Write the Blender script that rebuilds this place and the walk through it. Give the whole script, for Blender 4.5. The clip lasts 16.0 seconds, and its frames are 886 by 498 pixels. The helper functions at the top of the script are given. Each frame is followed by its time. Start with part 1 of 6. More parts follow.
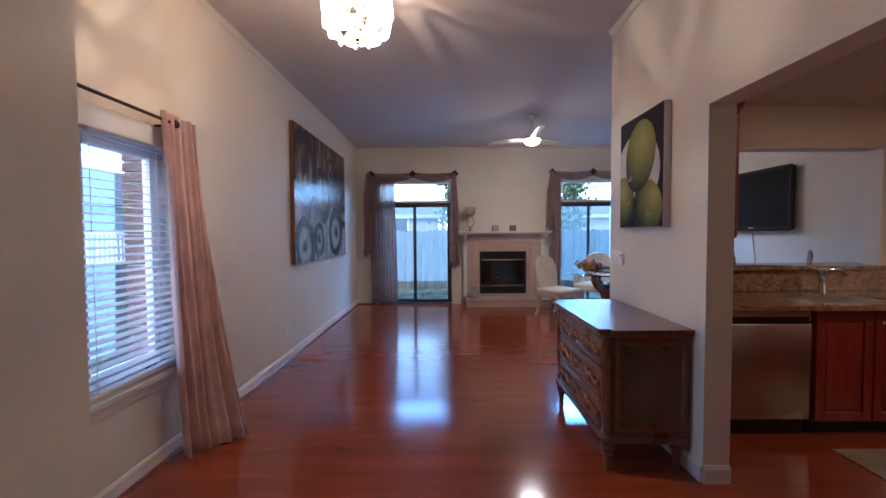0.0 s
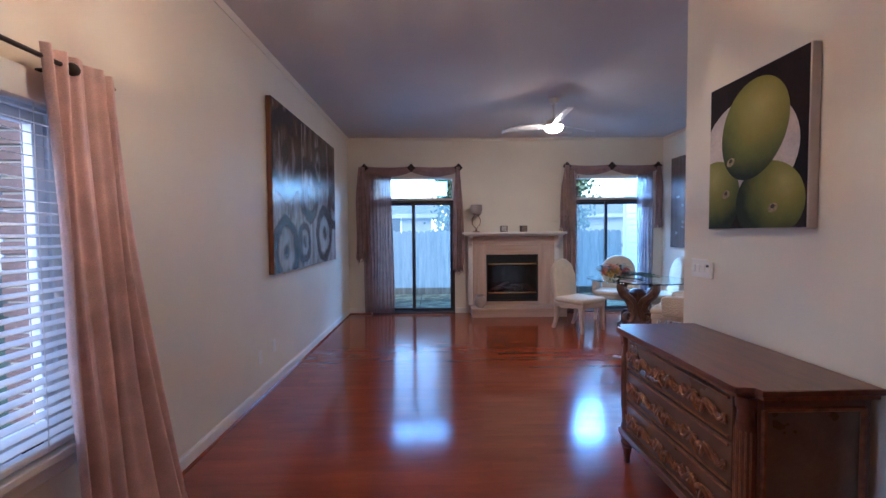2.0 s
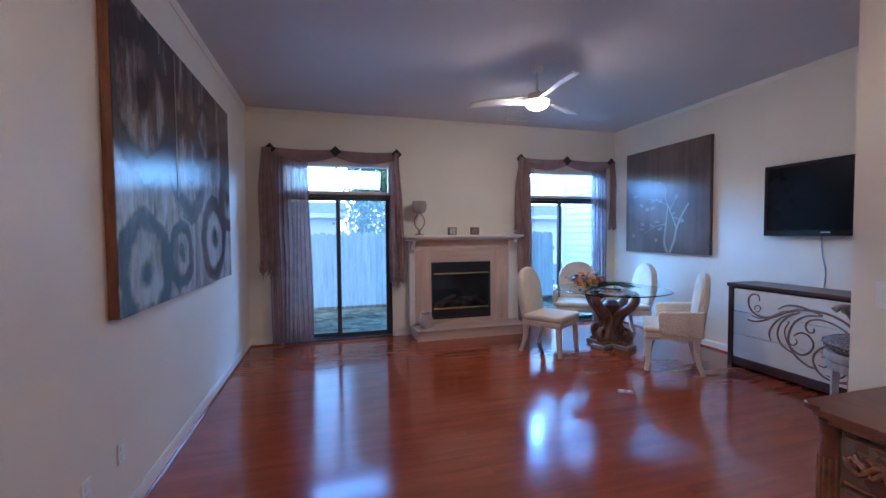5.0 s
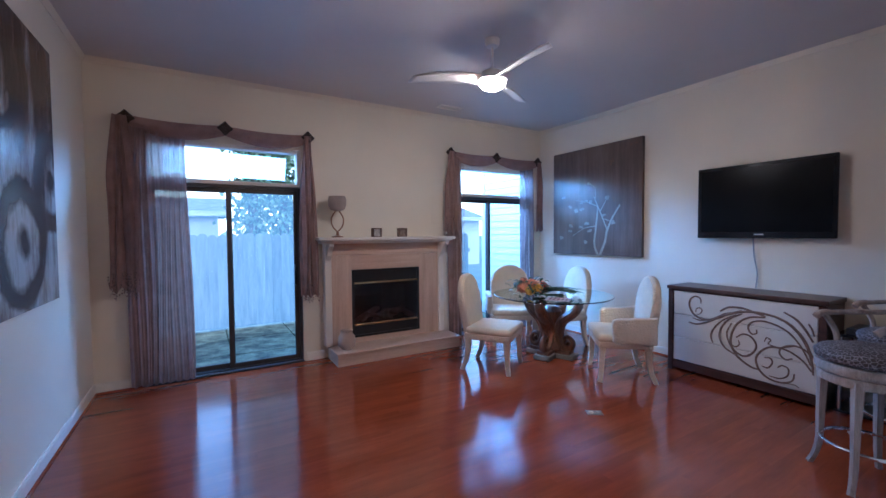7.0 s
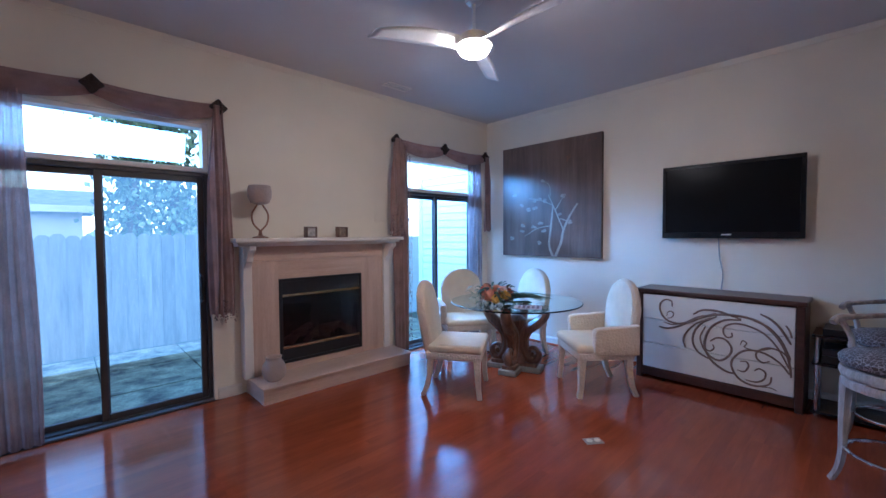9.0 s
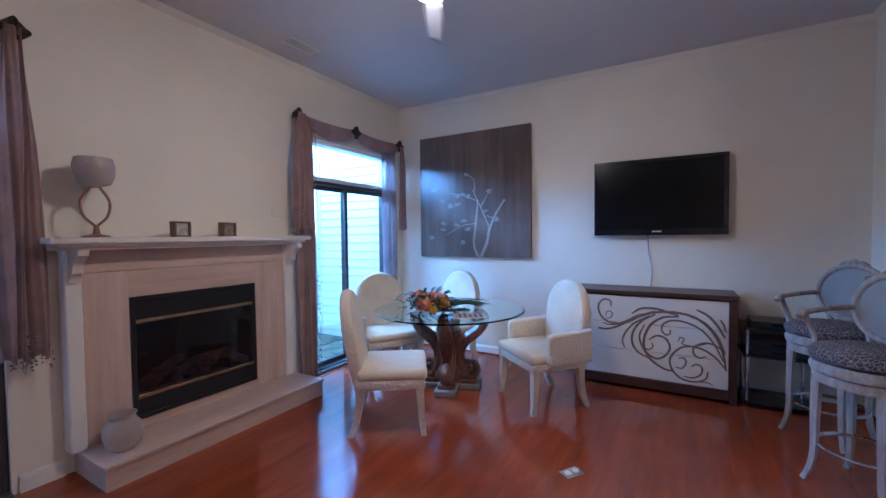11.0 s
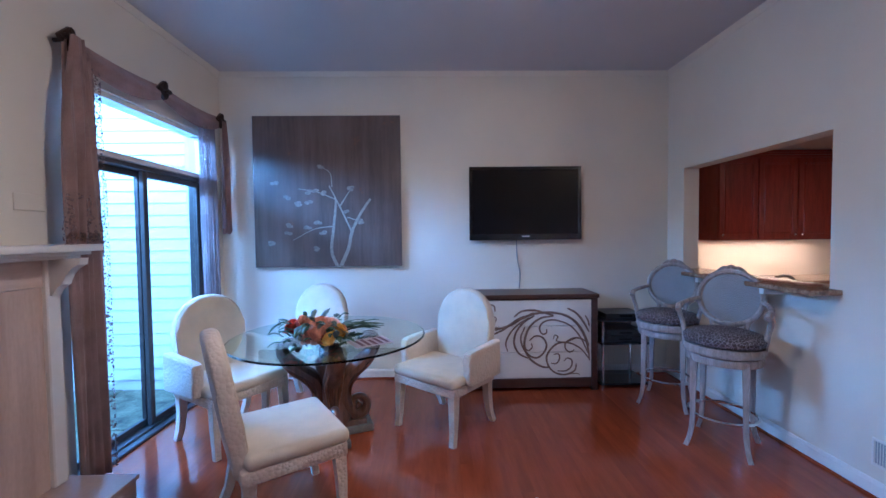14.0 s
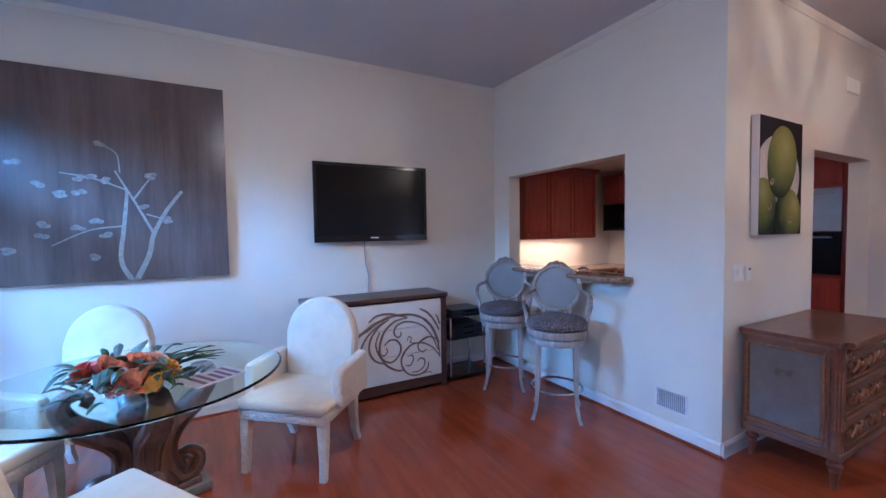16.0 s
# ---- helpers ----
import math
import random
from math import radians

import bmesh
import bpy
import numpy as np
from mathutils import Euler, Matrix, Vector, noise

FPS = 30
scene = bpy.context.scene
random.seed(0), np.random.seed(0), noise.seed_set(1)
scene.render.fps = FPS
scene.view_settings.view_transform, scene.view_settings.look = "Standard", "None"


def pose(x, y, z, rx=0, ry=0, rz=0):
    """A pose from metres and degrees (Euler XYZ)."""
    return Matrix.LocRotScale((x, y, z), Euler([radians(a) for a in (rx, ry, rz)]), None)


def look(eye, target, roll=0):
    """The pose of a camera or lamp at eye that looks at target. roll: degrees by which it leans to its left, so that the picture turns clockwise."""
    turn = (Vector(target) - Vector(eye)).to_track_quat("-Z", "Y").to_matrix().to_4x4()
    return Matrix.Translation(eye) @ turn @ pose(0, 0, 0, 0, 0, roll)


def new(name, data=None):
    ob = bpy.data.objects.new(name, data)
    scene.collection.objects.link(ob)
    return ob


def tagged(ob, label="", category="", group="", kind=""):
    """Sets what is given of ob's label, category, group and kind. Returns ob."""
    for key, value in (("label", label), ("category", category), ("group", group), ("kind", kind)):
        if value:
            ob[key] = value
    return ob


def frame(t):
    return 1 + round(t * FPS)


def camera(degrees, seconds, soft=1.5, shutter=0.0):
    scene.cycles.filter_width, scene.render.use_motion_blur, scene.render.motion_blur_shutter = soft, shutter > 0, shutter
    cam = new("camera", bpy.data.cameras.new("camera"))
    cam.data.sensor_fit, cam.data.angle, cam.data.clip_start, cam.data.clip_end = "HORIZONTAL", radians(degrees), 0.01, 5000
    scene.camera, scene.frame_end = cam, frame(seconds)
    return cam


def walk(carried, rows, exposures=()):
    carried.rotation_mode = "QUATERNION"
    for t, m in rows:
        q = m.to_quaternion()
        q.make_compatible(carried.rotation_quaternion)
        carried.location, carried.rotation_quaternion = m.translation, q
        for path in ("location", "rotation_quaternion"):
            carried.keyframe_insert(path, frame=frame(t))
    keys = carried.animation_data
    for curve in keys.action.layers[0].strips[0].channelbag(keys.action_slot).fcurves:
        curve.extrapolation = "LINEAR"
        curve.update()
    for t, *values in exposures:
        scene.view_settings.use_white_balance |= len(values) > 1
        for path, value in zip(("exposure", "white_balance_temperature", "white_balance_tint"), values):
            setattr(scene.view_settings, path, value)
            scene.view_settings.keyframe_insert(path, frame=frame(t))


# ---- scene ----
cam = camera(95.4, 16.0)
METRES, EYE, TILT, LEAN, TURN = 6.75, 1.42, 0.0, 0.0, 0.3
ROWS = [
    (0.0, 0.0, 0.0, 0.0, -0.01, -2.18, 0.37),
    (0.5, -0.0019, 0.0295, 0.0022, -0.53, -2.13, 0.46),
    (1.0, -0.0102, 0.0597, 0.0014, -0.82, -2.12, 0.39),
    (1.5, -0.0244, 0.092, 0.0036, -1.09, -2.15, 0.38),
    (2.0, -0.0335, 0.1283, 0.0035, -1.46, -2.2, 0.44),
    (2.5, -0.0405, 0.1629, 0.0046, -1.81, -2.22, 0.3),
    (3.0, -0.0592, 0.1969, 0.0065, -3.38, -2.23, 0.17),
    (5.5, -0.1102, 0.3839, 0.0095, -19.5, -2.2, 0.53),
    (6.0, -0.1103, 0.4182, 0.0109, -22.96, -2.25, 0.53),
    (6.5, -0.1178, 0.4509, 0.0127, -27.24, -2.23, 0.42),
    (7.0, -0.1263, 0.4815, 0.0106, -31.1, -2.12, 0.4),
    (7.5, -0.1227, 0.5162, 0.0102, -34.28, -2.19, 0.54),
    (8.0, -0.1196, 0.5474, 0.0099, -36.88, -2.18, 0.55),
    (8.5, -0.1223, 0.5782, 0.0104, -40.14, -2.15, 0.44),
    (11.0, -0.0818, 0.726, 0.0045, -60.28, -1.93, 0.65),
    (11.5, -0.0679, 0.7496, 0.0067, -65.28, -1.98, 0.75),
    (12.0, -0.0625, 0.7769, 0.0068, -70.66, -1.72, 0.65),
    (12.5, -0.0641, 0.8111, 0.0113, -75.8, -1.73, 0.56),
    (13.0, -0.0582, 0.8392, 0.0101, -80.04, -1.87, 0.67),
    (13.5, -0.0435, 0.867, 0.0093, -85.776, -1.95, 0.71),
    (14.0, -0.0327, 0.8873, 0.0108, -91.556, -2.05, 0.65),
    (14.5, -0.0255, 0.9113, 0.0132, -97.738, -2.03, 0.66),
    (15.0, -0.0125, 0.9266, 0.0107, -105.78, -1.96, 0.78),
    (15.5, 0.0025, 0.9371, 0.0117, -112.62, -2.29, 0.84),
    (16.0, 0.0139, 0.945, 0.0136, -119.26, -2.44, 0.85),
]
walk(cam, [(t, pose(0, 0, EYE, TILT, LEAN, TURN) @ pose(METRES * x, METRES * y, METRES * z, 90 + pitch, roll, yaw)) for t, x, y, z, yaw, pitch, roll in ROWS],
     [(0.0, 2.58, 5050, 18), (2.5, 2.6, 5000, 18), (5.5, 2.62, 4740, 18), (8.5, 2.6, 4740, 18), (12.5, 2.66, 4740, 20), (15.0, 2.74, 4600, 19), (16.0, 2.92, 4600, 19)])

# ---- world and light ----
world = bpy.data.worlds.new("sky")
scene.world = world
world.use_nodes = True
wn = world.node_tree
sky = wn.nodes.new("ShaderNodeTexSky")
sky.sky_type = "NISHITA"
sky.sun_disc = False
sky.sun_elevation = radians(28)
sky.sun_rotation = radians(200)
sky.air_density, sky.dust_density, sky.ozone_density = 1.4, 1.0, 3.0
wn.nodes["Background"].inputs["Strength"].default_value = 0.115
wn.links.new(sky.outputs[0], wn.nodes["Background"].inputs["Color"])
sun = new("sun", bpy.data.lights.new("sun", "SUN"))
sun.data.energy, sun.data.angle, sun.data.color = 0.5, radians(20), (1.0, 0.95, 0.88)
sun.matrix_world = look((0, 0, 30), (-6, 14, 10))


def lamp(name, kind, energy, color, m, size=0.1, size_y=0.1):
    data = bpy.data.lights.new(name, kind)
    data.energy, data.color = energy, color
    if kind == "AREA":
        data.shape, data.size, data.size_y = "RECTANGLE", size, size_y
    else:
        data.shadow_soft_size = size
    ob = new(name, data)
    ob.matrix_world = m
    return ob


WARM = (1.0, 0.66, 0.36)
DAY = (0.25, 0.56, 1.0)
HAZE = (0.33, 0.64, 0.94)
lamp("chandelier_bulb", "POINT", 4.3, (1.0, 0.74, 0.46), pose(-0.535, 2.61, 2.80), 0.009)
# area lamps in the openings stand in for the sky, and veil the view
lamp("slider_daylight", "AREA", 0.54, HAZE, look((-0.6, 8.30, 1.22), (-0.6, 0, 0.97)), 1.4, 1.56)
skylight = lamp("transom_daylight", "AREA", 0.6, DAY, look((-0.6, 8.32, 2.27), (-0.2, 3.6, 0.9)), 1.20, 0.26)
skylight.data.spread = radians(110)
lamp("slider_daylight", "AREA", 0.54, HAZE, look((2.9, 8.30, 1.22), (2.9, 0, 0.97)), 1.4, 1.56)
# added lamp in place of bright sky over the neighbour's roof, second door alone
lamp("sky_strip_standin", "AREA", 60.0, DAY, look((2.1, 9.75, 2.95), (3.2, 5.0, 1.8)), 3.2, 0.56)
lamp("window_daylight", "AREA", 1.0, (0.30, 0.50, 1.0), look((-2.10, 2.0, 1.3), (1, 2.0, 1.2)), 1.1, 1.3)
# added kitchen ceiling light, out of view, and the strips under its wall cabinets
lamp("added_kitchen_bulb", "AREA", 1.9, WARM, look((3.0, 1.9, 2.42), (3.0, 1.9, 0)), 0.5, 0.3)
lamp("cabinet_strip", "AREA", 1.7, WARM, pose(4.62, 1.88, 1.374), 0.06, 1.38)

# ---- helpers for shapes ----
def part(name, bm, material, parent=None, label="", smooth=False):
    me = bpy.data.meshes.new(name)
    bmesh.ops.recalc_face_normals(bm, faces=bm.faces[:])
    if smooth:
        for f in bm.faces:
            f.smooth = True
    bm.to_mesh(me)
    bm.free()
    me.materials.append(material)
    ob = new(name, me)
    if smooth:
        for e in me.edges:
            e.use_edge_sharp = False
        me.set_sharp_from_angle(angle=radians(40))
    if parent is not None:
        ob.parent = parent
    return tagged(ob, label)


def thing(name, label, category, m=None, group="", kind=""):
    ob = new(name)
    ob.empty_display_size = 0.1
    if m is not None:
        ob.matrix_world = m
    return tagged(ob, label, category, group, kind)


def box(bm, x0, x1, y0, y1, z0, z1, bevel=0.0, seg=1, m=None):
    made = bmesh.ops.create_cube(bm, size=1.0)["verts"]
    mat = Matrix.Translation(((x0 + x1) / 2, (y0 + y1) / 2, (z0 + z1) / 2)) @ Matrix.Diagonal((abs(x1 - x0), abs(y1 - y0), abs(z1 - z0), 1))
    bmesh.ops.transform(bm, matrix=mat, verts=made)
    if bevel:
        edges = list({e for v in made for e in v.link_edges})
        res = bmesh.ops.bevel(bm, geom=edges, offset=bevel, segments=seg, profile=0.5, affect="EDGES")
        made = list({v for f in res["faces"] for v in f.verts} | {v for v in made if v.is_valid})
    if m is not None:
        bmesh.ops.transform(bm, matrix=m, verts=made)
    return bm


def solid(x0, x1, y0, y1, z0, z1, bevel=0.0, seg=1, m=None):
    return box(bmesh.new(), x0, x1, y0, y1, z0, z1, bevel, seg, m)


def sweep(bm, pts, radii, n=8, flat=1.0, cap=True):
    """A round bar along points, with a radius at each; flat squeezes it sideways."""
    pts = [Vector(p) for p in pts]
    if not isinstance(radii, (list, tuple)):
        radii = [radii] * len(pts)
    rings, up = [], None
    for i, p in enumerate(pts):
        d = (pts[min(i + 1, len(pts) - 1)] - pts[max(i - 1, 0)]).normalized()
        if up is None:
            up = Vector((0, 0, 1)) if abs(d.z) < 0.9 else Vector((1, 0, 0))
        side = d.cross(up).normalized()
        up = side.cross(d).normalized()
        rings.append([bm.verts.new(p + radii[i] * (math.cos(a) * side * flat + math.sin(a) * up)) for a in (2 * math.pi * (k + 0.5) / n for k in range(n))])
    for a, b in zip(rings, rings[1:]):
        for k in range(n):
            bm.faces.new((a[k], a[(k + 1) % n], b[(k + 1) % n], b[k]))
    if cap:
        bm.faces.new(rings[0][::-1])
        bm.faces.new(rings[-1])
    return bm


def lathe(bm, profile, n=20, at=(0, 0, 0), close=True):
    """A turned shape: (radius, height) from the bottom up."""
    rings = []
    for r, z in profile:
        rings.append([bm.verts.new((at[0] + r * math.cos(2 * math.pi * k / n), at[1] + r * math.sin(2 * math.pi * k / n), at[2] + z)) for k in range(n)])
    for a, b in zip(rings, rings[1:]):
        for k in range(n):
            bm.faces.new((a[k], a[(k + 1) % n], b[(k + 1) % n], b[k]))
    if close:
        bm.faces.new(rings[0][::-1])
        bm.faces.new(rings[-1])
    return bm


def slab(bm, outline, depth, m, bevel=0.0, seg=2):
    """A plate: an outline in x and z, thick along y, then moved by m."""
    a = [bm.verts.new((x, -depth / 2, z)) for x, z in outline]
    b = [bm.verts.new((x, depth / 2, z)) for x, z in outline]
    n = len(a)
    rim = []
    bm.faces.new(a)
    bm.faces.new(b[::-1])
    for k in range(n):
        bm.faces.new((a[k], b[k], b[(k + 1) % n], a[(k + 1) % n]))
    bm.edges.ensure_lookup_table()
    if bevel:
        for ring in (a, b):
            for k in range(n):
                rim.append(bm.edges.get((ring[k], ring[(k + 1) % n])))
        res = bmesh.ops.bevel(bm, geom=rim, offset=bevel, segments=seg, profile=0.5, affect="EDGES", clamp_overlap=True)
        verts = list({v for f in res["faces"] for v in f.verts} | {v for v in a + b if v.is_valid})
    else:
        verts = a + b
    bmesh.ops.transform(bm, matrix=m, verts=verts)
    return bm


def sheet(bm, rows):
    """A skin over rows of points."""
    grid = [[bm.verts.new(p) for p in row] for row in rows]
    for a, b in zip(grid, grid[1:]):
        for k in range(len(a) - 1):
            bm.faces.new((a[k], a[k + 1], b[k + 1], b[k]))
    return bm


def thicken(ob, t):
    mod = ob.modifiers.new("thickness", "SOLIDIFY")
    mod.thickness, mod.offset = t, 0
    return ob


# ---- materials ----
def nodes_of(name):
    m = bpy.data.materials.new(name)
    m.use_nodes = True
    nt = m.node_tree
    return m, nt, nt.nodes["Principled BSDF"]


def noise_tex(nt, scale, detail=4, rough=0.6, stretch=(1, 1, 1), where="Object"):
    tc = nt.nodes.new("ShaderNodeTexCoord")
    mp = nt.nodes.new("ShaderNodeMapping")
    mp.inputs["Scale"].default_value = stretch
    nt.links.new(tc.outputs[where], mp.inputs["Vector"])
    tx = nt.nodes.new("ShaderNodeTexNoise")
    tx.inputs["Scale"].default_value, tx.inputs["Detail"].default_value, tx.inputs["Roughness"].default_value = scale, detail, rough
    nt.links.new(mp.outputs[0], tx.inputs["Vector"])
    return tx


def ramp(nt, src, stops):
    r = nt.nodes.new("ShaderNodeValToRGB")
    e = r.color_ramp.elements
    while len(e) < len(stops):
        e.new(0.5)
    for el, (p, c) in zip(e, stops):
        el.position, el.color = p, (*c, 1)
    nt.links.new(src, r.inputs[0])
    return r


def tone(c, k):
    return tuple(min(1.0, v * k) for v in c)


def mixed(nt, a, b, fac, blend="MULTIPLY"):
    mx = nt.nodes.new("ShaderNodeMix")
    mx.data_type, mx.blend_type = "RGBA", blend
    for sock, v in ((mx.inputs[0], fac), (mx.inputs[6], a), (mx.inputs[7], b)):
        if hasattr(v, "links"):
            nt.links.new(v, sock)
        else:
            sock.default_value = v
    return mx.outputs[2]


def plain(name, color, rough=0.5, metal=0.0, var=0.12, scale=6.0, fine=60.0, bump=0.15, stretch=(1, 1, 1), spec=0.5, coat=0.0, sheen=0.0):
    """A surface with blotches at a large scale and grain and relief at a small one."""
    m, nt, b = nodes_of(name)
    big, small = noise_tex(nt, scale, 3, 0.55, stretch), noise_tex(nt, fine, 4, 0.65, stretch)
    c1 = ramp(nt, big.outputs[0], [(0.3, tone(color, 1 - var)), (0.7, tone(color, 1 + var))])
    c2 = ramp(nt, small.outputs[0], [(0.3, (1 - var, 1 - var, 1 - var)), (0.7, (1, 1, 1))])
    nt.links.new(mixed(nt, c1.outputs[0], c2.outputs[0], 0.7), b.inputs["Base Color"])
    r = nt.nodes.new("ShaderNodeMapRange")
    r.inputs["To Min"].default_value, r.inputs["To Max"].default_value = max(0.02, rough - 0.08), min(1.0, rough + 0.08)
    nt.links.new(big.outputs[0], r.inputs["Value"])
    nt.links.new(r.outputs[0], b.inputs["Roughness"])
    b.inputs["Metallic"].default_value = metal
    b.inputs["Specular IOR Level"].default_value = spec
    b.inputs["Coat Weight"].default_value = coat
    b.inputs["Sheen Weight"].default_value = sheen
    if bump:
        bp = nt.nodes.new("ShaderNodeBump")
        bp.inputs["Strength"].default_value, bp.inputs["Distance"].default_value = bump, 0.004
        nt.links.new(small.outputs[0], bp.inputs["Height"])
        nt.links.new(bp.outputs[0], b.inputs["Normal"])
    return m


def wood(name, dark, light, rough=0.35, scale=2.0, along="x", coat=0.3, piece=0.0):
    m, nt, b = nodes_of(name)
    st = {"x": (0.12, 1, 1), "y": (1, 0.12, 1), "z": (1, 1, 0.12)}[along]
    grain, fine = noise_tex(nt, 14 * scale, 6, 0.7, st), noise_tex(nt, 90 * scale, 3, 0.6, st)
    if piece:
        oi = nt.nodes.new("ShaderNodeObjectInfo")
        big = nt.nodes.new("ShaderNodeVectorMath")
        big.operation = "MULTIPLY"
        nt.links.new(oi.outputs["Random"], big.inputs[0])
        big.inputs[1].default_value = (40, 70, 30)
        for tx in (grain, fine):
            mp = tx.inputs["Vector"].links[0].from_node
            nt.links.new(big.outputs[0], mp.inputs["Location"])
    c = ramp(nt, grain.outputs[0], [(0.3, dark), (0.68, light)])
    col = mixed(nt, c.outputs[0], ramp(nt, fine.outputs[0], [(0.3, (0.7, 0.7, 0.7)), (0.65, (1, 1, 1))]).outputs[0], 0.2 if piece else 0.6)
    if piece:
        info = nt.nodes.new("ShaderNodeObjectInfo")
        isl = nt.nodes.new("ShaderNodeNewGeometry")
        add = nt.nodes.new("ShaderNodeMath")
        add.operation = "ADD"
        nt.links.new(info.outputs["Random"], add.inputs[0])
        nt.links.new(isl.outputs["Random Per Island"], add.inputs[1])
        fr = nt.nodes.new("ShaderNodeMath")
        fr.operation = "FRACT"
        nt.links.new(add.outputs[0], fr.inputs[0])
        k = ramp(nt, fr.outputs[0], [(0.0, (1 - piece,) * 3), (1.0, (1, 1, 1))])
        col = mixed(nt, col, k.outputs[0], 1.0)
    nt.links.new(col, b.inputs["Base Color"])
    b.inputs["Roughness"].default_value = rough
    b.inputs["Coat Weight"].default_value = coat
    b.inputs["Coat Roughness"].default_value = 0.15
    bp = nt.nodes.new("ShaderNodeBump")
    bp.inputs["Strength"].default_value, bp.inputs["Distance"].default_value = 0.04, 0.002
    nt.links.new(grain.outputs[0], bp.inputs["Height"])
    if piece:
        wave = noise_tex(nt, 11, 2, 0.5, (0.2, 1, 1))
        nt.links.new(wave.outputs[0], bp.inputs["Height"])
        bp.inputs["Strength"].default_value, bp.inputs["Distance"].default_value = 0.10, 0.004
    nt.links.new(bp.outputs[0], b.inputs["Normal"])
    return m


def glow(name, color, strength):
    m, nt, b = nodes_of(name)
    b.inputs["Base Color"].default_value = (*color, 1)
    b.inputs["Emission Color"].default_value = (*color, 1)
    b.inputs["Emission Strength"].default_value = strength
    return m


def glass(name, color=(1, 1, 1), rough=0.0, ior=1.45):
    m, nt, b = nodes_of(name)
    b.inputs["Base Color"].default_value = (*color, 1)
    b.inputs["Transmission Weight"].default_value = 1.0
    b.inputs["Roughness"].default_value = rough
    b.inputs["IOR"].default_value = ior
    return m


def cloth(name, color, sheer=0.0, rough=0.85, weave=220.0, var=0.15, back=0.3):
    """Woven cloth; sheer lets the light through between the threads."""
    m, nt, b = nodes_of(name)
    big, small = noise_tex(nt, 7, 3), noise_tex(nt, weave, 2, 0.5)
    c = mixed(nt, ramp(nt, big.outputs[0], [(0.3, tone(color, 1 - var)), (0.7, tone(color, 1 + var))]).outputs[0],
              ramp(nt, small.outputs[0], [(0.35, (0.75, 0.75, 0.75)), (0.65, (1, 1, 1))]).outputs[0], 0.6)
    nt.links.new(c, b.inputs["Base Color"])
    b.inputs["Roughness"].default_value = rough
    b.inputs["Sheen Weight"].default_value = 0.3
    bp = nt.nodes.new("ShaderNodeBump")
    bp.inputs["Strength"].default_value, bp.inputs["Distance"].default_value = 0.25, 0.002
    nt.links.new(small.outputs[0], bp.inputs["Height"])
    nt.links.new(bp.outputs[0], b.inputs["Normal"])
    out = nt.nodes["Material Output"]
    tr = nt.nodes.new("ShaderNodeBsdfTranslucent")
    nt.links.new(c, tr.inputs["Color"])
    mx = nt.nodes.new("ShaderNodeMixShader")
    mx.inputs[0].default_value = back
    nt.links.new(b.outputs[0], mx.inputs[1])
    nt.links.new(tr.outputs[0], mx.inputs[2])
    last = mx.outputs[0]
    if sheer:
        tp = nt.nodes.new("ShaderNodeBsdfTransparent")
        m2 = nt.nodes.new("ShaderNodeMixShader")
        m2.inputs[0].default_value = sheer
        nt.links.new(last, m2.inputs[1])
        nt.links.new(tp.outputs[0], m2.inputs[2])
        last = m2.outputs[0]
    nt.links.new(last, out.inputs["Surface"])
    return m


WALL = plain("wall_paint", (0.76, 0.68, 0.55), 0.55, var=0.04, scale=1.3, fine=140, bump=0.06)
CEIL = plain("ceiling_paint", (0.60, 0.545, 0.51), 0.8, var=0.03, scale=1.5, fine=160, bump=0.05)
TRIM = plain("trim_paint", (0.78, 0.72, 0.64), 0.35, var=0.04, scale=3, fine=80, bump=0.03)
FLOOR = wood("cherry_floor", (0.23, 0.042, 0.013), (0.34, 0.066, 0.020), 0.13, 0.6, "x", 0.0, 0.09)
FLOOR.node_tree.nodes["Principled BSDF"].inputs["Specular IOR Level"].default_value = 0.8
BROWNFRAME = plain("bronze_aluminium", (0.075, 0.068, 0.066), 0.4, 0.3, var=0.1)
PANE = glass("window_glass", (0.96, 1.0, 1.0), 0.0, 1.05)
BLACK = plain("black_plastic", (0.012, 0.012, 0.013), 0.35, var=0.1, bump=0.02)
SCREEN = plain("dark_screen", (0.006, 0.006, 0.007), 0.2, var=0.05, bump=0, spec=0.2)
WHITEPL = plain("white_plastic", (0.78, 0.75, 0.70), 0.4, var=0.03, bump=0)
DARKWOOD = wood("espresso_wood", (0.034, 0.012, 0.008), (0.085, 0.030, 0.018), 0.38, 1.5, "y", 0.12)
SHEER = cloth("mauve_sheer", (0.50, 0.32, 0.275), 0.22, back=0.5)
MAUVE = cloth("mauve_brown_cloth", (0.40, 0.25, 0.205), 0.0, 0.7, back=0.25)
ROSE = cloth("rose_cloth", (0.80, 0.54, 0.48), 0.0, 0.7, back=0.2)

# ---- the shell ----
H = 3.15            # ceiling height
LEFT, FAR, RIGHT, BAR, INNER = -1.785, 8.15, 3.92, 3.545, 1.45


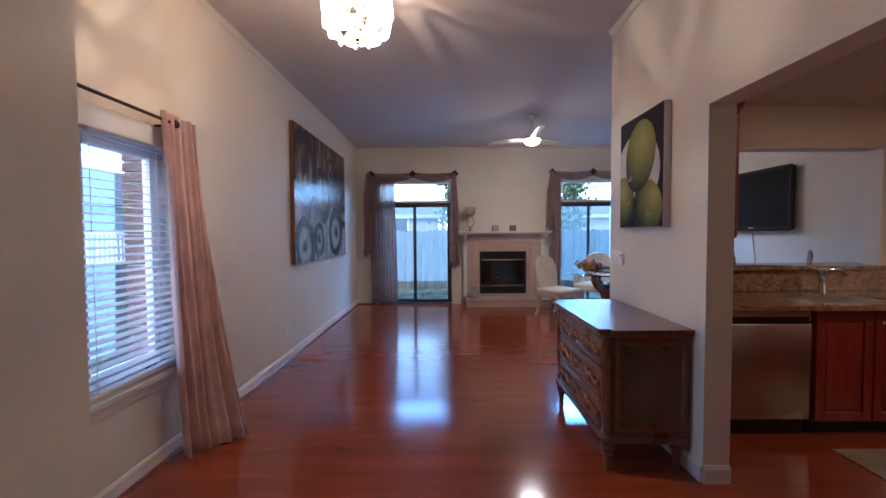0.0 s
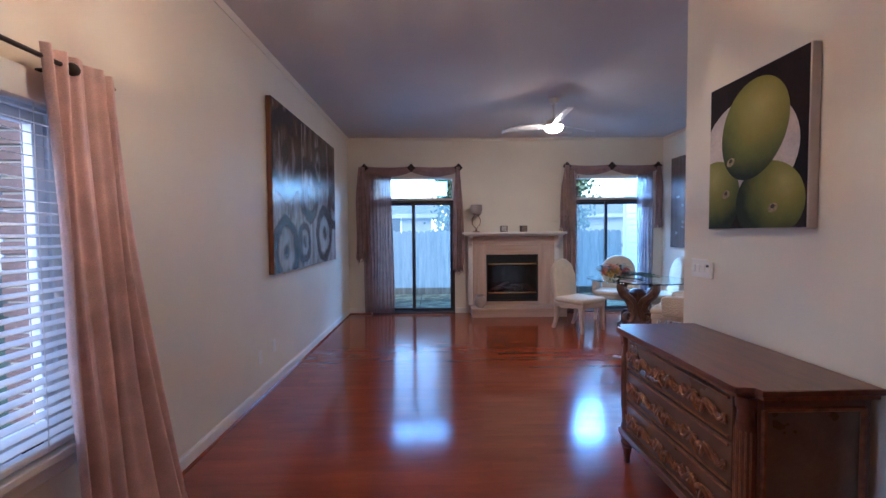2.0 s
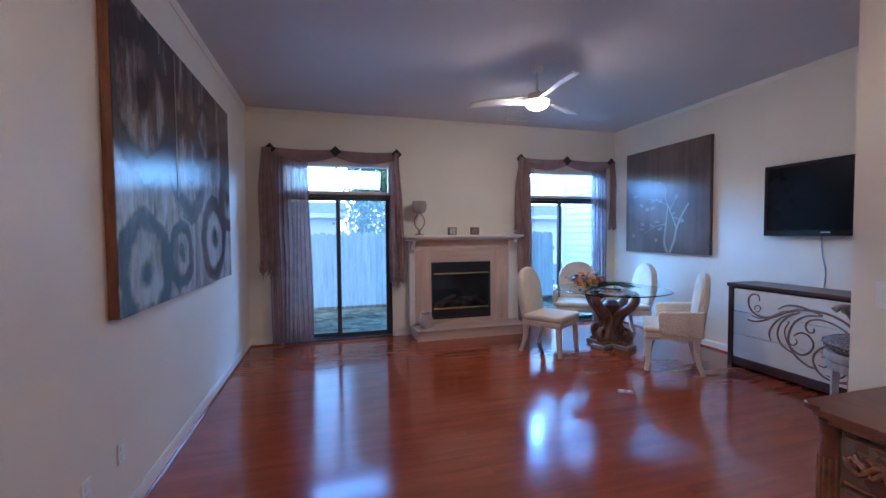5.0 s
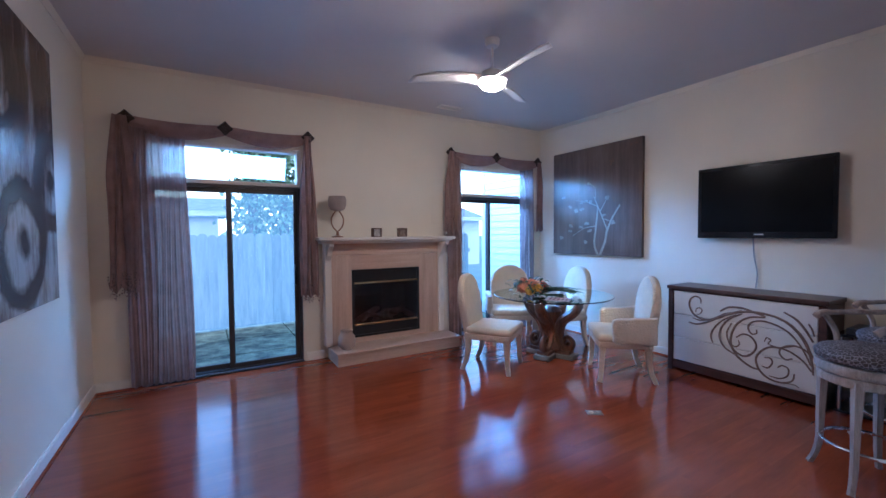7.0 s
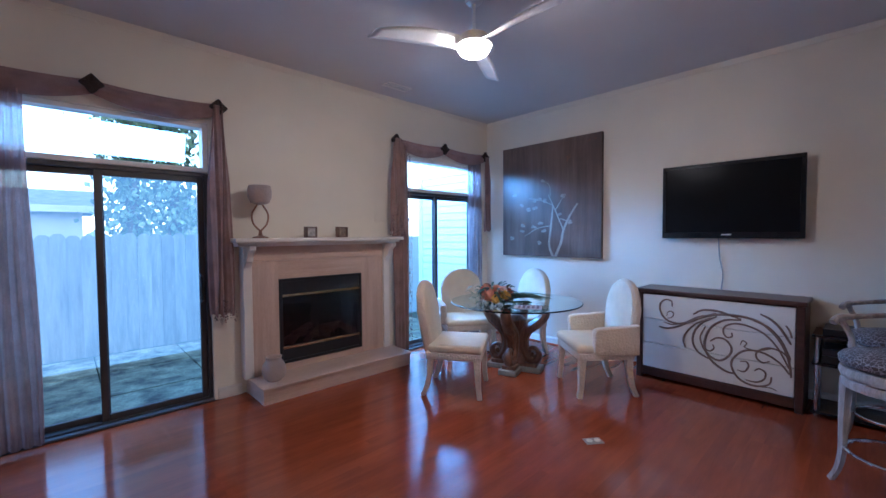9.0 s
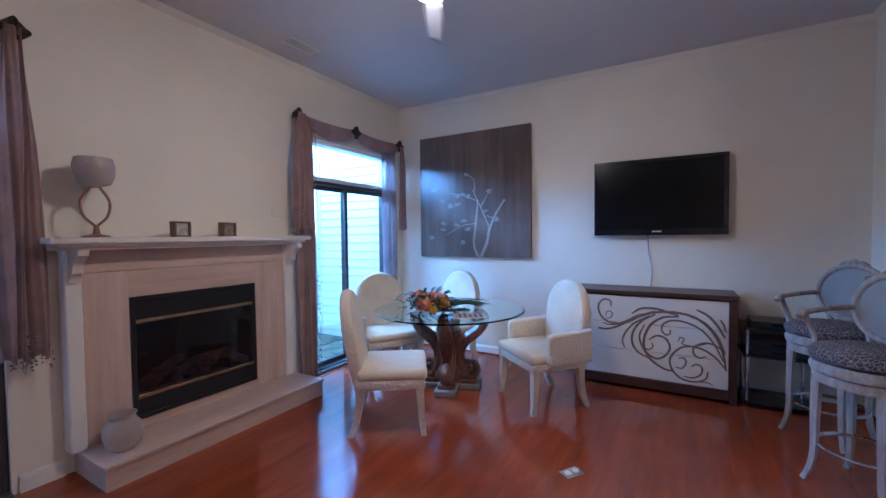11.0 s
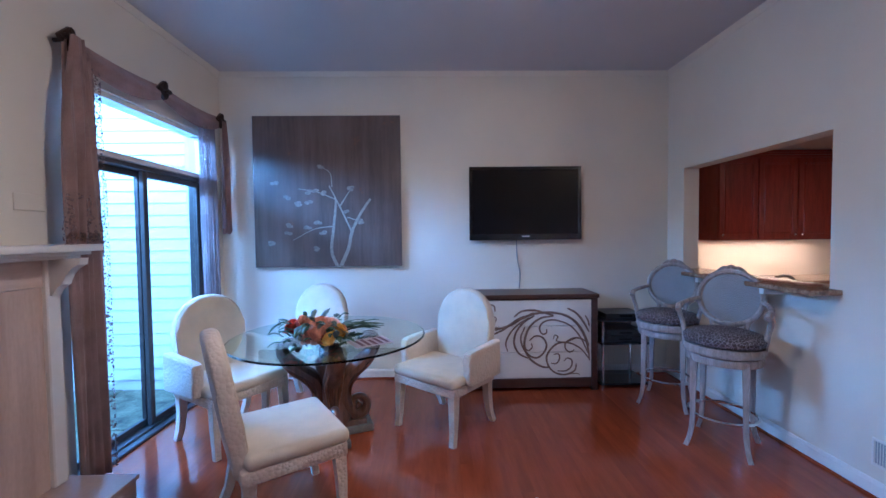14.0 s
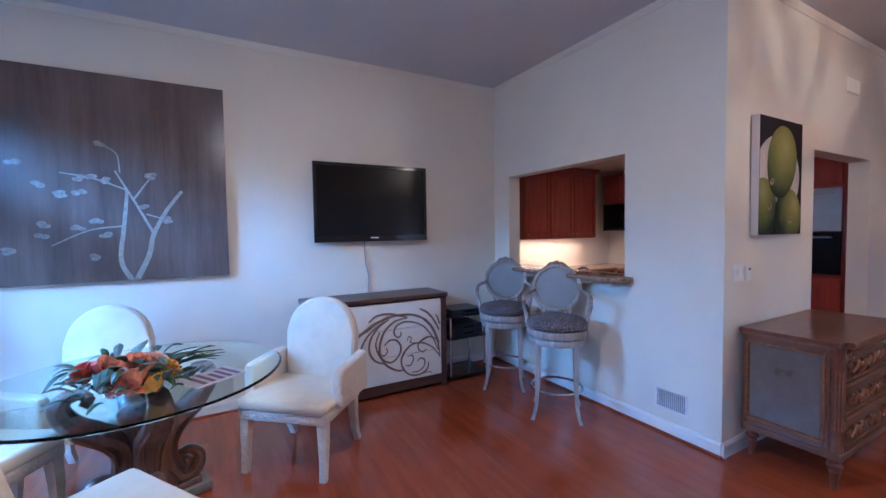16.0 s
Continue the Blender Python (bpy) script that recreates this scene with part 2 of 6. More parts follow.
def wall(name, x0, x1, y0, y1, z0=0.0, z1=H, holes=(), axis="x", label="cream painted plaster wall"):
    """A wall with openings: each hole is (from, to, bottom, top) along the axis. Built of blocks round the holes in one mesh."""
    bm = bmesh.new()
    a0, a1 = (x0, x1) if axis == "x" else (y0, y1)
    marks = sorted({a0, a1, *(h[0] for h in holes), *(h[1] for h in holes)})
    for s, e in zip(marks, marks[1:]):
        spans = [(z0, z1)]
        for h in holes:
            if h[0] < e - 1e-6 and h[1] > s + 1e-6:
                cut = []
                for lo, hi in spans:
                    if h[2] > lo:
                        cut.append((lo, min(h[2], hi)))
                    if h[3] < hi:
                        cut.append((max(h[3], lo), hi))
                spans = cut
        for lo, hi in spans:
            if axis == "x":
                box(bm, s, e, y0, y1, lo, hi)
            else:
                box(bm, x0, x1, s, e, lo, hi)
    bmesh.ops.remove_doubles(bm, verts=bm.verts[:], dist=0.0005)
    return tagged(part(name, bm, WALL), label, "wall", kind="structure")


SL1, SL2 = (-1.36, 0.13), (2.17, 3.66)
HEAD = 2.47
wall("wall_far", LEFT - 0.2, RIGHT + 0.2, FAR, FAR + 0.2, holes=[(*SL1, 0.0, HEAD), (*SL2, 0.0, HEAD), (0.69, 1.62, 0.20, 1.07)])
tagged(part("chimney_chase", solid(0.5, 1.8, FAR + 0.36, FAR + 0.5, -0.14, H), WALL), "plain sided chimney chase", "wall", kind="structure")
for a, b in ((0.45, 0.5), (1.8, 1.85)):
    tagged(part("chimney_side", solid(a, b, FAR + 0.202, FAR + 0.5, -0.14, H), WALL), "plain sided chimney chase", "wall", kind="structure")
wall("wall_left", LEFT - 0.2, LEFT, 1.22, FAR, holes=[(1.34, 2.65, 0.575, 2.00)], axis="y")
wall("wall_entry_return", LEFT - 0.2, -1.1, 1.07, 1.22)
wall("wall_entry_left", -1.25, -1.1, -1.8, 1.07)
wall("wall_entry_back", -1.25, INNER + 0.15, -1.95, -1.8)
wall("wall_tv", RIGHT, RIGHT + 0.2, BAR - 0.15, FAR, axis="y")
wall("wall_bar", INNER, RIGHT, BAR - 0.15, BAR, holes=[(2.18, 3.65, 1.10, 2.11)])
wall("wall_inner", INNER, INNER + 0.15, -1.8, BAR - 0.15, holes=[(1.02, 2.24, 0.0, 2.12)], axis="y")
# kitchen shell
wall("wall_kitchen_back", INNER + 0.15, 5.0, 0.25, 0.40, z1=2.46)
wall("wall_kitchen_end", 4.85, 5.0, 0.40, BAR, z1=2.46)
wall("wall_kitchen_bar_side", RIGHT + 0.2, 4.85, BAR - 0.15, BAR, z1=2.46)
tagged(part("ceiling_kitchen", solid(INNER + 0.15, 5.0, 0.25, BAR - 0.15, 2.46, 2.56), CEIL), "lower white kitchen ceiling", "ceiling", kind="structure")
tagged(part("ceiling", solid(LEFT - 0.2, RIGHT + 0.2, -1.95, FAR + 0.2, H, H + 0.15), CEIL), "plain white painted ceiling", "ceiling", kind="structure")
base = bmesh.new()
box(base, LEFT - 0.02, RIGHT + 0.02, BAR - 0.1, FAR + 0.18, -0.2, -0.02)
box(base, LEFT - 0.02, 4.90, 1.10, BAR - 0.1, -0.2, -0.02)
box(base, -1.15, 4.90, 0.35, 1.10, -0.2, -0.02)
box(base, -1.15, INNER + 0.1, -1.9, 0.35, -0.2, -0.02)
tagged(part("floor_base", base, FLOOR), "dark subfloor under the cherry planks", "floor", kind="structure")


def run(name, pts, height, depth, z0, label, profile=None):
    """Skirting or crown along wall faces: each piece is (x0, y0, x1, y1, nx, ny), n pointing into the room."""
    bm = bmesh.new()
    for x0, y0, x1, y1, nx, ny in pts:
        prof = profile or [(0, 0), (depth, 0), (depth, height * 0.8), (depth * 0.45, height), (0, height)]
        a = [bm.verts.new((x0 + nx * d, y0 + ny * d, z0 + z)) for d, z in prof]
        b = [bm.verts.new((x1 + nx * d, y1 + ny * d, z0 + z)) for d, z in prof]
        n = len(prof)
        for k in range(n):
            bm.faces.new((a[k], a[(k + 1) % n], b[(k + 1) % n], b[k]))
        bm.faces.new(a)
        bm.faces.new(b[::-1])
    return tagged(part(name, bm, TRIM), label, "trim", kind="structure")


run("baseboard", [(LEFT, 1.22, LEFT, FAR, 1, 0), (LEFT, FAR, SL1[0] - 0.03, FAR, 0, -1), (SL1[1] + 0.03, FAR, 0.36, FAR, 0, -1),
                  (2.05, FAR, SL2[0] - 0.03, FAR, 0, -1), (SL2[1] + 0.03, FAR, RIGHT, FAR, 0, -1), (RIGHT, BAR, RIGHT, FAR, -1, 0),
                  (INNER, BAR, RIGHT, BAR, 0, 1), (INNER, 2.24, INNER, BAR, -1, 0), (INNER, 2.24, INNER + 0.15, 2.24, 0, -1),
                  (INNER, -1.8, INNER, 1.02, -1, 0), (-1.1, -1.8, -1.1, 1.22, 1, 0), (LEFT, 1.22, -1.1, 1.22, 0, 1)], 0.10, 0.016, 0.0, "cream painted skirting board")
CROWN = [(0, 0), (0.008, 0), (0.014, 0.012), (0.026, 0.032), (0.032, 0.045), (0, 0.045)]
run("crown_moulding", [(LEFT, 1.22, LEFT, FAR, 1, 0), (LEFT, FAR, RIGHT, FAR, 0, -1), (RIGHT, BAR, RIGHT, FAR, -1, 0), (INNER, BAR, RIGHT, BAR, 0, 1),
                       (INNER, -1.8, INNER, BAR, -1, 0), (-1.1, -1.8, -1.1, 1.22, 1, 0), (LEFT, 1.22, -1.1, 1.22, 0, 1)], 0.045, 0.03, H - 0.046, "slim cream crown moulding", CROWN).data.materials[0] = WALL


def rim(bm, x0, x1, z0, z1, w, y0, y1, bottom=True, b=0.004):
    box(bm, x0, x0 + w, y0, y1, z0, z1, b)
    box(bm, x1 - w, x1, y0, y1, z0, z1, b)
    box(bm, x0 + w, x1 - w, y0, y1, z1 - w, z1, b)
    if bottom:
        box(bm, x0 + w, x1 - w, y0, y1, z0, z0 + w, b)
    return bm


def slider(name, span, slide):
    """A bronze sliding glass door with a white-framed transom light above."""
    x0, x1 = span
    mid = (x0 + x1) / 2
    d = thing(name, "bronze aluminium sliding glass door with a transom light", "door", kind="structure")
    part("door_frame", rim(bmesh.new(), x0, x1, 0.0, 2.04, 0.034, FAR + 0.03, FAR + 0.16), BROWNFRAME, d, "dark bronze outer frame")
    for k, (a, b, y) in enumerate(((x0 + 0.034, mid + 0.03, FAR + 0.10), (mid - 0.03, x1 - 0.034, FAR + 0.05))):
        leaf = part("sliding_leaf" if k == slide else "fixed_leaf", rim(bmesh.new(), a, b, 0.034, 2.006, 0.048, y, y + 0.035), BROWNFRAME, d, "bronze leaf frame")
        g = part("pane", solid(a + 0.05, b - 0.05, y + 0.014, y + 0.020, 0.08, 1.96), PANE, leaf, "clear glass pane")
        g.visible_shadow = False
    hx = x1 - 0.075 if slide else x0 + 0.075
    part("handle", sweep(bmesh.new(), [(hx, FAR + 0.045, 0.90), (hx, FAR + 0.0, 0.92), (hx, FAR - 0.005, 1.02), (hx, FAR + 0.0, 1.12), (hx, FAR + 0.045, 1.14)], 0.011), BLACK, d, "black pull handle", True)
    part("transom_frame", rim(bmesh.new(), x0, x1, 2.045, HEAD, 0.04, FAR + 0.02, FAR + 0.14), TRIM, d, "white painted transom frame")
    g = part("pane", solid(x0 + 0.035, x1 - 0.035, FAR + 0.07, FAR + 0.076, 2.08, HEAD - 0.035), PANE, d, "clear glass pane")
    g.visible_shadow = False
    part("threshold", solid(x0, x1, FAR - 0.03, FAR + 0.03, 0.0, 0.022, 0.006), BROWNFRAME, d, "bronze sill track")
    return d


slider("door_1", SL1, 1)
slider("door_2", SL2, 0)

SHOE = [(0, 0), (0.014, 0), (0.012, 0.010), (0.006, 0.016), (0, 0.018)]
shoe = run("shoe_moulding", [(LEFT + 0.016, 1.236, LEFT + 0.016, FAR - 0.016, 1, 0), (RIGHT - 0.016, BAR + 0.016, RIGHT - 0.016, FAR - 0.016, -1, 0),
                             (INNER - 0.016, BAR + 0.016, RIGHT - 0.016, BAR + 0.016, 0, 1), (LEFT + 0.016, FAR - 0.016, SL1[0] - 0.03, FAR - 0.016, 0, -1)],
           0.018, 0.014, 0.0, "cherry stained shoe moulding", SHOE)
shoe.data.materials[0] = FLOOR

# ---- materials of the furniture ----
def tufted(name, color, scale=52.0, rough=0.8, depth=0.85):
    m = plain(name, color, rough, var=0.08, scale=5, fine=scale, bump=0, sheen=0.3)
    nt = m.node_tree
    tc = nt.nodes.new("ShaderNodeTexCoord")
    vo = nt.nodes.new("ShaderNodeTexVoronoi")
    vo.inputs["Scale"].default_value = scale
    nt.links.new(tc.outputs["Object"], vo.inputs["Vector"])
    bp = nt.nodes.new("ShaderNodeBump")
    bp.inputs["Strength"].default_value, bp.inputs["Distance"].default_value = depth, 0.006
    bp.invert = True
    nt.links.new(vo.outputs["Distance"], bp.inputs["Height"])
    nt.links.new(bp.outputs[0], nt.nodes["Principled BSDF"].inputs["Normal"])
    return m


CREAM = plain("cream_upholstery", (0.64, 0.52, 0.37), 0.85, var=0.08, scale=7, fine=200, bump=0.25, sheen=0.15)
TEXTURED = tufted("textured_cream_cover", (0.62, 0.50, 0.38))
CARVED = wood("carved_walnut", (0.070, 0.028, 0.015), (0.20, 0.085, 0.045), 0.35, 2.0, "z", 0.4)
GILT = plain("worn_gilt", (0.20, 0.085, 0.042), 0.4, 0.1, var=0.3, scale=12)
GREYSTONE = plain("grey_patina", (0.20, 0.18, 0.16), 0.6, var=0.25, scale=10)
TABLEGLASS = glass("table_glass", (0.80, 0.95, 0.93), 0.0, 1.45)
CHROME = plain("chrome", (0.75, 0.76, 0.78), 0.12, 1.0, var=0.03, bump=0)
BRASS = plain("brass", (0.62, 0.45, 0.22), 0.25, 1.0, var=0.1, bump=0.03)


def oval_back(half, low, mid, top, n=14):
    """The outline of a chair back: straight sides that end in a half oval."""
    pts = [(-half * 0.86, low), (half * 0.86, low), (half * 0.97, (low + mid) / 2)]
    pts += [(half * math.cos(a), mid + (top - mid) * math.sin(a)) for a in (math.pi * k / n for k in range(n + 1))]
    return pts + [(-half * 0.97, (low + mid) / 2)]


def dining_chair(label, armed, m):
    c = thing("dining_armchair" if armed else "dining_chair", label, "chair", m, "chairs round the glass table")
    w = 0.30 if armed else 0.275
    part("seat_rail", solid(-w, w, -0.25, 0.26, 0.345, 0.415, 0.012, 2), TEXTURED, c, "textured cream fabric rail", True)
    s = solid(-w - 0.005, w + 0.005, -0.23, 0.275, 0.405, 0.485, 0.035, 4)
    for v in s.verts:
        if v.co.z > 0.46:
            v.co.z += 0.022 * max(0.0, 1 - (v.co.x / w) ** 2) * max(0.0, 1 - ((v.co.y - 0.02) / 0.26) ** 2)
    part("seat", s, CREAM, c, "smooth padded cream seat", True)
    tilt = pose(0, -0.235, 0.40, 9 if not armed else 7, 0, 0) @ pose(0, 0, -0.40)
    part("backrest", slab(bmesh.new(), oval_back(0.252 if not armed else 0.27, 0.36, 0.80, 1.05), 0.075, tilt, 0.028, 4), TEXTURED, c, "tall oval-topped back in textured fabric", True)
    part("back_cushion", slab(bmesh.new(), oval_back(0.243 if not armed else 0.26, 0.40, 0.80, 1.042), 0.05, tilt @ pose(0, 0.020, 0), 0.022, 4), CREAM, c, "smooth cream front pad", True)
    for sx in (-1, 1):
        part("leg", sweep(bmesh.new(), [(sx * (w - 0.035), 0.22, 0.36), (sx * (w - 0.03), 0.228, 0.22), (sx * (w - 0.03), 0.232, 0.10), (sx * (w - 0.028), 0.245, 0.0)], [0.042, 0.036, 0.030, 0.028], 4), TEXTURED, c)
        part("leg", sweep(bmesh.new(), [(sx * (w - 0.04), -0.21, 0.36), (sx * (w - 0.04), -0.215, 0.22), (sx * (w - 0.04), -0.24, 0.10), (sx * (w - 0.04), -0.285, 0.0)], [0.042, 0.036, 0.031, 0.028], 4), TEXTURED, c)
        if armed:
            out = [(-0.27, 0.40), (0.10, 0.40), (0.13, 0.42), (0.142, 0.60), (0.128, 0.635), (0.09, 0.648), (-0.27, 0.668)]
            part("arm", slab(bmesh.new(), out, 0.075, pose(sx * (w + 0.015), 0, 0, 0, 0, 90), 0.020, 4), TEXTURED, c, "padded closed arm in textured fabric", True)
    return c


dining_chair("cream upholstered dining chair with oval back, turned from the table", False, pose(1.915, 6.82, 0, 0, 0, -146))
dining_chair("cream upholstered armchair with oval back beside the glass table", True, pose(2.88, 5.92, 0, 0, 0, 49))
dining_chair("cream upholstered armchair standing before the sliding door", True, pose(2.785, 7.52, 0, 0, 0, 148))
dining_chair("cream upholstered dining chair by the grey tree painting", False, pose(3.27, 7.12, 0, 0, 0, 78))


def catmull(keys, n=6):
    """A smooth line through key points."""
    p = [Vector(k) for k in keys]
    p = [2 * p[0] - p[1]] + p + [2 * p[-1] - p[-2]]
    out = []
    for a, b, c, d in zip(p, p[1:], p[2:], p[3:]):
        for k in range(n):
            t = k / n
            out.append(0.5 * ((2 * b) + (c - a) * t + (2 * a - 5 * b + 4 * c - d) * t * t + (3 * b - a - 3 * c + d) * t ** 3))
    return out + [p[-2]]


def taper(n, r, ends=0.4):
    return [r * (ends + (1 - ends) * math.sin(math.pi * (k + 0.5) / n) ** 0.6) for k in range(n)]


TABLE = (2.78, 6.78)
tbl = thing("dining_table", "round glass dining table on a carved scrolled pedestal", "table", pose(*TABLE, 0, 0, 0, 20))
g = part("tabletop", lathe(bmesh.new(), [(0.700, 0.738), (0.710, 0.741), (0.713, 0.745), (0.710, 0.749), (0.700, 0.752)], 96), TABLEGLASS, tbl, "clear green-edged round glass top")
g.visible_shadow = False
star = bmesh.new()
for k in range(4):
    box(star, -0.10, 0.10, -0.02, 0.30, 0.0, 0.055, 0.012, 2, pose(0, 0, 0, 0, 0, 90 * k))
part("plinth", star, GREYSTONE, tbl, "stepped grey cross-shaped foot", True)
star = bmesh.new()
for k in range(4):
    box(star, -0.075, 0.075, 0.0, 0.255, 0.050, 0.095, 0.012, 2, pose(0, 0, 0, 0, 0, 90 * k))
part("plinth_step", star, CARVED, tbl, "", True)
part("column", lathe(bmesh.new(), [(0.14, 0.09), (0.15, 0.13), (0.115, 0.20), (0.085, 0.30), (0.090, 0.38), (0.10, 0.46), (0.12, 0.55), (0.06, 0.60)], 16), CARVED, tbl, "carved walnut core", True)
for k in range(4):
    turn = pose(0, 0, 0, 0, 0, 90 * k)
    s_keys = [(0.215, 0.20), (0.19, 0.17), (0.16, 0.19), (0.17, 0.24), (0.225, 0.245), (0.265, 0.19), (0.235, 0.12), (0.16, 0.12), (0.105, 0.20), (0.085, 0.32), (0.115, 0.42), (0.20, 0.49), (0.285, 0.56), (0.335, 0.64), (0.32, 0.70), (0.265, 0.715), (0.225, 0.68), (0.245, 0.645)]
    line = catmull([(0, y, z) for y, z in s_keys], 5)
    n = len(line)
    rad = [0.026 + 0.034 * math.sin(math.pi * min(1.0, max(0.0, (i / n - 0.25) / 0.65))) for i in range(n)]
    bm = sweep(bmesh.new(), line, rad, 10, 1.25)
    bmesh.ops.transform(bm, matrix=turn, verts=bm.verts[:])
    scroll = part("scroll_bracket", bm, CARVED, tbl, "S-shaped carved scroll", True)
    leaf = bmesh.new()
    for dx in (-0.045, -0.02, 0.0, 0.02, 0.045):
        keys = [(dx * 0.4, 0.37 - abs(dx) * 0.6, 0.63), (dx, 0.30, 0.525), (dx * 1.2, 0.185, 0.425), (dx, 0.135, 0.33), (dx * 0.6, 0.145, 0.22)]
        pts = catmull(keys, 5)
        sweep(leaf, pts, taper(len(pts), 0.012), 6)
    bmesh.ops.transform(leaf, matrix=turn, verts=leaf.verts[:])
    part("acanthus_leaf", leaf, GILT, scroll, "gilded ribs of a carved leaf", True)
    part("pad", lathe(bmesh.new(), [(0.012, 0.7305), (0.012, 0.738)], 10, turn @ Vector((0, 0.30, 0))), BLACK, tbl, "small clear-black bumper")

# a bouquet laid on the glass
PETAL = [plain("peach_petal", (0.86, 0.34, 0.19), 0.6, var=0.25, scale=30), plain("salmon_petal", (0.85, 0.44, 0.31), 0.6, var=0.25, scale=30),
         plain("red_petal", (0.62, 0.08, 0.04), 0.6, var=0.25, scale=30), plain("yellow_petal", (0.80, 0.42, 0.05), 0.6, var=0.2, scale=30)]
LEAF = plain("leaf_green", (0.05, 0.09, 0.035), 0.5, var=0.35, scale=25)
SAGE = plain("sage_leaf", (0.16, 0.19, 0.14), 0.6, var=0.3, scale=25)
rng = random.Random(4)
TOPZ = 0.752
bq = thing("flower_bouquet", "artificial bouquet of peach roses lying on the glass tabletop", "flowers", pose(2.50, 6.73, TOPZ, 0, 0, -38))


def leaf_blade(bm, base, tip, width, lift=0.012):
    base, tip = Vector(base), Vector(tip)
    d = tip - base
    side = d.cross(Vector((0, 0, 1))).normalized() * width
    rows = []
    for k in range(6):
        t = k / 5
        w = math.sin(math.pi * (0.08 + 0.9 * t)) ** 0.8
        c = base + d * t + Vector((0, 0, lift * math.sin(math.pi * t)))
        rows.append([c - side * w, c + Vector((0, 0, 0.25 * width)), c + side * w])
    return sheet(bm, rows)


for k in range(22):
    a, r = rng.uniform(0, 6.28), 0.16 * math.sqrt(rng.random())
    x, y = -0.08 + r * math.cos(a) * 0.9, r * math.sin(a)
    z = 0.035 + rng.random() * 0.10 * (1 - r / 0.2)
    bm = bmesh.new()
    size = rng.uniform(0.030, 0.044)
    for ring, (cnt, rr, lean) in enumerate(((4, 0.30, 5), (5, 0.62, 18), (6, 0.95, 42))):
        for p in range(cnt):
            ang = 360 / cnt * p + ring * 31
            rows = []
            for i in range(5):
                t = i / 4
                row = []
                for j in range(5):
                    u = (j - 2) / 2
                    row.append(Vector((u * size * (0.35 + 0.55 * t) * (0.6 + 0.4 * rr), size * rr * (0.35 + 0.4 * t) + size * 0.5 * rr * t * t - 0.22 * size * u * u, size * (1.5 * t - 0.15 * u * u * t) * (1.1 - 0.35 * rr))))
                rows.append(row)
            m = pose(0, 0, 0, -lean * 0.3, 0, ang)
            sheet(bm, [[m @ v for v in row] for row in rows])
    bmesh.ops.transform(bm, matrix=pose(x, y, z, rng.uniform(-45, 45), rng.uniform(-45, 45), rng.uniform(0, 360)), verts=bm.verts[:])
    part("rose", bm, PETAL[rng.choice((0, 0, 1, 1, 0, 2, 3))], bq, "", True)
for k in range(84):
    a, r = rng.uniform(0, 6.28), rng.uniform(0.03, 0.19)
    base = (-0.08 + r * math.cos(a), r * math.sin(a), rng.uniform(0.01, 0.12))
    b2 = a + rng.uniform(-0.8, 0.8)
    tip = (base[0] + 0.075 * math.cos(b2), base[1] + 0.075 * math.sin(b2), max(0.008, base[2] + rng.uniform(-0.04, 0.05)))
    part("leaf", leaf_blade(bmesh.new(), base, tip, rng.uniform(0.012, 0.020)), rng.choice((LEAF, SAGE, SAGE)), bq)
for k in range(16):
    y0, y1 = rng.uniform(-0.05, 0.05), rng.uniform(-0.10, 0.10)
    part("blade", leaf_blade(bmesh.new(), (0.02, y0, rng.uniform(0.02, 0.07)), (rng.uniform(0.34, 0.46), y1, rng.uniform(0.008, 0.06)), 0.012, 0.02), LEAF, bq, "long green grass blade")
for k in range(6):
    part("stem", sweep(bmesh.new(), [(-0.05, rng.uniform(-0.05, 0.05), 0.02), (0.10, rng.uniform(-0.03, 0.03), 0.012), (0.26, rng.uniform(-0.06, 0.06), 0.008)], 0.0045, 6), LEAF, bq)

bq.scale = (1.15, 1.2, 1.55)
PAPER = plain("magazine_paper", (0.62, 0.55, 0.55), 0.3, var=0.1, scale=20)
INK = plain("magazine_ink", (0.16, 0.05, 0.07), 0.35, var=0.3, scale=40)
mag = thing("magazine", "glossy magazine lying on the glass tabletop", "magazine", pose(2.53, 6.44, TOPZ, 0, 0, 32))
part("pages", solid(-0.10, 0.10, -0.135, 0.135, 0.0, 0.006, 0.002), PAPER, mag)
for k in range(5):
    part("print_bar", solid(-0.085, 0.085 - 0.02 * (k % 3), -0.11 + 0.045 * k, -0.085 + 0.045 * k, 0.0062, 0.0068), INK, mag, "dark printed band")

# ---- the wall with the television ----
IVORY = plain("ivory_lacquer", (0.70, 0.66, 0.60), 0.35, var=0.04, scale=3, fine=120, bump=0.03)
BRONZE = plain("bronze_fret", (0.21, 0.135, 0.10), 0.45, 0.2, var=0.25, scale=20)
con = thing("console_cabinet", "dark wood console with ivory drawers and bronze scrollwork", "cabinet")
CX, CY0, CY1, CZ = 3.50, 4.45, 5.76, 0.92
part("top", solid(CX - 0.012, RIGHT - 0.004, CY0 - 0.012, CY1 + 0.012, CZ - 0.04, CZ, 0.006, 2), DARKWOOD, con, "espresso wood top")
for y0, y1 in ((CY0, CY0 + 0.055), (CY1 - 0.055, CY1)):
    part("side_panel", solid(CX, RIGHT - 0.01, y0, y1, 0.0, CZ - 0.042, 0.004), DARKWOOD, con, "espresso wood side")
part("back_panel", solid(RIGHT - 0.03, RIGHT - 0.012, CY0 + 0.057, CY1 - 0.057, 0.03, CZ - 0.045), DARKWOOD, con)
part("base_rail", solid(CX + 0.004, RIGHT - 0.035, CY0 + 0.057, CY1 - 0.057, 0.03, 0.115, 0.004), DARKWOOD, con, "dark recessed base")
FZ0, FH = 0.122, 0.249
